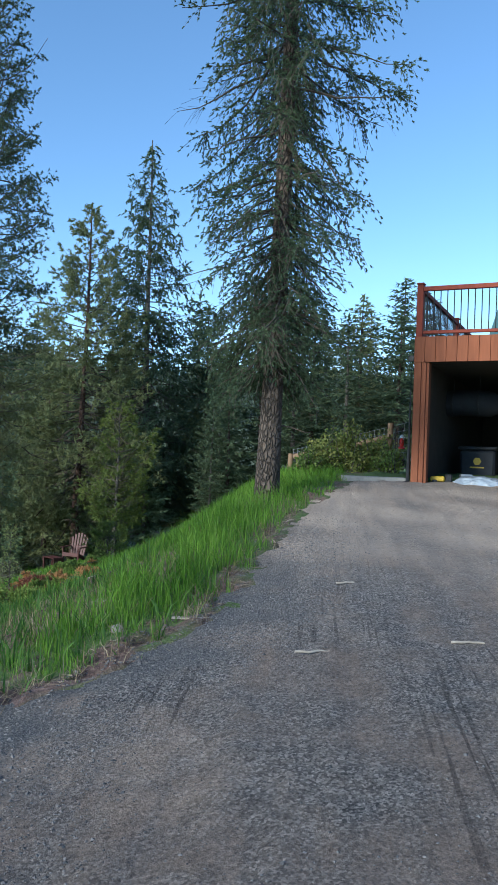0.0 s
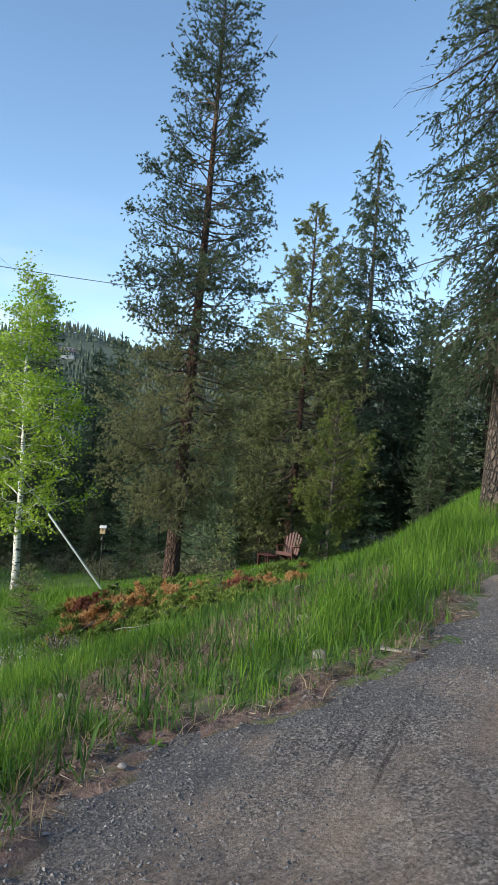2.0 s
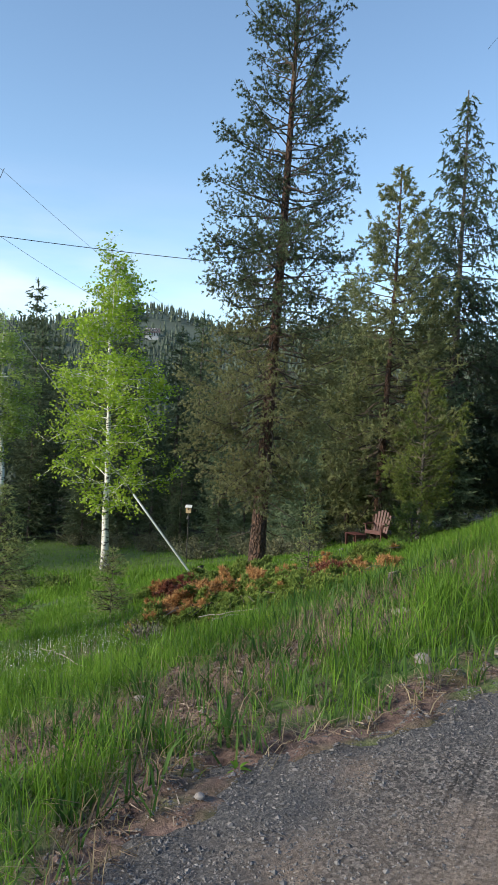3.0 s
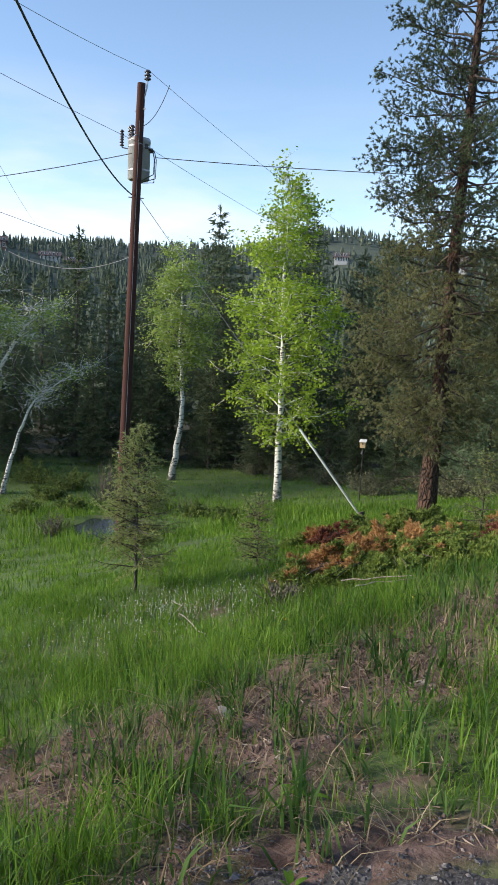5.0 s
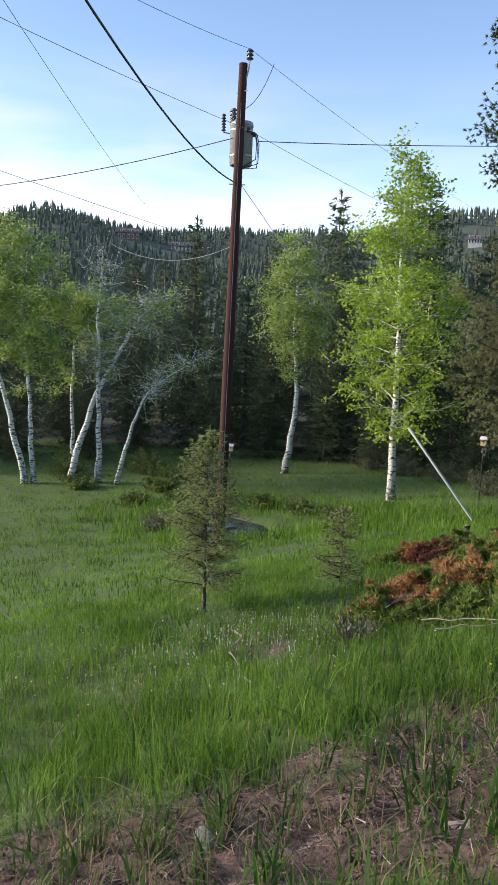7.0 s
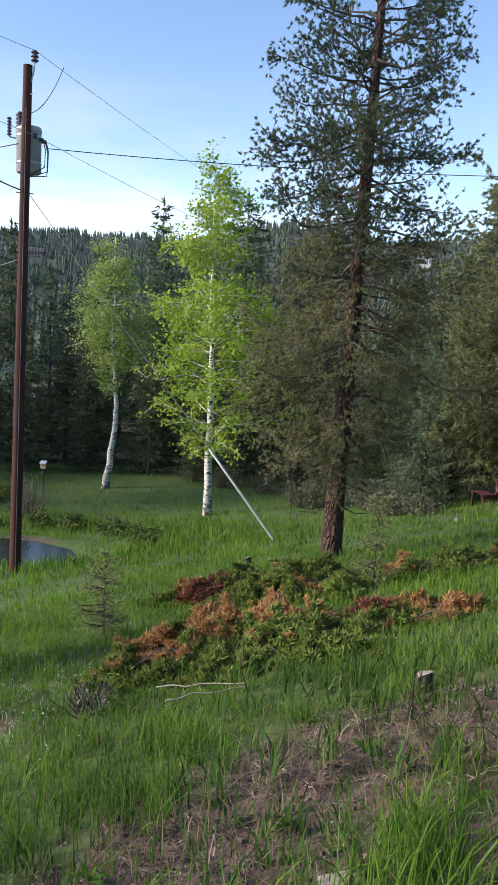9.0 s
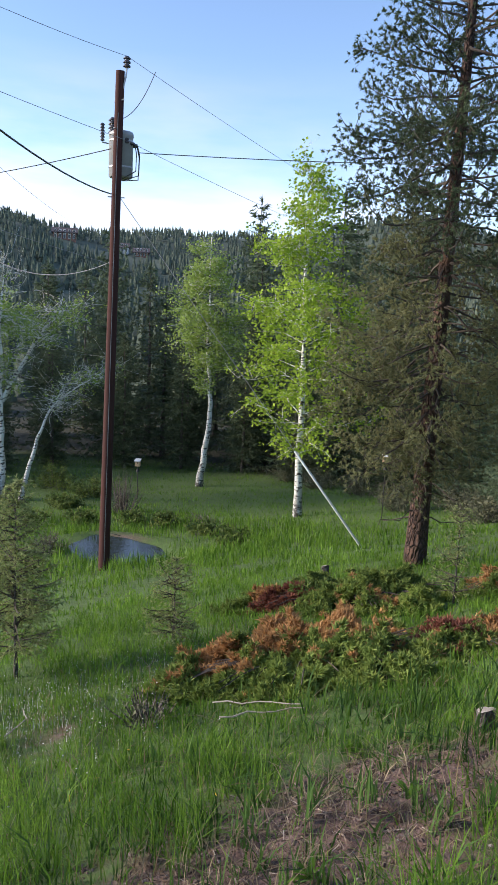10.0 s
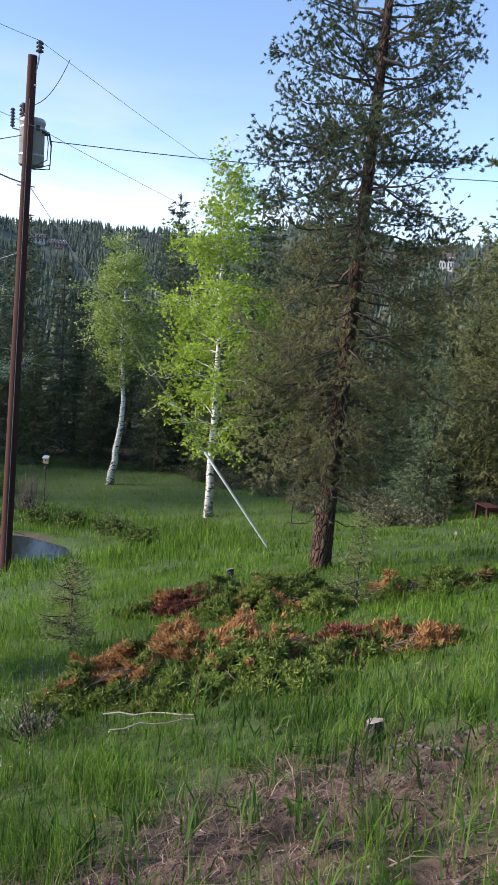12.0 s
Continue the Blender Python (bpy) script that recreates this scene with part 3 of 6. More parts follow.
def conifer(name, at, height, reach, foot, radius, seed, bark_mat, leaf_mat, label, lean=(0.0, 0.0), kind="fir",
            whorls=40, per=5, gap=0.10, size=0.12, width=0.02, tris=4, rise=0.1, droop=0.35, ragged=0.35, profile=None, category="tree", group="", stubs=0, clothe=0, clothe_r=0.5, clothe_top=0.8, wander=0.0, hang=-0.22, plain=False):
    """A conifer: tapered trunk, limbs, and a crown of needle sprays. reach: widest limb; foot: height of the lowest limbs;
    profile: pairs of (share of the crown's height, share of reach)."""
    rng = np.random.RandomState(seed)
    tree = thing(name, at, label, category, group)
    line = trunk_line(height, lean, 0.012 * height * 0.4, rng)
    k = np.linspace(0, 1, len(line))
    rad = radius * (1 - 0.93 * k ** 0.9)
    rad[0] *= 1.3
    line[0, 2] = -0.25
    piece("trunk", tube(line, rad, 10), bark_mat, tree, smooth=True)
    pk, pv = zip(*(profile or [(0, 0.75), (0.25, 1.0), (0.6, 0.62), (1, 0.06)]))
    limbs, sp, sd, tp, tdir = [], [], [], [], []
    for i in range(whorls):
        h = foot + (height * 0.985 - foot) * ((i + rng.uniform(0, 0.8)) / whorls) ** 0.92
        c = (h - foot) / (height - foot)
        base_reach = reach * np.interp(c, pk, pv)
        for j in range(per):
            if rng.uniform() < 0.12:
                continue
            ln = base_reach * rng.uniform(1 - ragged, 1 + ragged * 0.45)
            an = rng.uniform(0, 6.283)
            o = point_on(line, h / height)
            out = np.array([math.cos(an), math.sin(an), 0.0])
            up = rise + 0.55 * max(0.0, c - 0.55) + rng.normal() * (0.2 + wander)
            t = np.linspace(0, 1, 6)
            bend = up * t - droop * rng.uniform(0.5, 1.4) * t ** 2 * (1 - 0.7 * c) + 0.2 * t ** 4
            side = np.array([-out[1], out[0], 0]) * rng.normal() * 0.12
            pts = o + ln * (out * t[:, None] + np.array([0, 0, 1.0]) * bend[:, None] + side * (t ** 2)[:, None])
            if wander:
                pts[1:] += np.cumsum(rng.normal(size=(5, 3)), 0) * wander * ln * 0.2
            if not plain:
                limbs += tube(pts, np.linspace(0.006 + 0.008 * ln, 0.003, 6), 3, False)
            cross = np.array([-out[1], out[0], 0.0])
            if plain:
                tp.append(o), tdir.append(pts[-1] - o)
            s0 = 0.12 if kind == "fir" else 0.35
            steps = np.arange(s0, 1.0, max(0.035, gap * 1.3 / max(ln, 0.15)))
            for s in steps:
                q = np.array([np.interp(s, t, pts[:, m]) for m in range(3)])
                for sg in (-1, 1):
                    if rng.uniform() < 0.15:
                        continue
                    tw = (0.42 * ln * (1 - s) + 0.12) * rng.uniform(0.5, 1.1)
                    td = cross * sg * 0.85 + out * 0.6 + np.array([0, 0, (hang if kind == "fir" else 0.25) + rng.normal() * 0.22])
                    td /= np.linalg.norm(td)
                    m = max(1, int(tw / gap))
                    if not plain:
                        tp.append(q), tdir.append(td * tw)
                    if kind == "fir":
                        e = np.linspace(0.1, 1, m)[:, None] * tw
                    else:
                        e = np.linspace(0.45, 1, max(1, m // 2 + 1))[:, None] * tw
                    sp.append(q + td * e + np.array([0, 0, -0.25]) * e ** 2)
                    sd.append(np.repeat(td[None], len(e), 0))
            sp.append(pts[-1:]), sd.append(out[None] + np.array([[0, 0, 0.2]]))
    for i in range(stubs):
        h = rng.uniform(foot * 0.5, foot + 0.35 * (height - foot))
        an, ln = rng.uniform(0, 6.283), rng.uniform(0.25, 0.7) * reach
        t = np.linspace(0, 1, 5)[:, None]
        out = np.array([math.cos(an), math.sin(an), 0.1])
        limbs += tube(point_on(line, h / height) + ln * (out * t + np.array([0, 0, -0.25]) * t ** 2 + rng.normal(size=(5, 3)) * 0.05 * t), np.linspace(0.014, 0.004, 5), 4, False)
    if clothe:
        ch = foot + (height * clothe_top - foot) * rng.uniform(0, 1, clothe) ** 1.1
        ca = rng.uniform(0, 6.283, clothe)
        cr = radius * 0.6 + clothe_r * np.sqrt(rng.uniform(0, 1, clothe)) * (1.0 - 0.6 * ch / height)
        cl = np.stack([np.interp(ch / height, np.linspace(0, 1, len(line)), line[:, m]) for m in range(2)] + [ch], -1)
        out = np.stack([np.cos(ca), np.sin(ca), np.full(clothe, -0.5)], -1)
        clump = (waves(ca * 0.9, ch, 0.55, seed) > -0.45)
        sp.append((cl + out * cr[:, None] * (1, 1, 0.2))[clump]), sd.append((out + rng.normal(size=out.shape) * 0.4)[clump])
    top = line[-1]
    sp.append(np.stack([top - [0, 0, q] for q in np.linspace(0, 0.3, 5)])), sd.append(np.repeat([[0, 0, 1.0]], 5, 0))
    tp, tdir = np.array(tp), np.array(tdir)
    tl = np.linalg.norm(tdir, axis=1)[:, None]
    tside = np.cross(tdir / tl, rng.normal(size=tp.shape)) * np.minimum(0.012 if plain else 0.004, 0.02 * tl)
    limbs.append((np.stack([tp - tside, tp + tside, tp + tdir], 1).reshape(-1, 3), np.arange(3 * len(tp)).reshape(-1, 3)))
    tagged(piece("twig_work", limbs, LIMB_BARK, tree), kind="stuff")
    sp, sd = np.concatenate(sp), np.concatenate(sd)
    spread = 0.5 if kind == "fir" else 0.95
    piece("crown", [needles(sp, sd, tris, size, width, spread, rng, 0.15)], leaf_mat, tree, "needle-covered crown with gaps")
    return tree


def old_conifer(name, at, height, radius, foot, reach, profile, seed, bark_mat, mats, label, lean=(0.0, 0.0), limbs=170, style="pine", twig_gap=0.11, spray_gap=0.06,
                tris=14, size=0.075, width=0.014, clothe=0, clothe_r=0.4, stubs=0, group="", limb_parts=True, low=0.0, lift=0.0, crowd=1.2):
    """A ragged grown conifer: stout crooked limbs, twigs off them, and tufts (pine) or hanging sprays (fir) on the twigs.
    profile: pairs of (share of the crown's height, share of reach); mats: needles of the lower and the upper crown; low: share of the crown's height where they meet."""
    rng = np.random.RandomState(seed)
    tree = thing(name, at, label, "tree", group)
    line = trunk_line(height, lean, 0.005 * height, rng)
    k = np.linspace(0, 1, len(line))
    rad = radius * (1 - 0.9 * k ** 0.9)
    rad[0] *= 1.15
    line[0, 2] = -0.25
    piece("trunk", tube(line, rad, 12), bark_mat, tree, smooth=True)
    pk, pv = zip(*profile)
    wood, tufts = [], [([], []), ([], [])]
    fir = style == "fir"
    t = np.linspace(0, 1, 7)
    for i in range(limbs):
        c = ((i + rng.uniform()) / limbs) ** crowd
        h = foot + (height * 0.98 - foot) * c
        an = i * 2.39996 + rng.normal() * 0.5
        ln = reach * np.interp(c, pk, pv) * rng.uniform(0.4, 1.0) ** 0.6 * (1.05 + 0.2 * math.sin(an * 2 + h * 1.7 + seed))
        o = point_on(line, h / height)
        out = np.array([math.cos(an), math.sin(an), 0.0])
        cross = np.array([-out[1], out[0], 0.0])
        rise = np.interp(c, [0, 0.45, 0.8, 1], [-0.35, -0.05, 0.35, 1.0]) + lift + rng.normal() * 0.22
        bend = rise * t - (0.45 if fir else 0.25) * (1 - c) * t ** 2 + (0.3 if fir else 0.5) * rng.uniform(0.3, 1.2) * t ** 3.5
        pts = o + ln * (out * t[:, None] + np.array([0, 0, 1.0]) * bend[:, None] + cross * (rng.normal() * 0.25 * t ** 2)[:, None])
        pts[1:] += np.cumsum(rng.normal(size=(6, 3)), 0) * 0.025 * ln
        limb = tube(pts, np.linspace(0.007 + 0.010 * ln, 0.004, 7), 5 if limb_parts else 3, False)
        if limb_parts:
            piece("limb", limb, LIMB_BARK, tree)
        else:
            wood += limb
        mass = 0.5 + 0.5 * math.sin(1.9 * h + 1.3 * math.sin(an + seed)) * math.cos(1.5 * an + 0.8 * h + seed)
        bare = rng.uniform() < 0.06 + 0.22 * (mass < 0.38)
        upper = int(c + rng.normal() * 0.04 > low)
        for q in range(max(3, int(ln * (0.45 + 1.1 * mass) / twig_gap))):
            f = rng.uniform(0.12 if fir else 0.28, 1.0)
            b = np.array([np.interp(f, t, pts[:, m]) for m in range(3)])
            tl = (0.16 + 0.34 * ln * (1 - f) ** 0.7 + 0.05 * ln) * rng.uniform(0.5, 1.15)
            d = out * rng.uniform(0.3, 1.0) + cross * rng.choice((-1, 1)) * rng.uniform(0.2, 1.0) + np.array([0, 0, (-0.38 if fir else 0.1) + rng.normal() * 0.5])
            d /= np.linalg.norm(d)
            fall = np.array([0, 0, rng.uniform(-0.95, -0.3) if fir else rng.uniform(-0.5, 0.5)])
            e = np.linspace(0, 1, 3)[:, None]
            tw = b + tl * (d * e + fall * e ** 2 * (0.6 if fir else 0.5))
            wood.append((np.concatenate([tw + 0.004 * cross, tw - 0.004 * cross]), np.array([(0, 1, 4, 3), (1, 2, 5, 4)])))
            if bare:
                continue
            g = np.linspace(0.1 if fir else 0.35, 1.0, max(3, int(tl * (0.9 if fir else 0.65) / spray_gap)))[:, None]
            tp = b + tl * (d * g + fall * g ** 2 * (0.6 if fir else 0.5)) + rng.normal(size=(len(g), 3)) * 0.018
            tufts[upper][0].append(tp)
            tufts[upper][1].append(d + fall * g * 0.9 + rng.normal(size=(len(g), 3)) * 0.3)
    for i in range(stubs):
        h, an, ln = rng.uniform(foot * 0.45, foot + 0.4 * (height - foot)), rng.uniform(0, 6.283), rng.uniform(0.2, 0.75) * reach
        e = np.linspace(0, 1, 5)[:, None]
        wood += tube(point_on(line, h / height) + ln * (np.array([math.cos(an), math.sin(an), 0.05]) * e + np.array([0, 0, -0.3]) * e ** 2 + rng.normal(size=(5, 3)) * 0.06 * e), np.linspace(0.013, 0.003, 5), 4, False)
    if clothe:
        ch = foot * 0.85 + (height * 0.75 - foot) * rng.uniform(0, 1, clothe) ** 1.2
        ca = rng.uniform(0, 6.283, clothe)
        cl = np.stack([np.interp(ch / height, k, line[:, m]) for m in range(2)] + [ch], -1)
        on = waves(ca * 0.8, ch, 0.6, seed) > -0.05
        way = np.stack([np.cos(ca), np.sin(ca), np.full(clothe, -0.7)], -1)
        tufts[0][0].append((cl + way * (radius * 0.7 + clothe_r * rng.uniform(0, 1, clothe) ** 1.3)[:, None] * (1, 1, 0.3))[on])
        tufts[0][1].append(way[on])
    tagged(piece("twig_work", wood, LIMB_BARK, tree), kind="stuff")
    for mat, (tp, td), what in zip(mats, tufts, ("lower_crown", "upper_crown")):
        if tp:
            piece(what, [needles(np.concatenate(tp), np.concatenate(td), tris, size, width, 0.45 if fir else 0.75, rng, 0.2)], mat, tree, "needle-covered crown with gaps")
    return tree


def aspen(name, at, spine, radius, crown, seed, leaf_mat, label, count=8000, leaf=0.085, boughs=42, group="aspens", bare=0, split=False):
    """spine: trunk points from the foot up; crown: rows of (share of trunk height, spread in metres)."""
    rng = np.random.RandomState(seed)
    tree = thing(name, at, label, "tree", group)
    s = np.asarray(spine, float)
    k = np.linspace(0, 1, len(s))
    t = np.linspace(0, 1, 18)
    line = np.stack([np.interp(t, k, s[:, i]) for i in range(3)], -1)
    line[1:-1] = 0.25 * line[:-2] + 0.5 * line[1:-1] + 0.25 * line[2:]
    line[1:, :2] += rng.normal(size=(17, 2)) * radius * 0.22
    line[0, 2] = -0.3
    rad = radius * (1 - 0.9 * t ** 0.8)
    rad[0] *= 1.25
    piece("trunk", tube(line, rad, 9), ASPEN_BARK, tree, smooth=True)
    ck, cv = zip(*crown)
    limbs, lp = [], []
    mean_reach = float(np.interp(np.linspace(ck[0], ck[-1], 20), ck, cv).mean())
    for i in range(boughs):
        h = ck[0] + (ck[-1] - ck[0]) * rng.uniform() ** 0.9
        ln = np.interp(h, ck, cv) * rng.uniform(0.55, 1.15)
        an = rng.uniform(0, 6.283)
        o = point_on(line, h)
        out = np.array([math.cos(an), math.sin(an), rng.uniform(0.1, 0.75)])
        tt = np.linspace(0, 1, 6)[:, None]
        pts = o + ln * (out * tt + np.array([0, 0, -0.22]) * tt ** 2) + rng.normal(size=(6, 3)) * 0.03 * ln * tt
        bough = tube(pts, np.linspace(0.006 + 0.006 * ln, 0.003, 6), 4, False)
        share = int(count / boughs * ln / mean_reach)
        if split:
            piece("limb", bough, ASPEN_BARK, tree)
        else:
            limbs += bough
        if i < bare:
            for _ in range(6):
                a = pts[rng.randint(2, 6)]
                limbs += tube(np.stack([a, a + rng.normal(size=3) * 0.25, a + rng.normal(size=3) * 0.5]), [0.008, 0.006, 0.003], 3, False)
            continue
        nt = 11
        for _ in range(nt):
            a = pts[rng.randint(2, 6)]
            tip = a + rng.normal(size=3) * (0.22, 0.22, 0.18) * (1 + 0.4 * ln)
            limbs += tube(np.stack([a, (a + tip) / 2 + rng.normal(size=3) * 0.03, tip]), [0.006, 0.005, 0.003], 3, False)
            m = max(1, share // nt)
            f = rng.uniform(0.15, 1.1, (m, 1))
            lp.append(a + (tip - a) * f + rng.normal(size=(m, 3)) * (0.115, 0.115, 0.10))
    tagged(piece("twig_work", limbs, ASPEN_BARK, tree), kind="stuff")
    if lp:
        piece("crown", [leaves(np.concatenate(lp), leaf, rng)], leaf_mat, tree, "airy crown of small fresh green leaves")
    return tree


def shrub(name, at, spread, height, seed, mat, label, stems=40, count=1500, leaf=0.05, group="", category="shrub", bark_mat=None, turn=0.0):
    rng = np.random.RandomState(seed)
    bush = thing(name, at, label, category, group, turn=turn)
    limbs, lp = [], []
    for _ in range(stems):
        an, out = rng.uniform(0, 6.283), rng.uniform(0.1, 1.0)
        tip = np.array([math.cos(an) * out * spread[0], math.sin(an) * out * spread[1], height * rng.uniform(0.55, 1.1) * (1.05 - 0.5 * out)])
        t = np.linspace(0, 1, 4)[:, None]
        root = tip * (0.25, 0.25, 0)
        pts = root + (tip - root) * t ** (0.8, 0.8, 1.3)
        pts[0, 2] = -0.08
        limbs += tube(pts, np.linspace(0.012, 0.003, 4), 3, False)
        if count:
            m = count // stems
            f = rng.uniform(0.3, 1.08, (m, 1))
            lp.append(root + (tip - root) * f ** (0.8, 0.8, 1.3) + rng.normal(size=(m, 3)) * 0.07 * height ** 0.5)
    tagged(piece("stem_work", limbs, bark_mat or GREY_BARK, bush), kind="stuff")
    if lp:
        piece("foliage", [leaves(np.concatenate(lp), leaf, rng, 0.8)], mat, bush)
    return bush
# ---- the large trees near the drive ----
def spot(x, y, dz=0.0):
    return (x, y, land(x, y) + dz)


old_conifer("douglas_fir", spot(0.0, 10.85), 16.5, 0.165, 2.0, 1.4, [(0, 0.5), (0.05, 0.8), (0.12, 0.95), (0.22, 0.95), (0.3, 1.15), (0.45, 1.25), (0.7, 0.85), (1, 0.06)], 11, FIR_BARK, (FIR_NEEDLE, FIR_NEEDLE),
            "tall shaggy Douglas fir with furrowed bark beside the drive", (0.25, 0.0), 280, "fir", 0.054, 0.045, 9, 0.06, 0.0175, 4500, 0.5, 12, lift=-0.12, crowd=1.55)
old_conifer("lodgepole_pine", spot(-6.17, 14.24), 11.9, 0.16, 1.6, 1.75, [(0, 0.5), (0.08, 0.8), (0.3, 0.92), (0.42, 1.0), (0.6, 0.68), (0.85, 0.5), (1, 0.22)], 32, PINE_BARK, (LOW_NEEDLE, PINE_NEEDLE),
            "tall lodgepole pine with reddish bark in the meadow", (0.32, 0.0), 240, "pine", 0.042, 0.07, 16, 0.07, 0.0155, 0, 0.4, 40, low=0.34)
EDGE = "fir trees at the wood's edge"
old_conifer("fir_tree", spot(-7.7, 26.4), 12.7, 0.16, 1.5, 2.9, [(0, 0.6), (0.15, 1.0), (0.4, 0.85), (0.7, 0.5), (1, 0.05)], 13, PINE_BARK, (OLIVE_NEEDLE, OLIVE_NEEDLE),
            "tall olive-green fir at the wood's edge", (0.2, 0.0), 210, "pine", 0.08, 0.13, 8, 0.16, 0.045, 0, 0.4, 20, EDGE, False)
old_conifer("fir_tree", spot(-6.0, 30.0), 16.2, 0.2, 2.0, 3.2, [(0, 0.6), (0.15, 1.0), (0.4, 0.85), (0.7, 0.5), (1, 0.05)], 14, GREY_BARK, (FIR_NEEDLE, FIR_NEEDLE),
            "tall pointed dark fir at the wood's edge", (-0.4, 0.0), 240, "fir", 0.10, 0.12, 6, 0.17, 0.05, 0, 0.4, 20, EDGE, False)
old_conifer("young_pine", spot(-4.85, 21.0), 4.3, 0.07, 0.75, 1.15, [(0, 0.7), (0.2, 1.0), (0.6, 0.75), (1, 0.15)], 15, GREY_BARK, (YELLOW_NEEDLE, YELLOW_NEEDLE),
            "young yellow-green pine beside the red chair", (0.05, 0.0), 80, "pine", 0.08, 0.11, 12, 0.12, 0.022, 0, 0.4, 0, "", False, 0.0, 0.45)
conifer("dwarf_pine", spot(-3.95, 17.1), 0.95, 0.6, 0.05, 0.03, 16, GREY_BARK, YELLOW_NEEDLE,
        "low bushy pine seedling on the bank", (0.0, 0), kind="pine", whorls=8, per=6, gap=0.08, size=0.14, width=0.018, tris=8, rise=0.4, droop=0.1)
conifer("spruce_sapling", spot(-6.55, 7.95), 2.02, 0.50, 0.28, 0.022, 17, GREY_BARK, SAPLING_NEEDLE,
        "slim pale green spruce sapling in the meadow", (0.0, 0.0), whorls=26, per=5, gap=0.045, size=0.055, width=0.009, tris=7, rise=0.3, droop=0.25, group="saplings in the meadow",
        profile=[(0, 1.0), (0.3, 0.95), (0.6, 0.65), (1, 0.06)])
conifer("spruce_sapling", spot(-6.0, 9.5), 0.95, 0.36, 0.05, 0.014, 18, GREY_BARK, SAPLING_NEEDLE,
        "small feathery spruce sapling in the meadow", (0.0, 0.0), whorls=13, per=5, gap=0.05, size=0.05, width=0.009, tris=6, rise=0.3, droop=0.2, group="saplings in the meadow")
conifer("spruce_sapling", spot(-4.2, 12.1), 1.15, 0.30, 0.1, 0.014, 19, GREY_BARK, SAPLING_NEEDLE,
        "thin spruce sapling rising behind the juniper", (0.0, 0.0), whorls=12, per=4, gap=0.05, size=0.05, width=0.009, tris=6, rise=0.35, droop=0.2, group="saplings in the meadow",
        profile=[(0, 1.0), (0.3, 0.8), (0.5, 0.25), (0.75, 0.5), (1, 0.1)])

# aspens in the meadow
aspen("aspen_tree", spot(-16.2, 22.6), [(0, 0, 0), (-0.1, 0, 3.5), (-0.25, 0.1, 7), (-0.2, 0, 11.0)], 0.15,
      [(0.2, 1.5), (0.32, 2.4), (0.55, 2.2), (0.8, 1.3), (1.0, 0.4)], 21, ASPEN_LEAF, "tall aspen in fresh yellow-green leaf with white trunk", 20000, 0.10, 84, split=True)
aspen("aspen_tree", spot(-24.6, 25.5), [(0, 0, 0), (0.35, 0.2, 3), (0.1, 0.1, 6), (0.15, 0.1, 10.4)], 0.17,
      [(0.46, 0.6), (0.6, 1.6), (0.8, 1.6), (1.0, 0.5)], 22, PALE_LEAF, "aspen with a bare white trunk and pale crown", 13000, 0.10, 60, split=True)
CLUMP = "aspen clump beyond the pond"
aspen("aspen_tree", spot(-28.45, 15.35), [(0, 0, 0), (-0.3, -0.6, 3), (-0.6, -1.3, 6.6), (-0.6, -1.5, 9.4)], 0.15,
      [(0.45, 1.4), (0.7, 2.4), (1.0, 0.9)], 23, PALE_LEAF, "leaning aspen with white trunk in a clump", 12000, 0.10, 46, CLUMP)
aspen("aspen_tree", spot(-28.3, 15.6), [(0, 0, 0), (0, -0.15, 3), (-0.1, -0.3, 6), (0, -0.2, 9.8)], 0.12,
      [(0.4, 1.2), (0.7, 2.2), (1.0, 0.8)], 24, PALE_LEAF, "upright slender aspen with pale crown in a clump", 12000, 0.10, 50, CLUMP)
aspen("aspen_tree", spot(-27.8, 16.8), [(0, 0, 0), (0.45, 0.9, 3.4), (1.2, 2.2, 6.2), (1.8, 3.0, 7.4)], 0.16,
      [(0.45, 0.8), (0.75, 1.6), (1.0, 0.9)], 25, PALE_LEAF, "crooked aspen leaning far over with few leaves", 2600, 0.11, 40, CLUMP, 16)
aspen("aspen_tree", spot(-27.2, 17.85), [(0, 0, 0), (0.0, 0, 3), (-0.05, -0.1, 6.5), (0.1, 0.1, 9.2)], 0.14,
      [(0.4, 0.8), (0.7, 1.2), (1.0, 0.4)], 26, PALE_LEAF, "half-dead aspen with bare upper branches", 1500, 0.11, 40, CLUMP, 26)
aspen("aspen_tree", spot(-26.4, 18.15), [(0, 0, 0), (0.25, 0.45, 2), (0.6, 1.0, 3.7), (1.6, 2.6, 5.0)], 0.11,
      [(0.6, 0.6), (0.8, 1.3), (1.0, 0.8)], 27, PALE_LEAF, "short bent aspen with grey twigs", 1400, 0.10, 34, CLUMP, 18)
aspen("aspen_tree", spot(-30.4, 18.3), [(0, 0, 0), (0, 0, 3), (0, 0.1, 6.2), (0.1, 0.1, 7.6)], 0.11,
      [(0.4, 1.2), (0.75, 2.2), (1.0, 0.8)], 28, PALE_LEAF, "thin aspen with a soft yellow-green crown", 11000, 0.10, 44, CLUMP)

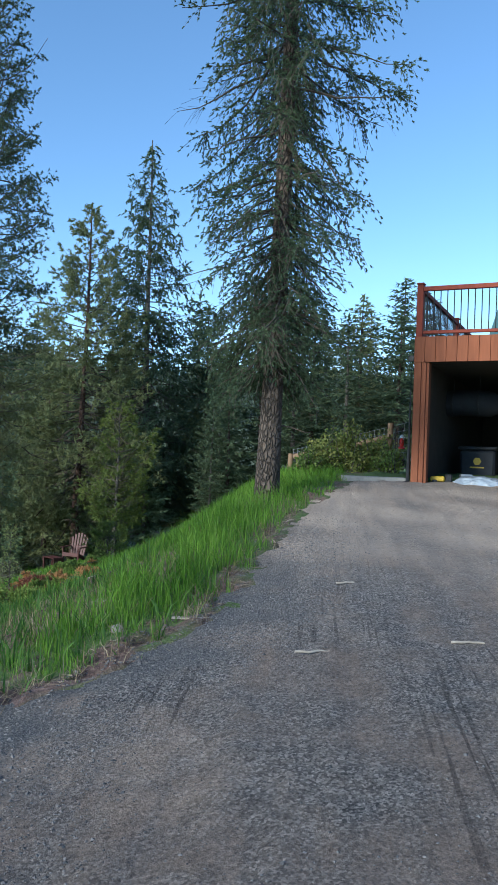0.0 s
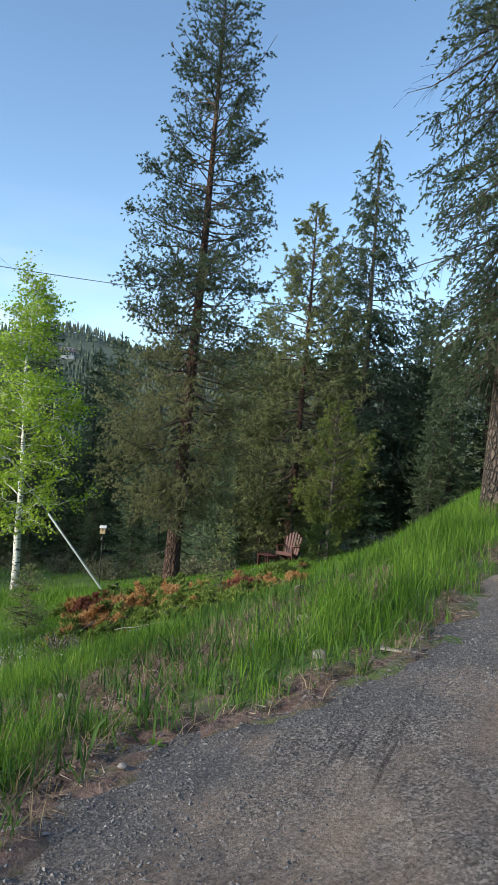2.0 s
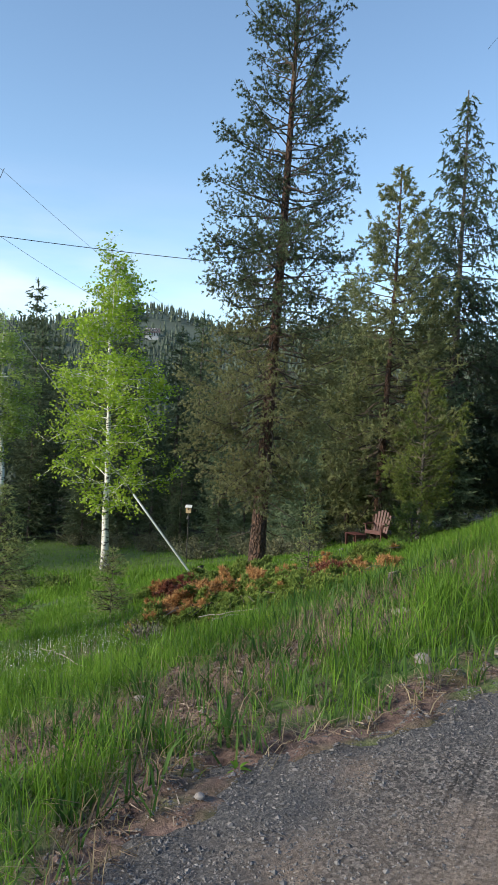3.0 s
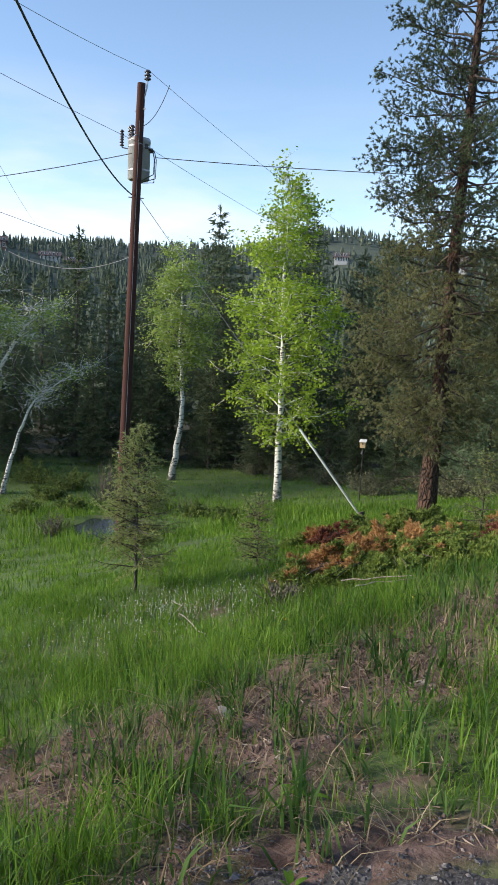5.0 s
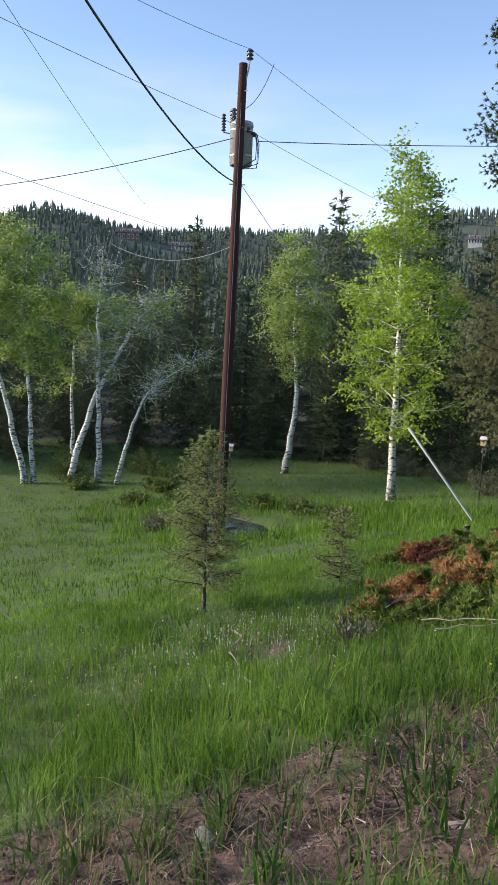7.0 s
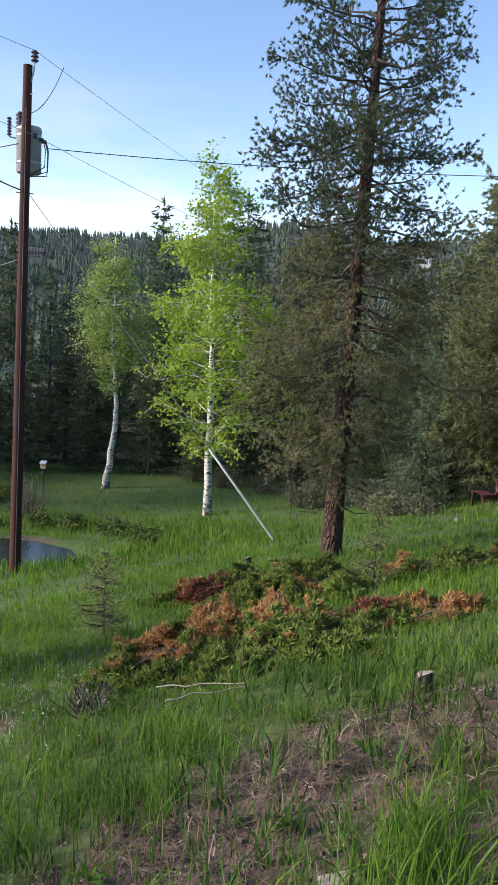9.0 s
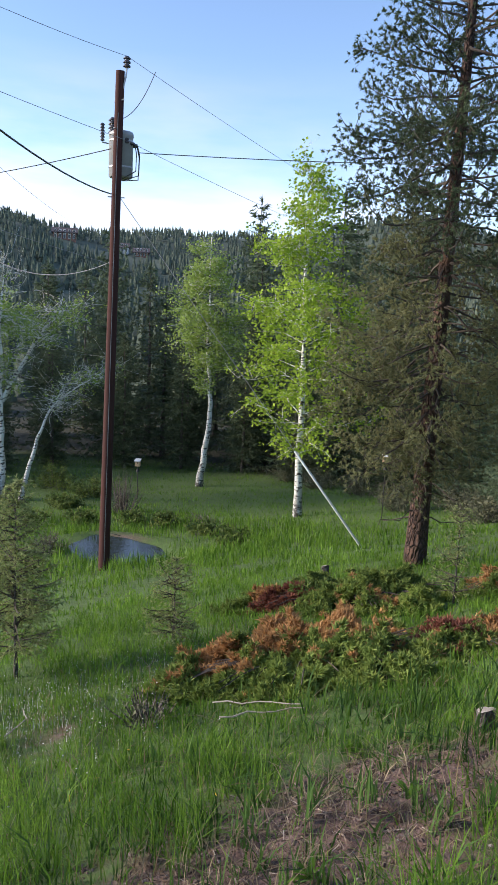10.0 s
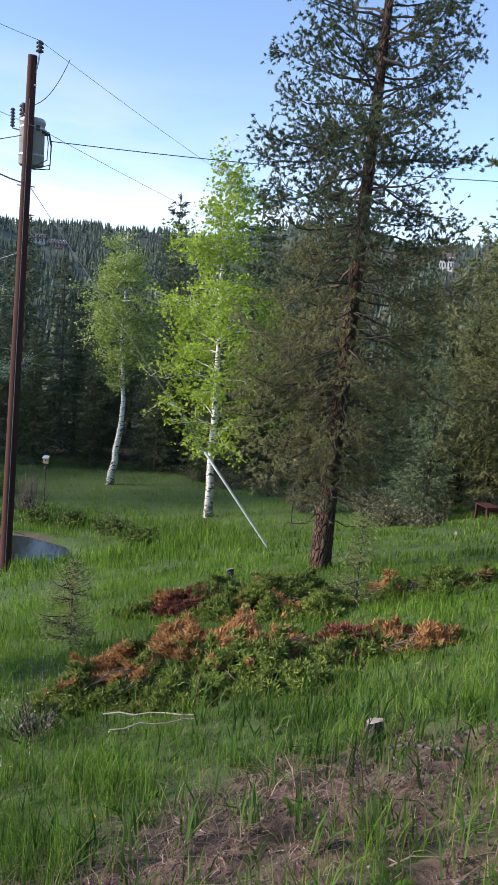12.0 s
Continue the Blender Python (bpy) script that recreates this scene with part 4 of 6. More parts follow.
# ---- the woods behind the meadow: a few spruces, repeated ----
def woodland():
    rng = np.random.RandomState(77)
    kinds = []
    for i, (mat, bk, hh, rr, ft) in enumerate([(SPRUCE_NEEDLE, GREY_BARK, 13, 2.3, 0.3), (SPRUCE_NEEDLE, GREY_BARK, 14, 2.6, 0.5), (BLUE_NEEDLE, GREY_BARK, 11, 2.4, 0.2),
                                                (OLIVE_NEEDLE, FIR_BARK, 12, 2.2, 0.6), (FIR_NEEDLE, FIR_BARK, 13, 2.3, 0.8)]):
        x, y = [(-34.2, 27.3), (-32.0, 35.5), (-9.2, 23.6), (-9.0, 27.0), (-2.4, 26.6)][i]
        sc = [0.93, 1.02, 0.40, 0.62, 0.5][i]
        t = conifer("spruce_tree" if i < 3 else "fir_tree", spot(x, y), hh, rr, ft, 0.17, 100 + i, bk, mat,
                    ["dense dark spruce in the woods behind the meadow", "tall dark spruce in the woods behind the meadow", "blue-green spruce at the meadow's edge",
                     "olive-green fir in the woods", "grey-green fir in the woods"][i], whorls=34, per=5, gap=0.20, size=0.32, width=0.095, tris=3, plain=True, ragged=0.35, profile=[(0, 1.0), (0.3, 0.95), (0.6, 0.68), (0.85, 0.36), (1, 0.05)], group="woods behind the meadow", stubs=8, clothe=320, clothe_r=0.75, clothe_top=0.97)
        t.scale = (sc, sc, sc)
        kinds.append((t, sc, hh))
    places = [(-22.2, 31.3, 12.6, 0), (-20.5, 33.5, 10.5, 1), (-18.0, 33.0, 7.6, 4), (-28.0, 31.5, 9.5, 1), (-29.5, 33.5, 11.5, 0), (-36.5, 25.0, 10.0, 0),
              (-25.6, 33.0, 10.0, 0), (-38.5, 22.0, 9.5, 1), (-32.5, 29.5, 9.0, 0), (-15.8, 30.0, 5.6, 2), (-13.8, 29.0, 7.0, 2), (-15.0, 32.5, 7.4, 3), (-12.5, 31.0, 8.5, 3),
              (-11.2, 30.0, 8.5, 3), (-11.0, 26.0, 5.5, 2), (-10.5, 33.5, 10.5, 3), (-9.3, 31.0, 8.0, 4), (-12.8, 35.5, 12.0, 1), (-8.4, 35.0, 11.0, 4), (-4.0, 31.5, 9.5, 3),
              (-3.0, 29.0, 7.0, 1), (-4.8, 34.5, 11.0, 1), (-1.6, 30.5, 8.5, 4), (-0.2, 27.0, 5.8, 1), (0.4, 30.0, 6.6, 4), (1.6, 26.5, 5.2, 0), (2.2, 29.5, 6.5, 3), (3.4, 27.0, 5.4, 4),
              (3.9, 30.5, 7.4, 4), (5.0, 33.0, 7.6, 1), (0.9, 35.0, 7.0, 1), (-6.9, 33.0, 9.0, 1), (2.8, 33.0, 6.5, 0), (-17.0, 37.0, 9.2, 4), (-40.5, 18.0, 9.5, 0), (-42.0, 14.0, 8.5, 1),
              (-41.0, 10.0, 8.0, 0), (-38.0, 30.0, 11.0, 1), (-35.5, 34.0, 11.5, 0), (-27.0, 38.0, 13.0, 1), (-22.0, 38.0, 12.0, 0), (-5.5, 27.5, 5.2, 2), (-2.9, 26.0, 4.6, 1), (-8.6, 29.0, 6.0, 4),
              (-7.2, 29.0, 6.6, 0), (-1.0, 33.0, 8.0, 0), (-43.0, 24.0, 10.0, 0), (-45.0, 19.0, 9.0, 0), (-31.0, 26.0, 6.5, 1), (-29.0, 28.0, 6.0, 0),
              (-33.0, 20.5, 5.5, 0), (-34.5, 17.5, 6.0, 1), (-35.5, 14.5, 6.5, 0), (-35.5, 21.5, 7.0, 1), (-33.5, 23.5, 6.5, 0), (-37.0, 17.5, 8.0, 0), (-36.5, 11.5, 6.5, 1), (-34.0, 12.5, 5.0, 0),
              (-26.5, 29.8, 6.5, 1), (-24.3, 31.2, 7.5, 0), (-19.8, 30.6, 6.0, 0), (-17.6, 29.6, 4.5, 1), (-30.8, 29.8, 8.0, 1), (-21.2, 29.9, 4.5, 0), (-23.0, 29.6, 5.0, 1), (-39.5, 13.0, 8.0, 1), (-13.2, 27.2, 4.0, 2), (-14.8, 28.0, 4.5, 0),
              (-30.0, 40.0, 11.0, 0), (-34.0, 40.0, 12.0, 1), (-40.0, 34.0, 11.0, 0), (-44.0, 29.0, 11.0, 1), (-48.0, 24.0, 10.0, 0), (-25.0, 43.0, 12.0, 1), (-19.0, 42.0, 9.6, 3), (-14.0, 41.0, 11.0, 3),
              (-38.5, 38.5, 12.0, 1), (-46.0, 33.0, 11.0, 0), (-50.0, 19.0, 10.0, 1), (-48.5, 14.0, 9.0, 0), (-33.0, 44.0, 11.0, 0), (-42.0, 39.0, 11.0, 0), (-28.0, 46.0, 12.0, 1), (-22.0, 47.0, 10.0, 4)]
    for x, y, h, k in places:
        t, sc, hh = kinds[k]
        s = h / hh / sc
        wide = rng.uniform(1.0, 1.25) * (1.3 if x > -2 else 1)
        m = pose(*spot(x, y), 0, 0, rng.uniform(0, 360)) @ Matrix.Diagonal((s * wide, s * wide, s, 1))
        copy_thing(t, m)


woodland()


FAR_HOUSES = [(-252, 151), (-246, 170), (-236, 173), (-121, 243), (-158, 228)]


def hill_forest():
    """The forest on the hill across the valley: many spires, too far off to count."""
    rng = np.random.RandomState(5)
    n = 20000
    yaw = np.radians(rng.uniform(-12, 95, n))
    r = 64 + 440 * rng.uniform(0, 1, n) ** 0.72
    x, y = -np.sin(yaw) * r, np.cos(yaw) * r
    glade = waves(x, y, 70, 31) + 0.5 * waves(x, y, 25, 32)
    hid = np.zeros(n, bool)
    for hx, hy in FAR_HOUSES:
        hr, ha = math.hypot(hx, hy), math.atan2(-hx, hy)
        hid |= (np.abs(yaw - ha) * r < 4.5) & (r > hr - 22) & (r < hr + 5)
    keep = ~hid & (glade < 0.8) & ~((r < 150) & (np.abs(np.degrees(yaw) - 20) > 75))
    x, y, r = x[keep], y[keep], r[keep]
    n = len(x)
    z = ground_height(x, y)
    h = np.interp(r, [64, 140, 300], [7.5, 5.5, 3.9]) * rng.uniform(0.6, 1.25, n)
    v, f = [], []
    tiers, sides = 3, 5
    k = 0
    for t in range(tiers):
        lo, hi = 0.05 + 0.26 * t, 0.05 + 0.26 * t + 0.44
        w = h * (0.21 - 0.05 * t) * rng.uniform(0.75, 1.2, n)
        a0 = rng.uniform(0, 6.28, n)
        ring = []
        for s in range(sides):
            a = a0 + s * 2 * np.pi / sides
            ws = w * rng.uniform(0.55, 1.15, n)
            ring.append(np.stack([x + np.cos(a) * ws, y + np.sin(a) * ws, z + h * (lo + rng.uniform(-0.04, 0.04, n))], -1))
        ring.append(np.stack([x, y, z + h * min(hi, 1.0)], -1))
        v.append(np.stack(ring, 1).reshape(-1, 3))
        b = (np.arange(n) * (sides + 1))[:, None] + k
        for s in range(sides):
            f.append(np.concatenate([b + s, b + (s + 1) % sides, b + sides], 1))
        k += n * (sides + 1)
    ob = piece("hillside_forest", [(np.concatenate(v), np.concatenate(f))], HAZY_TREES)
    tagged(ob, "conifer forest covering the far hillside, haze in its colour", "forest", kind="stuff")


hill_forest()
# ---- grass ----
def blades(name, n, area, tall, wide, density, seed, mat, label, bend=0.45, short=False):
    rng = np.random.RandomState(seed)
    xs, ys = [], []
    got = 0
    while got < n:
        x, y = rng.uniform(area[0], area[1], 4 * n), rng.uniform(area[2], area[3], 4 * n)
        k = rng.uniform(size=4 * n) < density(x, y)
        xs.append(x[k]), ys.append(y[k])
        got += int(k.sum())
    x, y = np.concatenate(xs)[:n], np.concatenate(ys)[:n]
    z = ground_height(x, y) - 0.01
    h = (tall(x, y) if callable(tall) else np.full(n, tall)) * rng.uniform(0.5, 1.25, n)
    w = wide * rng.uniform(0.7, 1.4, n) * (0.6 + 0.4 * h / h.max())
    an, tilt = rng.uniform(0, 6.283, n), np.abs(rng.normal(size=n)) * bend
    lx, ly = np.cos(an) * tilt, np.sin(an) * tilt
    fx = rng.uniform(0, 6.283, n)
    sx, sy = np.cos(fx) * w / 2, np.sin(fx) * w / 2
    rows = []
    for t, ws in ((0, 1.0), (0.55, 0.8)) if short else ((0, 1.0), (0.45, 0.85), (0.78, 0.5)):
        cx, cy, cz = x + lx * h * t ** 1.8, y + ly * h * t ** 1.8, z + h * t * (1 - 0.25 * tilt * t)
        rows += [np.stack([cx + sx * ws, cy + sy * ws, cz], -1), np.stack([cx - sx * ws, cy - sy * ws, cz], -1)]
    rows.append(np.stack([x + lx * h, y + ly * h, z + h * (1 - 0.35 * tilt)], -1))
    v = np.stack(rows, 1).reshape(-1, 3)
    b = np.arange(n)[:, None] * (5 if short else 7)
    quads = b + [[0, 1, 3, 2]] if short else np.concatenate([b + [[0, 1, 3, 2]], b + [[2, 3, 5, 4]]])
    tri = b + [[2, 3, 4]] if short else b + [[4, 5, 6]]
    # one vertex block: the triangles refer to the same rows, so each blade stays one island
    ob = new(name, mesh_from_mixed(name, v, quads, tri, mat))
    return tagged(ob, label, "grass", kind="stuff")


def mesh_from_mixed(name, v, quads, tris, mat):
    me = bpy.data.meshes.new(name)
    lo = np.concatenate([quads.ravel(), tris.ravel()]).astype(np.int32)
    co = np.concatenate([np.full(len(quads), 4), np.full(len(tris), 3)]).astype(np.int32)
    me.vertices.add(len(v))
    me.vertices.foreach_set("co", v.astype(np.float32).ravel())
    me.loops.add(len(lo))
    me.loops.foreach_set("vertex_index", lo)
    me.polygons.add(len(co))
    me.polygons.foreach_set("loop_start", np.concatenate(([0], np.cumsum(co)[:-1])).astype(np.int32))
    me.update(calc_edges=True)
    me.materials.append(mat)
    return me


def off_drive(x, y):
    return (x < drive_edge(y) + 0.02 + 0.10 * waves(x, y, 0.5, 41)).astype(float)


def pond_gap(x, y):
    return (np.hypot((x - POND[0]) / 1.8, (y - POND[1]) / 1.2) > 1.0).astype(float)


# plan of the junipers: centre, half widths, turn
JUNIPER_PLAN = [(-4.0, 9.4, 1.3, 0.95, 22), (-5.5, 11.75, 1.35, 0.8, 28), (-2.95, 10.2, 0.72, 0.42, 30), (-3.75, 13.0, 0.75, 0.42, 24)]


def clear_of_juniper(x, y):
    out = np.ones_like(x)
    for cx, cy, hx, hy, turn in JUNIPER_PLAN:
        c, q = math.cos(radians(turn)), math.sin(radians(turn))
        u, v = (x - cx) * c + (y - cy) * q, -(x - cx) * q + (y - cy) * c
        out = out * np.where((u / hx) ** 2 + (v / hy) ** 2 < 0.92, 0.03, 1)
    return out


def bank_density(x, y):
    clump = np.clip(0.6 + 0.55 * waves(x, y, 0.9, 42), 0.24, 1)
    d = np.hypot(x - 0.2, y - 3)
    return off_drive(x, y) * clear_of_juniper(x, y) * clump * (1 - 0.90 * dirt_mask(x, y)) * np.clip(1.3 - d / 14, 0.15, 1)


def bank_tall(x, y):
    crest = np.exp(-((x - drive_edge(y) + 0.75) / 0.75) ** 2) * smooth_step(4.6, 6.0, y)
    return 0.135 + 0.05 * waves(x, y, 1.3, 43) + 0.04 * waves(x, y, 0.35, 46) + 0.17 * crest * (1 - 0.6 * smooth_step(8.5, 10.5, y)) + 0.10 * np.exp(-(((x + 3.2) / 1.3) ** 2 + ((y - 5.8) / 1.5) ** 2)) - 0.07 * dirt_mask(x, y) + 0.10 * np.exp(-(((x + 2.0) / 0.9) ** 2 + ((y - 3.2) / 0.9) ** 2))


blades("tall_grass", 98000, (-9, 1.2, 0.5, 15), bank_tall, 0.0068, bank_density, 51, GRASS, "lush green long grass on the bank beside the drive", 0.6)


def meadow_density(x, y):
    d = np.hypot(x - 0.2, y - 3)
    return off_drive(x, y) * clear_of_juniper(x, y) * pond_gap(x, y) * (1 - 0.9 * woods_mask(x, y)) * np.clip(0.6 + 0.5 * waves(x, y, 2.5, 44), 0.12, 1) * smooth_step(5, 9, d) * np.clip(14 / (d + 1), 0.2, 1)


def meadow_tall(x, y):
    wet = np.exp(-(np.hypot((x - POND[0]) / 4.5, (y - POND[1] - 1.0) / 3.2) - 0.9) ** 2 * 3)
    return 0.12 + 0.04 * waves(x, y, 3, 45) + 0.26 * wet


blades("meadow_grass", 92000, (-40, 1.0, 3, 36), meadow_tall, 0.022, meadow_density, 52, GRASS, "short green meadow grass round the pond", short=True)
blades("dry_grass", 9000, (-6, 0.6, 1.5, 11), 0.15, 0.0055, lambda x, y: off_drive(x, y) * (0.22 + 0.78 * dirt_mask(x, y)), 53, DRY_GRASS, "dry straw scattered over the bare earth", 1.6)


def weedy(x, y):
    """Coarse tufts standing in the bare earth."""
    tuft = (waves(x, y, 0.42, 47) + 0.6 * waves(x, y, 0.2, 48) > 0.55).astype(float)
    near = np.exp(-((x + 1.9) / 1.5) ** 2)
    return off_drive(x, y) * tuft * near * smooth_step(2.4, 3.2, y) * (1 - smooth_step(8.5, 10, y))


blades("coarse_grass", 4500, (-5, 0.6, 2.2, 10), lambda x, y: 0.2 + 0.06 * waves(x, y, 0.5, 49), 0.013, weedy, 54, WEED, "dark coarse grass tufts in the bare earth", 0.6, short=True)
# ---- juniper thicket ----
def juniper(at, half, height, turn, seed, label, dead, plumes=420):
    """A sprawling juniper: overlapping plumes of scaly sprigs with dark gaps between them, parts of it dead. dead: rows of (x, y, radius, tone) in its own plan."""
    rng = np.random.RandomState(seed)
    bush = thing("juniper_bush", at, label, "shrub", "junipers", turn=turn)
    ca, sa = math.cos(radians(turn)), math.sin(radians(turn))

    def under(x, y):
        return ground_height(at[0] + ca * x - sa * y, at[1] + sa * x + ca * y) - at[2]

    a, r = rng.uniform(0, 6.283, plumes), np.sqrt(rng.uniform(0, 1, plumes))
    rim = 1 + 0.15 * np.sin(3 * a + seed) + 0.12 * np.sin(7 * a + 2 * seed)
    x, y = half[0] * r * rim * np.cos(a), half[1] * r * rim * np.sin(a)
    lump = 0.72 + 0.34 * waves(x, y, 0.8, seed) + 0.16 * waves(x, y, 0.35, seed + 1)
    z = under(x, y) + height * np.clip(1 - r ** 3.5, 0.12, 1) * np.clip(lump, 0.2, 1.3) * rng.uniform(0.35, 1.0, plumes) ** 0.5
    tone = np.zeros(plumes, int)
    for dx, dy, dr, what in dead:
        tone[np.hypot(x - dx, y - dy) + 0.12 * waves(x, y, 0.35, seed + 5) + rng.normal(size=plumes) * 0.05 < dr] = 1 if what == "dead" else 2
    tone[(rng.uniform(size=plumes) < 0.05) & (tone == 0)] = 1
    sprigs = [([], []), ([], []), ([], [])]
    for k in range(plumes):
        ax = np.array([math.cos(a[k]) * 0.55, math.sin(a[k]) * 0.55, 0.55]) + rng.normal(size=3) * (0.5, 0.5, 0.25)
        ax /= np.linalg.norm(ax)
        ln = rng.uniform(0.12, 0.26)
        o = np.array([x[k], y[k], z[k]]) - ax * ln * 0.6
        m = 24
        t = rng.uniform(0.15, 1.0, (m, 1))
        side = rng.normal(size=(m, 3))
        side -= (side @ ax)[:, None] * ax
        side /= np.linalg.norm(side, axis=1)[:, None]
        sprigs[tone[k]][0].append(o + ax * ln * t + side * ln * 0.32 * (1.15 - t) * rng.uniform(0.3, 1, (m, 1)) + np.array([0, 0, -0.04]) * t ** 2)
        sprigs[tone[k]][1].append(ax + side * 0.7)
    for k, (nm, mt, lb) in enumerate([("green_spray", JUNIPER_GREEN, "fresh green juniper foliage"), ("dead_spray", JUNIPER_DEAD, "dead orange-brown juniper foliage"), ("red_spray", JUNIPER_RED, "reddish withered juniper foliage")]):
        if sprigs[k][0]:
            q, e = np.concatenate(sprigs[k][0]), np.concatenate(sprigs[k][1])
            tagged(piece(nm, [needles(q, e, 5, 0.058, 0.019, 0.65, rng)], mt, bush, lb), kind="stuff")
    stems = []
    for i in range(60):
        an, ln = rng.uniform(0, 6.283), rng.uniform(0.4, 1.0)
        t = np.linspace(0, 1, 6)
        bx, by = half[0] * ln * t * np.cos(an), half[1] * ln * t * np.sin(an)
        stems += tube(np.stack([bx, by, under(bx, by) + 0.02 + height * 0.4 * np.sin(t * 2.4)], -1), np.linspace(0.016, 0.004, 6), 4, False)
    tagged(piece("stem_work", stems, LIMB_BARK, bush), kind="stuff")
    return bush


juniper(spot(-4.0, 9.4), (1.3, 0.95), 0.46, 22, 3, "sprawling juniper with a broad dead orange patch", plumes=950,
        dead=[(-0.75, -0.1, 0.3, "dead"), (-0.45, 0.25, 0.42, "dead"), (-0.05, 0.45, 0.46, "dead"), (0.4, 0.35, 0.36, "dead"), (-0.2, 0.0, 0.22, "dead"), (-0.55, -0.3, 0.16, "dead"), (-1.2, 0.0, 0.2, "red")])
juniper(spot(-5.5, 11.75), (1.35, 0.8), 0.42, 28, 4, "dark green sprawling juniper with a red withered tip", plumes=620,
        dead=[(-0.75, -0.35, 0.3, "red"), (-1.0, -0.2, 0.14, "dead")])
juniper(spot(-2.95, 10.2), (0.72, 0.42), 0.27, 30, 7, "small juniper with red and brown withered patches", plumes=380, dead=[(-0.2, 0.0, 0.26, "red"), (0.42, 0.0, 0.26, "dead")])
juniper(spot(-3.75, 13.0), (0.75, 0.42), 0.26, 24, 6, "low green juniper patch in the meadow", plumes=240, dead=[(-0.5, 0.0, 0.08, "dead")])

# ---- power pole with transformer ----
FOOT, TOP = Vector((-13.8, 13.7, -4.1)), Vector((-13.48, 13.7, 6.3))
AXIS = (TOP - FOOT).normalized()


def up_pole(z):
    k = (z - FOOT.z) / (TOP.z - FOOT.z)
    return FOOT + (TOP - FOOT) * k


def turned(profile, sides=20):
    """A lathe of (radius, height) pairs about z."""
    a = np.linspace(0, 2 * np.pi, sides, endpoint=False)
    v = np.concatenate([np.stack([r * np.cos(a), r * np.sin(a), np.full(sides, z)], -1) for r, z in profile])
    i, j = np.meshgrid(np.arange(len(profile) - 1), np.arange(sides), indexing="ij")
    f = np.stack([i * sides + j, i * sides + (j + 1) % sides, (i + 1) * sides + (j + 1) % sides, (i + 1) * sides + j], -1).reshape(-1, 4)
    out = [(v, f)]
    for row, z in ((0, profile[0][1]), (len(profile) - 1, profile[-1][1])):
        ring = np.vstack([v[row * sides:(row + 1) * sides], [[0, 0, z]]])
        k = np.arange(sides)
        t = np.stack([k, (k + 1) % sides, np.full(sides, sides)], -1)
        out.append((ring, t if row else t[:, ::-1]))
    return out


def shed_stack(r, h, n):
    """Ribbed insulator."""
    rows = [(r * 0.5, 0)]
    for i in range(n):
        z = h * (i + 0.2) / n
        rows += [(r * 0.55, z), (r, z + 0.1 * h / n), (r * 0.95, z + 0.35 * h / n), (r * 0.55, z + 0.7 * h / n)]
    return turned(rows + [(r * 0.4, h)], 14)


def power_pole():
    pole = thing("power_pole", tuple(FOOT), "tall dark reddish-brown wooden utility pole beside the pond", "utility pole")
    rel = lambda p: np.array(Vector(p) - FOOT)
    n = 16
    pts = [rel(FOOT + (TOP - FOOT) * (i / (n - 1))) for i in range(n)]
    pts[0] = pts[0] - np.array([0, 0, 0.4])
    piece("shaft", tube(pts, np.linspace(0.125, 0.088, n), 16), POLE_WOOD, pole, smooth=True)
    tip = rel(TOP)
    piece("insulator_bracket", tube([tip + [0.05, 0.03, -0.35], tip + [0.11, 0.06, -0.1], tip + [0.12, 0.07, 0.06]], 0.018, 6), STEEL, pole)
    piece("pin_insulator", moved(shed_stack(0.075, 0.22, 3), Matrix.Translation(tip + [0.12, 0.07, 0.05])), CERAMIC, pole, "dark ribbed insulator")
    for z, ang in ((5.75, 0), (5.2, 2.0), (3.9, 1.0), (2.6, 2.5)):
        c = rel(up_pole(z))
        piece("bolt", tube([c + [-0.17 * math.cos(ang), -0.17 * math.sin(ang), 0], c + [0.17 * math.cos(ang), 0.17 * math.sin(ang), 0]], 0.012, 6), STEEL, pole)
    for z in (5.05, 4.5):
        c = rel(up_pole(z))
        piece("mounting_bracket", tube([c, c + [-0.12, 0.14, 0], c + [-0.22, 0.30, 0]], 0.03, 6), STEEL, pole)
    c = rel(up_pole(5.0))
    piece("spool_insulator", moved(turned([(0.03, -0.05), (0.045, -0.03), (0.03, 0), (0.045, 0.03), (0.03, 0.05)], 12), Matrix.Translation(c + [0.13, 0.12, 0])), CERAMIC, pole)
    piece("ground_wire", tube([rel(up_pole(z)) + [0.09 + 0.0037 * (6 - z), -0.08, 0] for z in np.linspace(-4, 5.5, 12)], 0.008, 4), WIRE, pole)
    return pole


power_pole()


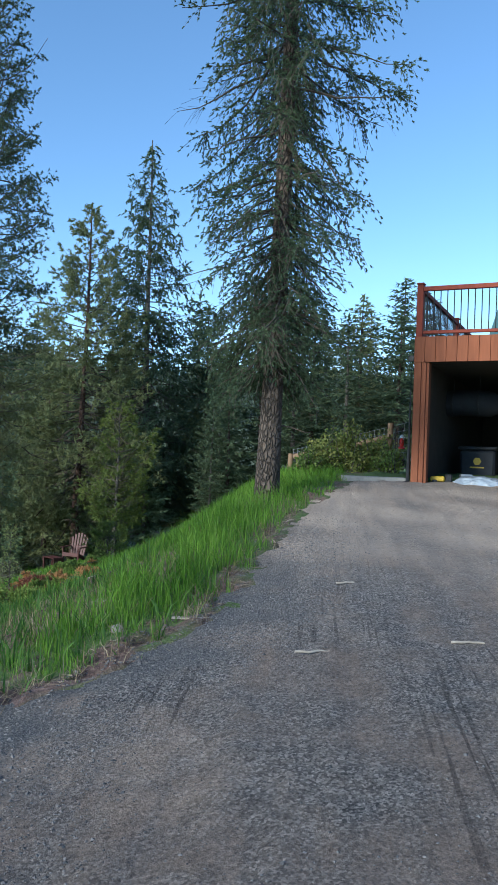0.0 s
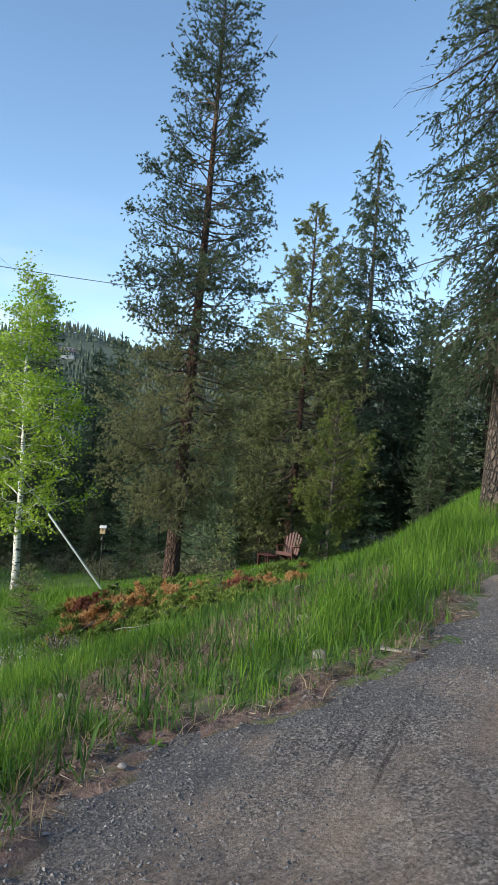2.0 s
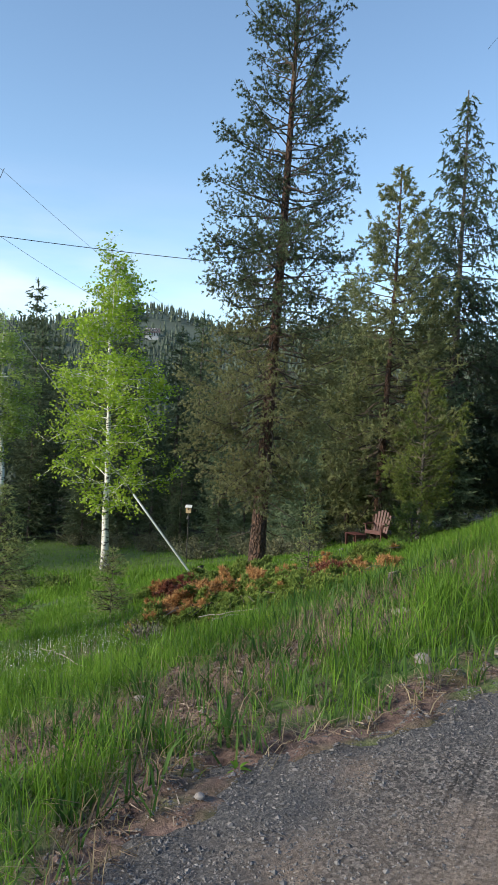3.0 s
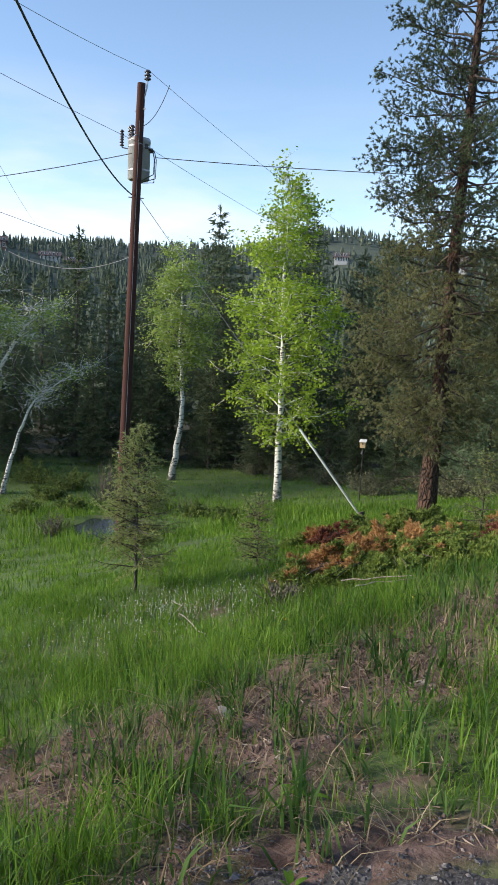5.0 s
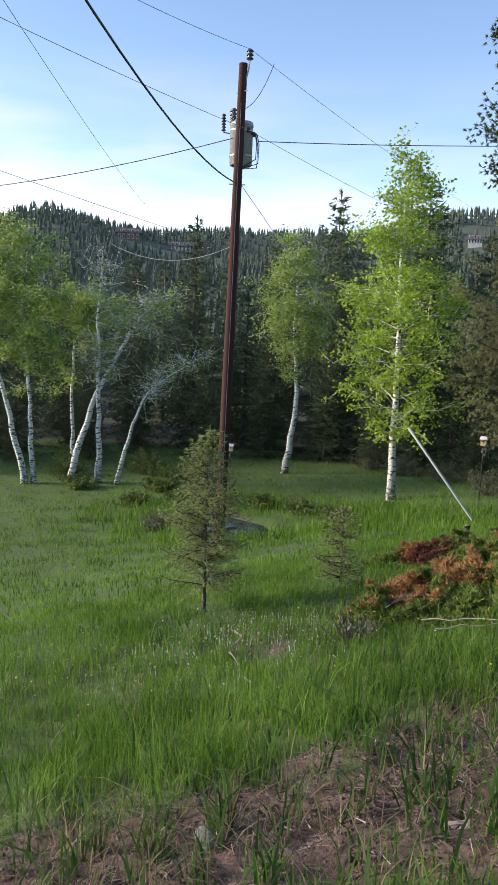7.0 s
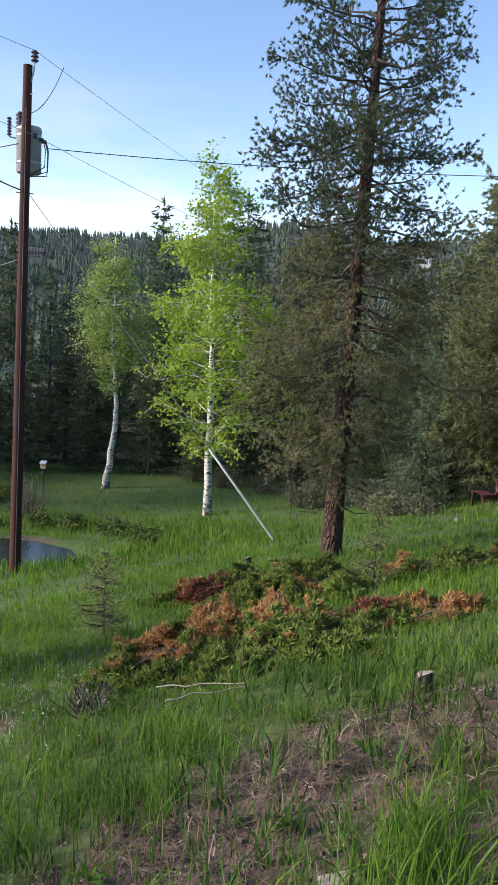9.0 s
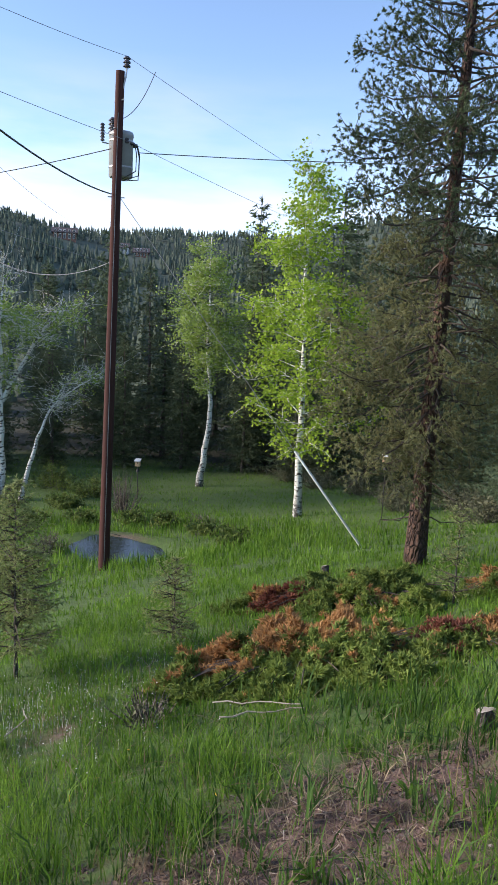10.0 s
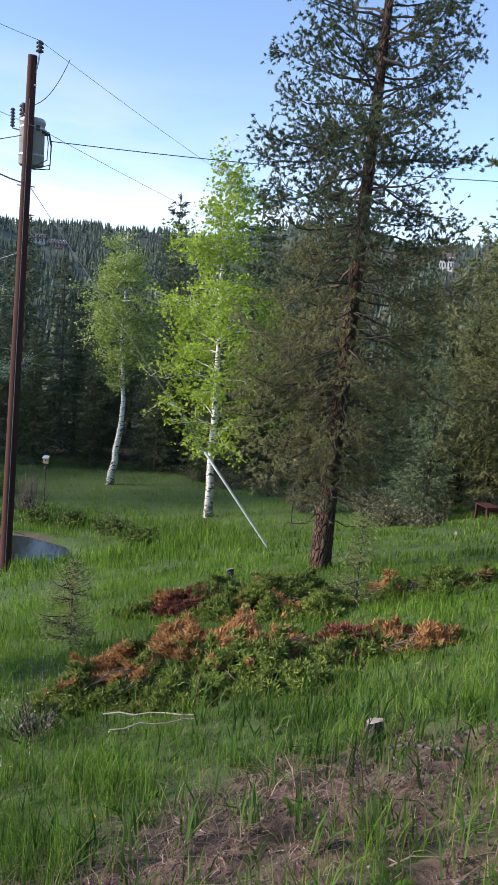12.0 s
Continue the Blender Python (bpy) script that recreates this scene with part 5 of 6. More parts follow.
def transformer():
    base = up_pole(4.34) + Vector((-0.27, 0.27, 0))
    t = thing("transformer", tuple(base), "grey cylindrical pole-mounted transformer tank on the utility pole", "transformer")
    piece("tank", turned([(0.22, 0), (0.245, 0.02), (0.245, 0.80), (0.255, 0.81), (0.255, 0.86), (0.235, 0.90), (0.08, 0.93)], 28), TANK, t, smooth=True)
    for k, (x, y) in enumerate(((-0.13, -0.16), (-0.02, -0.2))):
        piece("bushing", moved(shed_stack(0.06, 0.30, 4), Matrix.Translation((x, y, 0.86))), CERAMIC, t, "grey ribbed bushing")
    piece("lightning_arrester", moved(shed_stack(0.05, 0.36, 6), Matrix.Translation((-0.30, -0.26, 0.72))), CERAMIC, t, "dark ribbed surge arrester")
    piece("arrester_arm", tube([(-0.30, -0.26, 0.70), (-0.22, -0.15, 0.68)], 0.014, 5), STEEL, t)
    for k in range(3):
        a = 0.35 + 0.45 * k
        x, y = 0.25 * math.cos(a), 0.25 * math.sin(a)
        piece("terminal", tube([(x, y, 0.66), (x * 1.35, y * 1.35, 0.66)], [0.035, 0.022], 8), CERAMIC, t)
        piece("lead", tube([(x * 1.35, y * 1.35, 0.66), (x * 1.55, y * 1.55, 0.45), (x * 1.5, y * 1.5, 0.12 - 0.06 * k), (x * 0.9, y * 0.9 - 0.2, -0.06), (0.1, -0.3, -0.02)], 0.011, 5), CABLE, t)
    for z in (0.2, 0.72):
        piece("band", turned([(0.247, z - 0.02), (0.252, z - 0.015), (0.252, z + 0.015), (0.247, z + 0.02)], 28), STEEL, t)
    return t


transformer()


def line(name, a, b, sag, radius, mat, label, category="cable", n=28):
    a, b = np.array(a, float), np.array(b, float)
    t = np.linspace(0, 1, n)[:, None]
    p = a + (b - a) * t
    p[:, 2] -= 4 * sag * (t * (1 - t))[:, 0]
    ob = new(name, mesh_from(name, tube(p, radius, 5), mat, True))
    return tagged(ob, label, category, "overhead lines")


tip = tuple(TOP + Vector((0.12, 0.07, 0.27)))
mid = tuple(up_pole(5.0) + Vector((0.13, 0.12, 0.0)))
tk = up_pole(4.4)
line("power_line", tip, (-25.3, 47.6, 5.9), 0.6, 0.0052, WIRE, "thin bare overhead power line over the meadow")
line("power_line", tip, (-6.4, -4.0, 7.0), 0.7, 0.0052, WIRE, "thin bare overhead power line over the drive")
line("power_line", mid, (-25.0, 47.9, 4.7), 0.6, 0.0052, WIRE, "thin neutral overhead line over the meadow")
line("power_line", mid, (-8.0, -4.0, 6.4), 0.3, 0.0052, WIRE, "thin neutral overhead line over the drive")
line("power_cable", (tk.x + 0.2, tk.y + 0.35, 4.8), (4.5, 31.6, 6.6), 0.6, 0.009, CABLE, "black twisted service cable to the house")
line("power_cable", (tk.x - 0.15, tk.y - 0.05, 4.85), (-31.0, 4.2, 4.6), 0.85, 0.010, CABLE, "black twisted service cable over the pond")
line("power_cable", (tk.x - 0.02, tk.y - 0.12, 3.95), (2.0, -2.7, 6.9), 1.25, 0.014, CABLE, "heavy black service cable passing overhead")
line("power_line", (-50.0, 36.4, 7.4), (-3.0, 1.6, 5.5), 0.9, 0.0052, WIRE, "thin telephone line across the meadow")
line("power_line", tuple(up_pole(2.55)), (-15.8, 3.0, 5.2), 0.1, 0.0052, WIRE, "thin wire from the pole's middle")
line("power_cable", tuple(up_pole(2.65)), (-16.6, 12.4, 2.7), 0.35, 0.009, WIRE, "slack grey cable looped from the pole")
line("jumper_wire", (tip[0] - 0.28, tip[1] + 0.9, tip[2] - 0.03), tuple(up_pole(5.4)), 0.22, 0.008, CABLE, "short black jumper wire at the pole top")
line("jumper_wire", tuple(up_pole(5.4)), (up_pole(5.1).x - 0.24, up_pole(5.1).y + 0.12, 5.25), 0.1, 0.008, CABLE, "short black jumper wire at the pole top")

GUY_FOOT, GUY_HEAD = Vector((-9.2, 16.9, -2.95)), up_pole(4.0)
line("guy_wire", tuple(GUY_HEAD), tuple(GUY_FOOT), 0.0, 0.007, WIRE, "taut steel guy wire anchored in the meadow")
gd = (GUY_HEAD - GUY_FOOT).normalized()
guard = thing("guy_guard", tuple(GUY_FOOT), "pale plastic guard over the guy wire's foot", "guy guard")
piece("sleeve", tube([np.array(gd * s) for s in (-0.05, 0.02, 1.2, 2.40, 2.42)], [0.014, 0.026, 0.026, 0.026, 0.018], 12), GUARD, guard, smooth=True)
piece("anchor_rod", tube([np.array(gd * s) for s in (-0.6, 0.0)], 0.014, 8), STEEL, guard)

# ---- pond ----
def pond():
    a = np.linspace(0, 2 * np.pi, 64, endpoint=False)
    r = 1 + 0.10 * np.sin(3 * a) + 0.07 * np.sin(5 * a + 1)
    ring = np.stack([POND[0] + 1.75 * r * np.cos(a), POND[1] + 1.12 * r * np.sin(a), np.full(64, POND_LEVEL - 0.06)], -1)
    v = np.vstack([ring, [[POND[0], POND[1], POND_LEVEL - 0.06]]])
    k = np.arange(64)
    tagged(new("water", mesh_from("water", [(v, np.stack([k, (k + 1) % 64, np.full(64, 64)], -1))], WATER)), "still pond reflecting the pale sky", "pond", kind="structure")


pond()

# ---- garden chair ----
def garden_chair():
    """Slatted armchair with a fan back; its own front is -y."""
    c = thing("garden_chair", spot(-6.85, 23.9), "dark red slatted wooden garden armchair on the grass", "chair", turn=-14)
    c.scale = (0.84, 0.62, 0.95)
    for i in range(6):
        x = -0.25 + 0.1 * i
        h = 0.82 - 0.025 * abs(i - 2.5) ** 2
        slat = block(-0.043, -0.011, 0, 0.043, 0.011, h, 0.008)
        piece("back_slat", moved(slat, pose(x, 0.22, 0.26, -22, 2.2 * (i - 2.5), 0)), CHAIR_RED, c)
    for i in range(6):
        y = -0.38 + 0.1 * i
        piece("seat_slat", moved(block(-0.29, -0.043, -0.011, 0.29, 0.043, 0.011, 0.006), pose(0, y, 0.37 - 0.018 * i, 9, 0, 0)), CHAIR_RED, c)
    for sx in (-1, 1):
        piece("armrest", block(sx * 0.37 - 0.065, -0.45, 0.56, sx * 0.37 + 0.065, 0.38, 0.583, 0.01), CHAIR_RED, c)
        piece("front_leg", block(sx * 0.33 - 0.02, -0.42, -0.03, sx * 0.33 + 0.02, -0.32, 0.56), CHAIR_RED, c)
        piece("rear_leg", moved(block(-0.013, -0.45, -0.06, 0.013, 0.55, 0.06), pose(sx * 0.29, 0.02, 0.24, -17, 0, 0)), CHAIR_RED, c)
    piece("back_rail", block(-0.33, 0.34, 0.52, 0.33, 0.37, 0.6), CHAIR_RED, c)
    piece("apron", block(-0.33, -0.43, 0.28, 0.33, -0.405, 0.4), CHAIR_RED, c)
    # the foot bench drawn up to it
    b = thing("foot_bench", spot(-7.33, 23.28), "low dark red slatted footstool before the chair", "footstool", turn=-35)
    for i in range(4):
        piece("top_slat", block(-0.28, -0.2 + 0.1 * i, 0.33, 0.28, -0.11 + 0.1 * i, 0.352), CHAIR_RED, b)
    for sx in (-1, 1):
        piece("side_board", block(sx * 0.27 - 0.012, -0.2, 0.24, sx * 0.27 + 0.012, 0.2, 0.328), CHAIR_RED, b)
        for sy in (-1, 1):
            piece("leg", block(sx * 0.25 - 0.02, sy * 0.15 - 0.035, -0.05, sx * 0.25 + 0.02, sy * 0.15 + 0.035, 0.325), CHAIR_RED, b)


garden_chair()

# ---- nest boxes on posts ----
def nest_box(x, y, h, turn):
    z = land(x, y)
    b = thing("nest_box", (x, y, z), "small wooden nest box on a thin black post", "nest box", "nest boxes", turn=turn)
    piece("post", tube([(0, 0, -0.3), (0, 0, h * 0.5), (0.01, 0, h)], 0.016, 6), BLACK_METAL, b)
    piece("box_body", block(-0.085, -0.08, h, 0.085, 0.08, h + 0.2), BOX_WOOD, b)
    piece("roof", moved(block(-0.11, -0.12, -0.01, 0.11, 0.12, 0.012), pose(0, -0.01, h + 0.22, 14, 0, 0)), WHITE_PAINT, b, "white sloping roof")
    # solid disc; the hole's shade is in its colour
    piece("entrance_disc", moved(turned([(0.022, 0), (0.024, 0.006)], 12), pose(0, -0.082, h + 0.13, 90, 0, 0)), SHADE_DARK, b, "near-black disc for the shaded round entrance")
    piece("baffle", turned([(0.02, h - 0.22), (0.07, h - 0.2), (0.02, h - 0.08)], 12), BLACK_METAL, b)


nest_box(-12.85, 22.55, 1.75, 25)
nest_box(-22.1, 20.5, 1.5, 40)

# ---- stumps, logs, stones and sticks on the bank ----
def stump(x, y, r, h, seed, label):
    rng = np.random.RandomState(seed)
    s = thing("stump", (x, y, land(x, y)), label, "stump")
    a = np.linspace(0, 2 * np.pi, 18, endpoint=False)
    rim = 1 + 0.1 * np.sin(3 * a) + rng.normal(size=18) * 0.05
    v, rows = [], [(1.25, -0.1), (1.1, 0.03), (1.0, h * 0.6), (0.98, h)]
    for k, z in rows:
        v.append(np.stack([r * k * rim * np.cos(a), r * k * rim * np.sin(a), np.full(18, z) + (0.35 * r * np.cos(a) if z == h else 0)], -1))
    v = np.concatenate(v)
    i, j = np.meshgrid(np.arange(3), np.arange(18), indexing="ij")
    piece("bark", [(v, np.stack([i * 18 + j, i * 18 + (j + 1) % 18, (i + 1) * 18 + (j + 1) % 18, (i + 1) * 18 + j], -1).reshape(-1, 4))], GREY_BARK, s, smooth=True)
    top = np.vstack([v[-18:], [[0, 0, h]]])
    k = np.arange(18)
    piece("cut_face", [(top, np.stack([k, (k + 1) % 18, np.full(18, 18)], -1))], DEAD_WOOD, s, "pale sawn top")


stump(-1.72, 8.28, 0.05, 0.13, 1, "small sawn tree stump on the bare bank")
stump(-6.2, 12.2, 0.05, 0.35, 2, "thin grey dead stub among the junipers")


def log(name, at, length, r, turn, tilt, mat, label, category="log", crook=0.05, seed=0):
    rng = np.random.RandomState(seed)
    t = np.linspace(-0.5, 0.5, 7)
    p = np.stack([t * length, np.cumsum(rng.normal(size=7)) * crook * length * 0.3, np.cumsum(rng.normal(size=7)) * crook * length * 0.12], -1)
    p[:, 2] -= p[:, 2].min() - r * 0.7
    ob = new(name, mesh_from(name, tube(p, r * np.linspace(1.0, 0.7, 7), 8), mat, True))
    ob.matrix_basis = pose(*at, 0, tilt, turn)
    return tagged(ob, label, category)


log("log", spot(-2.85, 9.45), 0.5, 0.07, 20, -8, DEAD_WOOD, "short weathered grey log beside the juniper", seed=3)
log("dead_branch", spot(-3.5, 8.3, 0.12), 0.7, 0.006, 30, -12, DEAD_WOOD, "pale dead branch lying against the juniper", "branch", 0.12, 4)
log("dead_branch", spot(-3.3, 8.15, 0.06), 0.6, 0.007, 45, -8, DEAD_WOOD, "thin pale dead branch in the grass", "branch", 0.15, 5)
log("dead_branch", spot(-1.15, 8.0, 0.02), 0.6, 0.009, 12, -6, GREY_BARK, "crooked dark dead branch on the bare bank", "branch", 0.25, 6)
log("dead_branch", spot(-1.25, 7.75, 0.02), 0.4, 0.007, -30, -4, GREY_BARK, "crooked dark dead twig on the bare bank", "branch", 0.25, 7)
log("dead_branch", spot(-5.1, 7.2, 0.06), 0.6, 0.006, 140, 5, DEAD_WOOD, "thin pale stick in the meadow grass", "branch", 0.1, 8)
log("dead_branch", spot(-4.2, 6.6, 0.1), 0.6, 0.005, 150, 4, DEAD_WOOD, "thin pale stick in the meadow grass", "branch", 0.1, 18)


def plank(x, y, l, w, h, turn, label, seed):
    ob = new("plank", mesh_from("plank", block(-l / 2, -w / 2, 0, l / 2, w / 2, h, 0.006), DEAD_WOOD))
    z0 = land(x, y)
    ob.matrix_basis = pose(x, y, z0 - 0.004, 3, -math.degrees(math.atan2(land(x + 0.2, y) - z0, 0.2)) * math.cos(radians(turn)), turn)
    return tagged(ob, label, "plank")


plank(-1.5, 5.3, 0.24, 0.06, 0.02, 25, "weathered splintered plank on the bare bank", 1)
plank(-0.14, 5.16, 0.24, 0.045, 0.012, -12, "pale split wood scrap at the drive's edge", 2)
plank(-1.05, 6.3, 0.16, 0.09, 0.02, 40, "flat weathered wood scrap on the bank", 3)
for px, py, pl, tn in ((0.72, 4.37, 0.22, 25), (1.62, 4.55, 0.2, 10), (1.72, 3.6, 0.16, 5), (2.15, 4.95, 0.22, 8), (0.95, 5.9, 0.14, 15), (2.0, 3.95, 0.16, -20), (1.85, 4.2, 0.12, 30)):
    log("twig", spot(px, py), pl, 0.009, tn, 0, DEAD_WOOD, "dry pale twig lying on the gravel drive", "twig", 0.12, int(px * 100))


def rock(x, y, sx, sy, sz, seed, label, mat=None):
    rng = np.random.RandomState(seed)
    bm = bmesh.new()
    bmesh.ops.create_icosphere(bm, subdivisions=2, radius=1.0)
    for v in bm.verts:
        k = 1 + 0.16 * noise.noise(v.co * 1.7 + Vector((seed, 0, 0)))
        v.co = Vector((v.co.x * sx * k, v.co.y * sy * k, max(v.co.z * k, -0.5) * sz))
    ob = new("rock", mesh_from("rock", bm_chunks(bm), mat or PEBBLE))
    ob.matrix_basis = pose(x, y, land(x, y) + sz * 0.25, 0, 0, rng.uniform(0, 360))
    return tagged(ob, label, "rock")


rock(-0.6, 5.08, 0.055, 0.04, 0.04, 1, "pale angular rock in the grass at the drive's edge")
rock(-2.15, 4.72, 0.065, 0.035, 0.014, 2, "flat grey stone on the bare earth")
rock(-1.0, 3.45, 0.022, 0.018, 0.014, 3, "small pale stone at the drive's edge")
rock(-2.4, 4.5, 0.04, 0.03, 0.012, 4, "small grey stone on the bare earth")
rock(-1.9, 4.9, 0.035, 0.03, 0.012, 5, "small grey stone on the bare earth")
rock(-6.3, 19.3, 0.06, 0.05, 0.05, 6, "grey stone in the meadow")

# ---- shrubs ----
SH = "shrubs round the meadow"
for x, y, sx, hh, sd in ((-9.4, 22.2, 1.0, 0.6, 1), (-11.0, 24.2, 1.2, 0.75, 2), (-13.9, 25.0, 1.3, 0.7, 3), (-8.2, 21.7, 0.6, 0.4, 4), (-10.0, 25.2, 1.2, 0.9, 5), (-12.4, 26.0, 1.4, 0.9, 6), (-7.9, 24.9, 0.8, 0.6, 7), (-15.4, 26.6, 1.3, 0.7, 8), (-18.0, 28.0, 1.3, 0.8, 9), (-20.5, 28.5, 1.2, 0.7, 10), (-23.0, 29.5, 1.4, 0.8, 11)):
    shrub("sage_shrub", spot(x, y), (sx, sx * 0.8), hh, 200 + sd, SAGE_LEAF, "grey-green shrub at the meadow's edge", 40, 2200, 0.055, SH)
for x, y, sx, hh, sd in ((-25.5, 20.8, 1.3, 0.8, 1), (-27.8, 20.5, 1.5, 1.0, 2), (-24.0, 18.6, 0.9, 0.6, 3), (-29.5, 17.5, 1.2, 0.9, 4), (-6.0, 24.5, 0.7, 0.5, 5), (-26.6, 16.6, 1.0, 0.5, 6)):
    shrub("leafy_shrub", spot(x, y), (sx, sx * 0.8), hh, 230 + sd, SHRUB_LEAF, "green leafy shrub near the pond", 36, 2200, 0.07, SH)
for x, y, sx, hh, sd in ((-19.6, 18.6, 0.8, 0.4, 11), (-18.4, 18.9, 0.8, 0.45, 12), (-16.2, 18.6, 0.8, 0.4, 13), (-14.6, 18.2, 0.7, 0.35, 14), (-20.6, 17.4, 0.9, 0.5, 15), (-13.4, 17.2, 0.6, 0.3, 16), (-21.8, 16.2, 0.9, 0.5, 17)):
    shrub("leafy_plant", spot(x, y), (sx, sx * 0.8), hh, 260 + sd, SHRUB_LEAF, "lush broad-leaved green plant at the pond's edge", 30, 800, 0.09, "plants round the pond", "plant")
shrub("twiggy_shrub", spot(-21.4, 19.4), (1.0, 0.9), 1.6, 240, SAGE_LEAF, "bare twiggy reddish-grey shrub beside the pond", 130, 0, 0.05, SH)
shrub("twiggy_shrub", spot(-17.6, 19.8), (1.2, 0.6), 0.4, 241, SAGE_LEAF, "low tangle of grey brush beside the pond", 120, 200, 0.05, SH)
shrub("twiggy_shrub", spot(-17.2, 14.2), (0.7, 0.6), 0.55, 242, SAGE_LEAF, "dark grey brush at the pond's near shore", 90, 500, 0.05, SH)
shrub("twiggy_shrub", spot(-4.3, 7.9), (0.4, 0.3), 0.25, 243, SAGE_LEAF, "small grey brush in the grass", 60, 120, 0.03, SH)
# ---- garage with a deck on its roof, at the head of the drive ----
GT = -20.0
G0 = (2.18, 12.33, 0.56)


def garage():
    g = thing("garage", G0, "open garage clad in reddish cedar with a railed deck above", "garage", turn=GT)
    W, D, H, F = 6.0, 6.4, 1.94, 2.34
    # walls: the left side is boarded, the front has one wide opening
    for i in range(40):
        y0 = 0.02 + i * 0.16
        if y0 + 0.156 > D:
            break
        piece("wall_board", block(0.0, y0, -0.25, 0.025, y0 + 0.154, F, 0.004), CEDAR, g)
    # inner walls and ceiling carry the interior's shade in their colour
    piece("side_wall", block(0.026, 0.1, -0.3, 0.14, D, F, 0), SHADE_DARK, g, "inner side wall coloured dark as in shade")
    piece("side_wall", block(W - 0.14, 0.1, -0.3, W, D, F, 0), SHADE_DARK, g, "inner side wall coloured dark as in shade")
    piece("back_wall", block(0.141, D - 0.12, -0.3, W - 0.141, D, F, 0), SHADE_DARK, g, "inner back wall coloured dark as in shade")
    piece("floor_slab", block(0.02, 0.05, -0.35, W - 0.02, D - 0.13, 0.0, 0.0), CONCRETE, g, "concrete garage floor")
    piece("deck_floor", block(0.03, 0.03, H + 0.02, W, D, H + 0.2, 0), SHADE_DARK, g)
    # corner boards round the opening
    piece("corner_board", block(0.0, -0.03, -0.25, 0.115, 0.019, H, 0.006), CEDAR, g)
    piece("corner_board", block(0.119, -0.022, -0.25, 0.19, 0.05, H, 0.006), CEDAR, g)
    piece("door_jamb", block(0.194, 0.0, -0.25, 0.235, 0.16, H, 0.004), CEDAR, g)
    piece("corner_board", block(W - 0.3, -0.03, -0.25, W, 0.05, H, 0.006), CEDAR, g)
    piece("patch_board", block(0.004, -0.037, 1.28, 0.112, -0.031, H - 0.01, 0.002), CEDAR, g)
    piece("patch_board", block(0.01, -0.037, -0.2, 0.106, -0.031, 1.25, 0.002), CEDAR, g)
    # boarded fascia
    x = 0.0
    while x < W - 0.05:
        w = min(0.166, W - x)
        piece("fascia_board", block(x, -0.045, H, x + w - 0.005, -0.005, F, 0.004), CEDAR, g)
        x += w
    # near-black backing, so the gaps between fascia boards read as shaded
    piece("fascia_back", block(0.0, -0.004, H, W, 0.03, F, 0), SHADE_DARK, g)
    # deck railing
    R = F + 0.80
    def post(x, y):
        piece("deck_post", block(x - 0.05, y - 0.05, F - 0.02, x + 0.05, y + 0.05, R + 0.03, 0.008), RED_CEDAR, g)
        piece("post_cap", block(x - 0.062, y - 0.062, R + 0.032, x + 0.062, y + 0.062, R + 0.06, 0.008), RED_CEDAR, g)
    def rail(a, b):
        a, b = Vector(a), Vector(b)
        turn = math.degrees(math.atan2(b.y - a.y, b.x - a.x))
        ln = (b - a).length
        m = pose(a.x, a.y, 0, 0, 0, turn)
        piece("top_rail", moved(block(0.05, -0.035, R - 0.07, ln - 0.05, 0.035, R, 0.006), m), RED_CEDAR, g)
        piece("bottom_rail", moved(block(0.05, -0.025, F + 0.05, ln - 0.05, 0.025, F + 0.1, 0.006), m), RED_CEDAR, g)
        n = int(ln / 0.105)
        for i in range(1, n):
            piece("baluster", moved(tube([(i * ln / n, 0, F + 0.1), (i * ln / n, 0, R - 0.07)], 0.0085, 6, False), m), BLACK_METAL, g)
    post(0.06, 0.02), post(0.06, 3.1), post(3.0, 0.02), post(W - 0.06, 0.02), post(0.06, D - 0.06)
    rail((0.06, 0.02, 0), (3.0, 0.02, 0)), rail((3.0, 0.02, 0), (W - 0.06, 0.02, 0))
    rail((0.06, 0.02, 0), (0.06, 3.1, 0)), rail((0.06, 3.1, 0), (0.06, D - 0.06, 0))
    # downspout at the corner
    piece("downspout", tube([(-0.055, 0.03, 1.98), (-0.055, 0.03, 0.1), (-0.055, -0.01, 0.03), (-0.075, -0.14, 0.02)], 0.032, 8), BLACK_METAL, g, "dark brown downspout")
    piece("downspout_head", block(-0.1, -0.02, 1.96, -0.008, 0.08, 2.05), BLACK_METAL, g)
    return g


garage()
GM = pose(*G0, 0, 0, GT)


def in_garage(name, x, y, z, label, category, turn=0.0):
    e = new(name)
    e.matrix_basis = GM @ pose(x, y, z, 0, 0, turn)
    return tagged(e, label, category)


# things kept in the garage
roll = in_garage("hanging_roll", 0.5, 2.1, 1.42, "grey rolled pad strapped under the garage ceiling", "roll")
a = np.linspace(-0.55, 0.55, 12)
piece("pad", tube(np.stack([a, a * 0, 0.05 * np.cos(a * 3)], -1), [0.16, 0.21, 0.23, 0.24, 0.24, 0.24, 0.24, 0.24, 0.24, 0.23, 0.21, 0.15], 16), BIN, roll, smooth=True)
for sx in (-0.25, 0.2):
    piece("strap", moved(turned([(0.243, -0.02), (0.247, 0), (0.243, 0.02)], 20), pose(sx, 0, 0.04, 0, 90, 0)), BLACK_METAL, roll)
    piece("hanger", tube([(sx, 0, 0.24), (sx, 0, 0.535)], 0.008, 5), BLACK_METAL, roll)
tote = in_garage("storage_bin", 0.72, 2.2, 0.0, "large dark wheeled bin with a yellow emblem", "bin")
piece("bin_body", block(-0.3, -0.3, 0.02, 0.3, 0.3, 0.62, 0.04), BIN, tote)
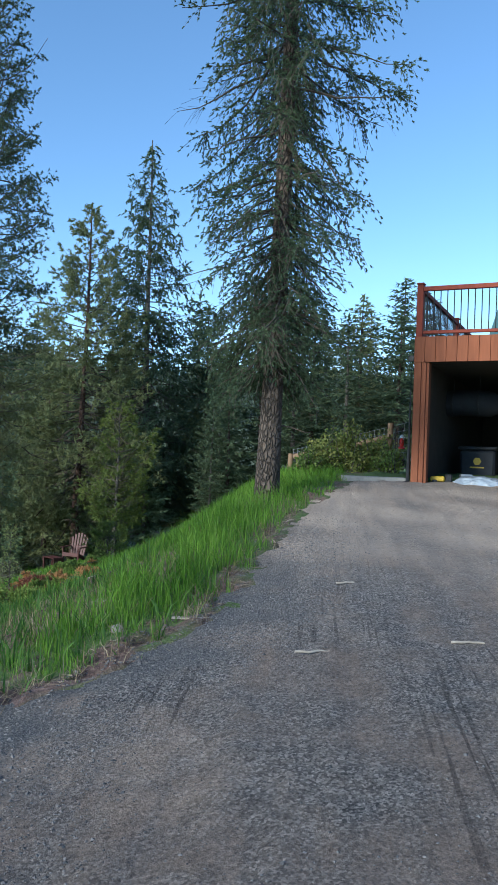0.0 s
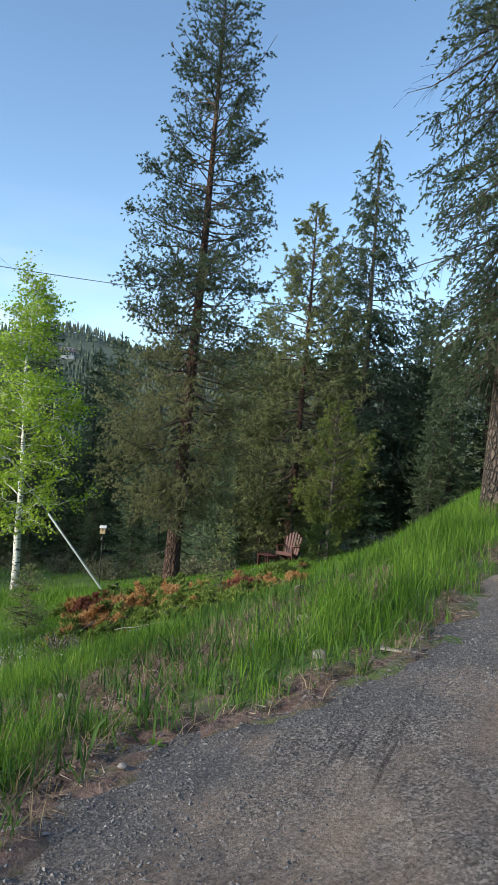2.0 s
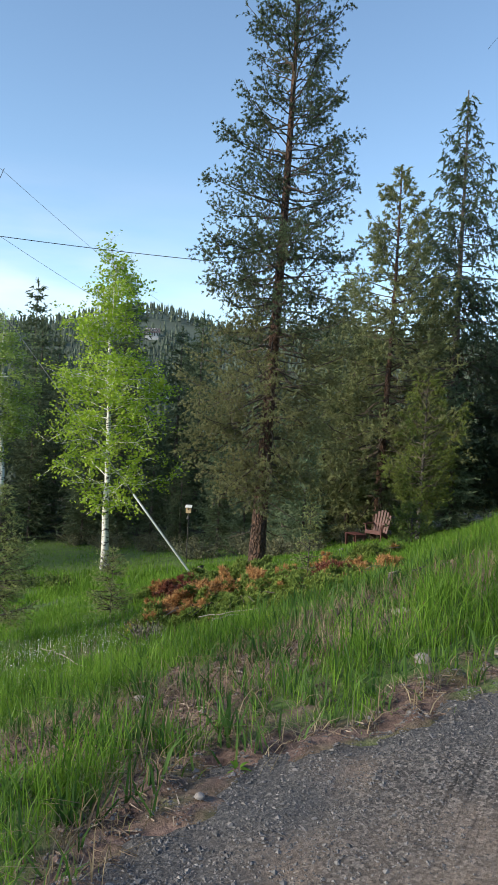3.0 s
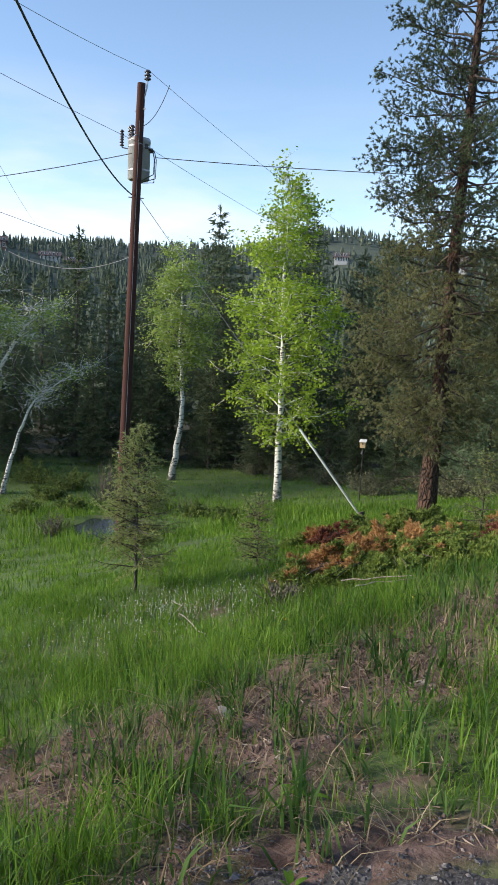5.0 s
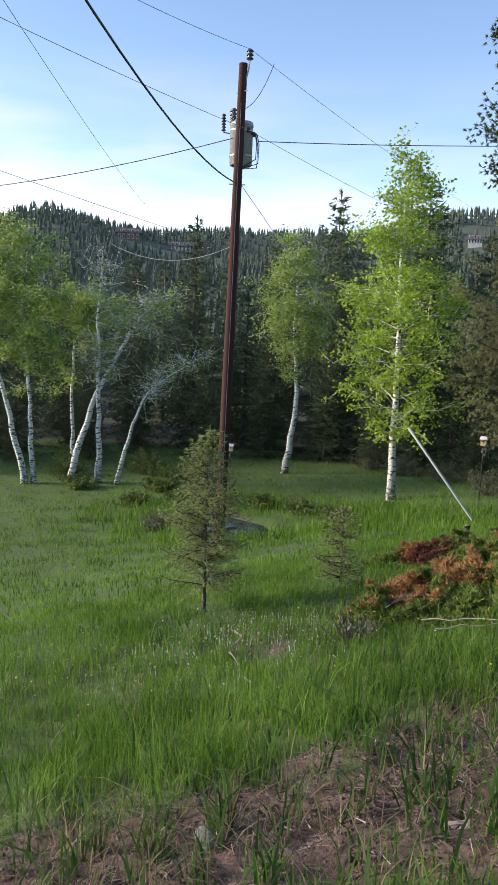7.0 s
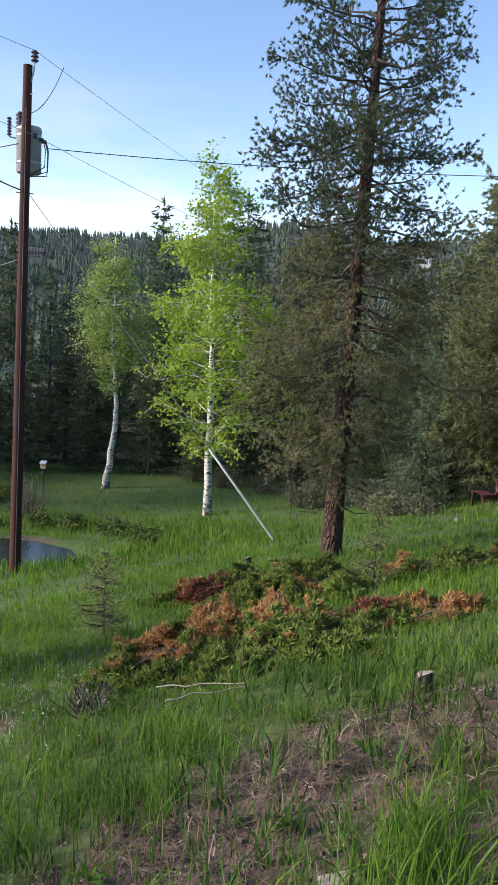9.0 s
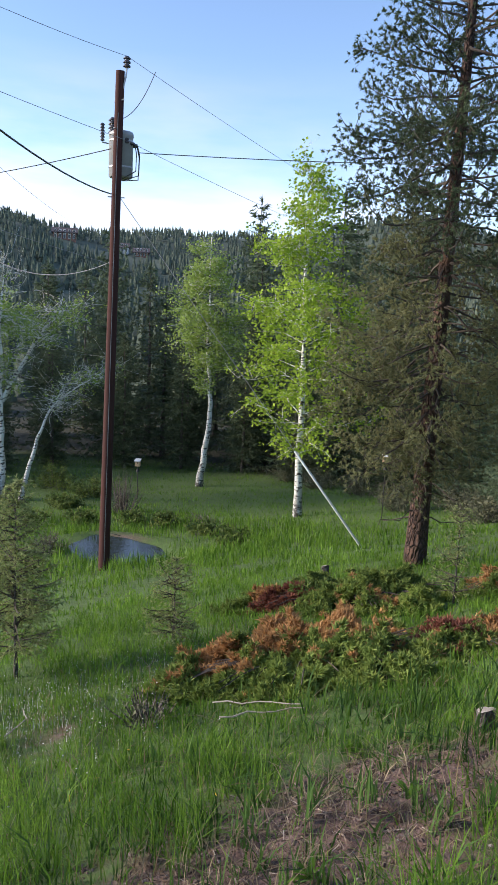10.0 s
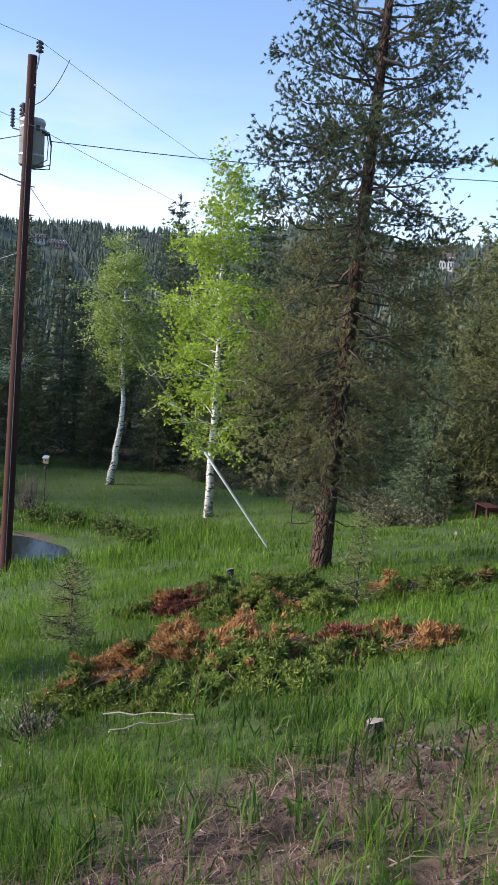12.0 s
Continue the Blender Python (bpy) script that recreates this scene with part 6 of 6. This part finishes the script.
piece("bin_lid", block(-0.33, -0.33, 0.622, 0.33, 0.33, 0.68, 0.02), BIN, tote)
piece("emblem", moved(turned([(0.07, 0), (0.072, 0.006)], 6), pose(0, -0.303, 0.42, 90, 0, 0)), YELLOW, tote, "yellow emblem")
piece("emblem_bar", block(-0.12, -0.308, 0.3, 0.12, -0.302, 0.325, 0.001), YELLOW, tote)
toy = in_garage("toy_truck", 0.40, 0.40, 0.0, "small yellow and black toy truck on the garage floor", "toy", 10)
piece("bed", block(-0.17, -0.1, 0.07, 0.05, 0.1, 0.15, 0.015), YELLOW, toy)
piece("cab", block(0.055, -0.09, 0.06, 0.17, 0.09, 0.19, 0.02), BLACK_METAL, toy)
for sx in (-0.1, 0.1):
    for sy in (-0.1, 0.08):
        piece("wheel", moved(turned([(0.04, 0), (0.05, 0.006), (0.05, 0.024), (0.04, 0.03)], 14), pose(sx, sy + 0.015, 0.05, 90, 0, 0)), BLACK_METAL, toy)


def wrapped_pile():
    e = in_garage("wrapped_bundle", 0.98, 0.40, 0.0, "low bundle wrapped in crinkled clear plastic film", "bundle")
    bm = bmesh.new()
    bmesh.ops.create_icosphere(bm, subdivisions=4, radius=1.0)
    for v in bm.verts:
        k = 1 + 0.10 * noise.noise(v.co * 3.5) + 0.06 * noise.noise(v.co * 9)
        v.co = Vector((v.co.x * 0.42 * k, v.co.y * 0.3 * k, max(v.co.z, -0.05) * 0.18 * k))
    piece("film", bm_chunks(bm), PLASTIC_FILM, e)
    f = in_garage("folded_tarp", 0.72, 0.85, 0.0, "blue and white folded tarpaulin on the garage floor", "tarpaulin", 20)
    for i in range(4):
        piece("fold", block(-0.14 + 0.01 * i, -0.1, 0.05 * i, 0.14 - 0.02 * i, 0.1 - 0.01 * i, 0.05 * i + 0.044, 0.018), PLASTIC_FILM, f)


wrapped_pile()
shelf = in_garage("shelf_unit", 2.0, 2.6, 0.0, "pale wooden storage shelf inside the garage", "shelf")
for sx in (-0.4, 0.4):
    piece("upright", block(sx - 0.03, -0.18, 0, sx + 0.03, 0.18, 1.7), PALE_BOARD, shelf)
for z in (0.15, 0.7, 1.2, 1.64):
    piece("shelf_board", block(-0.368, -0.18, z, 0.368, 0.18, z + 0.03), PALE_BOARD, shelf)
panel = in_garage("board", 1.3, 1.95, 0.82, "pale orange wooden panel hung inside the garage", "board")
piece("plank_face", block(-0.16, -0.02, 0.0, 0.16, 0.02, 0.62), PALE_BOARD, panel)
piece("back_brace", block(-0.03, 0.021, -0.84, 0.03, 0.06, 1.0), PALE_BOARD, panel)

# concrete apron beside the garage
ap = new("pavement", mesh_from("pavement", block(1.1, 12.45, 0.3, 2.15, 13.55, 0.66, 0.01), CONCRETE))
tagged(ap, "pale concrete apron beside the garage", "pavement", kind="structure")

# ---- log fence with wire mesh ----
def log_fence():
    f = thing("fence", (0.2, 15.92, land(0.2, 15.92)), "log post fence with a sloping rail and wire mesh", "fence")
    z0 = f.matrix_basis.translation.z
    A, B = np.array([0.0, 0, 0]), np.array([1.83, -1.39, 0.0])
    for t, h, r in ((-0.03, 0.42, 0.06), (0.06, 0.40, 0.05), (0.2, 0.38, 0.04), (0.33, 0.4, 0.04), (0.45, 0.45, 0.04), (0.62, 0.6, 0.045), (1.0, 1.05, 0.055)):
        p = A + (B - A) * t
        piece("post", tube([p + [0, 0, -0.3], p + [0, 0, h * 0.6], p + [0.01, 0, h]], r, 9), LOG_WOOD, f, smooth=True)
    q = np.array([0.0, -0.07, 0])
    piece("rail", tube([A + q + [0.03, 0, 0.36], A + (B - A) * 0.5 + q + [0, 0, 0.54], B + q + [0, 0, 0.80]], [0.06, 0.055, 0.045], 9), LOG_WOOD, f, smooth=True)
    mesh = []
    for k in range(8):
        h0, h1 = 0.08 + 0.06 * k, 0.10 + 0.14 * k
        mesh += tube([A + [0, 0.05, h0], B + [0.35, 0.0, h1]], 0.004, 3, False)
    for k in range(26):
        t = k / 25
        p = A + (B + np.array([0.35, -0.05, 0]) - A) * t + [0, 0.04, 0]
        mesh += tube([p + [0, 0, 0.0], p + [0, 0, 0.52 + 0.56 * t]], 0.004, 3, False)
    tagged(piece("wire_mesh", mesh, WIRE, f, "grey square wire mesh"), kind="stuff")


log_fence()
shrub("leafy_shrub", spot(1.35, 14.0), (0.7, 0.4), 0.5, 250, SHRUB_LEAF, "bushy green shrub before the log fence", 50, 2000, 0.04)
shrub("leafy_shrub", spot(1.0, 14.3), (0.3, 0.25), 0.85, 251, SHRUB_LEAF, "tall pale green shrub before the log fence", 24, 700, 0.04)
shrub("leafy_shrub", spot(1.95, 13.6), (0.3, 0.3), 0.5, 252, JUNIPER_GREEN, "small yellow-green shrub by the garage corner", 24, 900, 0.045)
shrub("leafy_shrub", spot(0.55, 13.6), (0.35, 0.35), 0.45, 253, SHRUB_LEAF, "low green shrub behind the fir", 26, 900, 0.05)
fd = thing("bird_feeder", (2.03, 13.45, land(2.03, 13.45)), "red bird feeder hanging from a black garden hook", "bird feeder")
piece("hook", tube([(0, 0, -0.2), (0, 0, 0.75), (0.03, 0, 0.82), (0.08, 0, 0.83), (0.11, 0, 0.76)], 0.008, 6), BLACK_METAL, fd)
piece("bottle", moved(turned([(0.02, 0.0), (0.035, 0.02), (0.035, 0.12), (0.015, 0.15)], 14), Matrix.Translation((0.11, 0, 0.46))), RED_GLASS, fd, "red bottle")
piece("tray", moved(turned([(0.02, 0), (0.06, 0.01), (0.06, 0.03), (0.035, 0.045)], 14), Matrix.Translation((0.11, 0, 0.42))), RED_GLASS, fd)
piece("cap", moved(turned([(0.045, 0), (0.05, 0.015), (0.012, 0.06)], 14), Matrix.Translation((0.11, 0, 0.61))), WHITE_PAINT, fd, "pale cap")
piece("hanger", tube([(0.11, 0, 0.66), (0.11, 0, 0.77)], 0.004, 4), BLACK_METAL, fd)

for x, y, sx, hh, sd in ((1.25, 14.0, 0.55, 0.85, 1), (1.75, 14.1, 0.5, 0.7, 2), (0.75, 14.2, 0.4, 0.6, 3)):
    shrub("leafy_shrub", spot(x, y), (sx, sx * 0.7), hh, 280 + sd, FENCE_LEAF, "loose yellow-green shrub in front of the log fence", 46, 2600, 0.05, "shrubs at the fence")

# ---- houses ----
def house(at, turn, w, d, h, rise, wall_mat, roof_mat, label, group="", rows=2, cols=4):
    hs = thing("house", at, label, "house", group, turn=turn)
    piece("wall", block(-w / 2, -d / 2, -3, w / 2, d / 2, h, 0.05), wall_mat, hs)
    e = 0.6
    v = np.array([(-w / 2 - e, -d / 2 - e, h - 0.2), (w / 2 + e, -d / 2 - e, h - 0.2), (w / 2 + e, d / 2 + e, h - 0.2), (-w / 2 - e, d / 2 + e, h - 0.2), (-w / 2 - e, 0, h + rise), (w / 2 + e, 0, h + rise)])
    v2 = v - np.array([0, 0, 0.25])
    t = np.vstack([v, v2])
    f4 = np.array([(0, 1, 5, 4), (2, 3, 4, 5), (6, 10, 11, 7), (8, 11, 10, 9), (0, 6, 7, 1), (2, 8, 9, 3), (1, 7, 11, 5), (5, 11, 8, 2), (0, 4, 10, 6), (4, 3, 9, 10)])
    piece("roof", [(t, f4)], roof_mat, hs)
    piece("gable", [(np.array([(-w / 2, -d / 2, h), (-w / 2, d / 2, h), (-w / 2, 0, h + rise - 0.3), (w / 2, -d / 2, h), (w / 2, d / 2, h), (w / 2, 0, h + rise - 0.3)]), np.array([(0, 2, 1), (3, 4, 5)]))], wall_mat, hs)
    for r in range(rows):
        for c in range(cols):
            x = -w / 2 + w * (c + 0.5) / cols
            z = 0.9 + r * (h / rows)
            win = piece("window", block(x - w / cols * 0.27, -d / 2 - 0.06, z - 0.1, x + w / cols * 0.27, -d / 2 + 0.02, z + 1.4, 0.02), WHITE_PAINT, hs)
            piece("pane", block(x - w / cols * 0.22, -d / 2 - 0.075, z, x + w / cols * 0.22, -d / 2 - 0.062, z + 1.3, 0), PANE, win)
    return hs


house((10.7, 23.0, 0.3), -20, 8.0, 6.0, 4.2, 2.2, CEDAR, TEAL, "cedar house with a teal roof behind the garage")
# ---- far houses on the hill ----
def far_house(x, y, turn, w, d, h, rise, wall_mat, label, dz=0.0):
    house((x, y, float(terrain(np.array(x), np.array(y))) + 3.0 + dz), turn, w, d, h, rise, wall_mat, HOUSE_ROOF, label, "houses on the far hill", 2, 5)


far_house(*FAR_HOUSES[0], 60, 8, 5, 3.2, 1.6, HOUSE_WALL, "brown hillside house among the trees", -3.5)
far_house(*FAR_HOUSES[1], 52, 7, 5, 2.8, 1.4, HOUSE_PALE, "pale hillside house among the trees", -4)
far_house(*FAR_HOUSES[2], 52, 5, 4, 2.4, 1.4, HOUSE_WALL, "dark hillside house among the trees", -3)
far_house(*FAR_HOUSES[3], 25, 4.5, 4, 3.6, 2.0, HOUSE_PALE, "pale gabled house on the far hill", -3)
far_house(*FAR_HOUSES[4], 35, 4.5, 4, 2.4, 1.4, HOUSE_PALE, "small pale house on the far hill", -3)


# ---- loose stones on the drive ----
def pebbles(name, n, area, size, chance, seed, mat, label):
    rng = np.random.RandomState(seed)
    y = rng.uniform(area[2], area[3], n * 3)
    u = rng.uniform(area[0], area[1], n * 3)
    k = rng.uniform(size=n * 3) < chance(u, y)
    u, y = u[k][:n], y[k][:n]
    x = drive_edge(y) + u
    n = len(x)
    z = np.maximum(drive_height(x, y), ground_height(x, y))
    s = size * rng.lognormal(0, 0.38, n)
    a = rng.uniform(0, 6.283, n)
    ring = []
    for i in range(4):
        q = a + i * 1.571 + rng.normal(size=n) * 0.25
        ring.append(np.stack([x + s * np.cos(q) * rng.uniform(0.7, 1.3, n), y + s * np.sin(q) * rng.uniform(0.7, 1.3, n), z + s * rng.uniform(0.0, 0.25, n)], -1))
    ring.append(np.stack([x + s * rng.normal(size=n) * 0.25, y + s * rng.normal(size=n) * 0.25, z + s * rng.uniform(0.45, 0.9, n)], -1))
    v = np.stack(ring, 1).reshape(-1, 3)
    b = np.arange(n)[:, None] * 5
    f = np.concatenate([b + [[0, 1, 4]], b + [[1, 2, 4]], b + [[2, 3, 4]], b + [[3, 0, 4]]])
    tagged(piece(name, [(v, f)], mat), label, "gravel", kind="stuff")


def pebble_mat(name, stops):
    m, n, l, b = node_mat(name)
    geo = n.new("ShaderNodeNewGeometry")
    l.new(ramp(n, l, geo.outputs["Random Per Island"], stops), b.inputs["Base Color"])
    b.inputs["Roughness"].default_value = 0.9
    return m


CHIP = pebble_mat("gravel_chips", [(0.0, (0.05, 0.05, 0.054)), (0.55, (0.13, 0.124, 0.125)), (0.97, (0.19, 0.175, 0.17)), (1.0, (0.32, 0.30, 0.28))])
pebbles("edge_gravel", 21000, (-0.25, 1.1, 1.6, 9.0), 0.0050, lambda u, y: np.clip(1.1 - np.abs(u - 0.25) / 0.9, 0.05, 1) * np.clip(1.2 - np.abs(y - 4.2) / 4.5, 0.1, 1), 61, CHIP, "loose grey gravel along the drive's edge")
pebbles("drive_gravel", 24000, (0.2, 4.2, 1.2, 11.5), 0.0036, lambda u, y: np.clip(1.2 - (y - 2) / 10, 0.15, 1), 62, CHIP, "fine loose gravel on the drive")


# ---- twig and bark litter on the bare earth ----
def litter(n, seed):
    rng = np.random.RandomState(seed)
    x, y = rng.uniform(-4, 0.5, n * 6), rng.uniform(2.5, 10, n * 6)
    k = (rng.uniform(size=n * 6) < dirt_mask(x, y)) & (x < drive_edge(y) + 0.1)
    x, y = x[k][:n], y[k][:n]
    a = rng.uniform(0, 6.283, len(x))
    p = np.stack([x, y, ground_height(x, y) + 0.008], -1)
    d = np.stack([np.cos(a), np.sin(a), rng.normal(size=len(x)) * 0.15], -1)
    tagged(piece("twig_litter", [needles(p, d, 1, 0.075, 0.006, 0.0, rng, 0.3)], LITTER), "dry twigs and bark chips on the bare earth", "litter", kind="stuff")


def clods(n, seed):
    """Crumbs of earth and small stones over the bare ground."""
    rng = np.random.RandomState(seed)
    x, y = rng.uniform(-4.2, 0.3, n * 8), rng.uniform(2.5, 9.6, n * 8)
    k = (rng.uniform(size=n * 8) < dirt_mask(x, y) * np.clip(0.7 + 0.5 * waves(x, y, 0.5, 91), 0.1, 1)) & (x < drive_edge(y))
    x, y = x[k][:n], y[k][:n]
    n = len(x)
    z, sz, a = ground_height(x, y), 0.0048 * rng.lognormal(0, 0.45, n), rng.uniform(0, 6.283, n)
    ring = [np.stack([x + sz * np.cos(a + i * 1.571) * rng.uniform(0.7, 1.4, n), y + sz * np.sin(a + i * 1.571) * rng.uniform(0.7, 1.4, n), z - 0.002 + sz * rng.uniform(0, 0.3, n)], -1) for i in range(4)]
    ring.append(np.stack([x + sz * rng.normal(size=n) * 0.3, y + sz * rng.normal(size=n) * 0.3, z + sz * rng.uniform(0.5, 1.1, n)], -1))
    b = np.arange(n)[:, None] * 5
    f = np.concatenate([b + [[i, (i + 1) % 4, 4]] for i in range(4)])
    tagged(piece("earth_clods", [(np.stack(ring, 1).reshape(-1, 3), f)], CLOD), "crumbs of reddish earth and small stones on the bare bank", "earth", kind="stuff")


CLOD = pebble_mat("earth_clods", [(0.0, (0.05, 0.034, 0.029)), (0.5, (0.12, 0.08, 0.066)), (0.9, (0.20, 0.14, 0.12)), (1.0, (0.24, 0.22, 0.21))])
clods(24000, 83)
LITTER = pebble_mat("twig_litter", [(0.0, (0.05, 0.035, 0.028)), (0.5, (0.16, 0.115, 0.085)), (0.9, (0.24, 0.19, 0.145)), (1.0, (0.4, 0.34, 0.28))])
litter(9000, 81)


# ---- meadow flowers ----
def flowers(name, n, cx, cy, sx, sy, size, mat, label, seed, tall):
    rng = np.random.RandomState(seed)
    x, y = cx + rng.normal(size=n) * sx, cy + rng.normal(size=n) * sy
    p = np.stack([x, y, ground_height(x, y) + tall * rng.uniform(0.6, 1.2, n)], -1)
    tagged(piece(name, [leaves(p, size, rng, 0.3), needles(p - [0, 0, tall], np.repeat([[0, 0, 1.0]], n, 0), 1, tall, 0.004, 0.1, rng)], mat), label, "flowers", kind="stuff")


flowers("white_flowers", 900, -5.2, 7.5, 0.6, 0.9, 0.011, PETAL, "tiny white flowers in the meadow grass", 71, 0.09)
flowers("yellow_flowers", 40, -4.2, 5.6, 1.2, 1.2, 0.022, YELLOW, "a few yellow dandelions in the grass", 72, 0.08)


# ---- broad-leaved weeds on the bank ----
def weed(x, y, size, seed):
    rng = np.random.RandomState(seed)
    w = thing("weed", (x, y, land(x, y)), "broad-leaved green weed on the bare bank", "weed", "weeds on the bank")
    for i in range(9):
        an, el, ln = rng.uniform(0, 6.283), rng.uniform(0.4, 1.1), size * rng.uniform(0.6, 1.1)
        t = np.linspace(0, 1, 5)
        out = np.stack([np.cos(an) * t * np.cos(el), np.sin(an) * t * np.cos(el), np.sin(el) * t - 0.45 * t ** 2], -1) * ln
        side = np.array([-math.sin(an), math.cos(an), 0]) * ln * 0.10
        wd = np.array([0.2, 0.8, 1.0, 0.7, 0.05])[:, None]
        v = np.concatenate([out + side * wd, out - side * wd + [0, 0, 0.0]])
        k = np.arange(4)
        piece("leaf", [(v, np.stack([k, k + 1, k + 6, k + 5], -1))], GRASS, w)


for i, (x, y, s) in enumerate([(-2.55, 7.2, 0.15), (-1.5, 6.6, 0.14), (-2.9, 6.3, 0.13), (-1.05, 5.7, 0.14), (-1.25, 4.15, 0.12), (-1.0, 3.75, 0.09), (-2.0, 6.0, 0.12), (-3.4, 5.4, 0.15), (-2.3, 7.9, 0.15), (-0.7, 4.6, 0.11), (-0.9, 7.0, 0.14), (-1.6, 7.4, 0.13)]):
    weed(x, y, s, 300 + i)
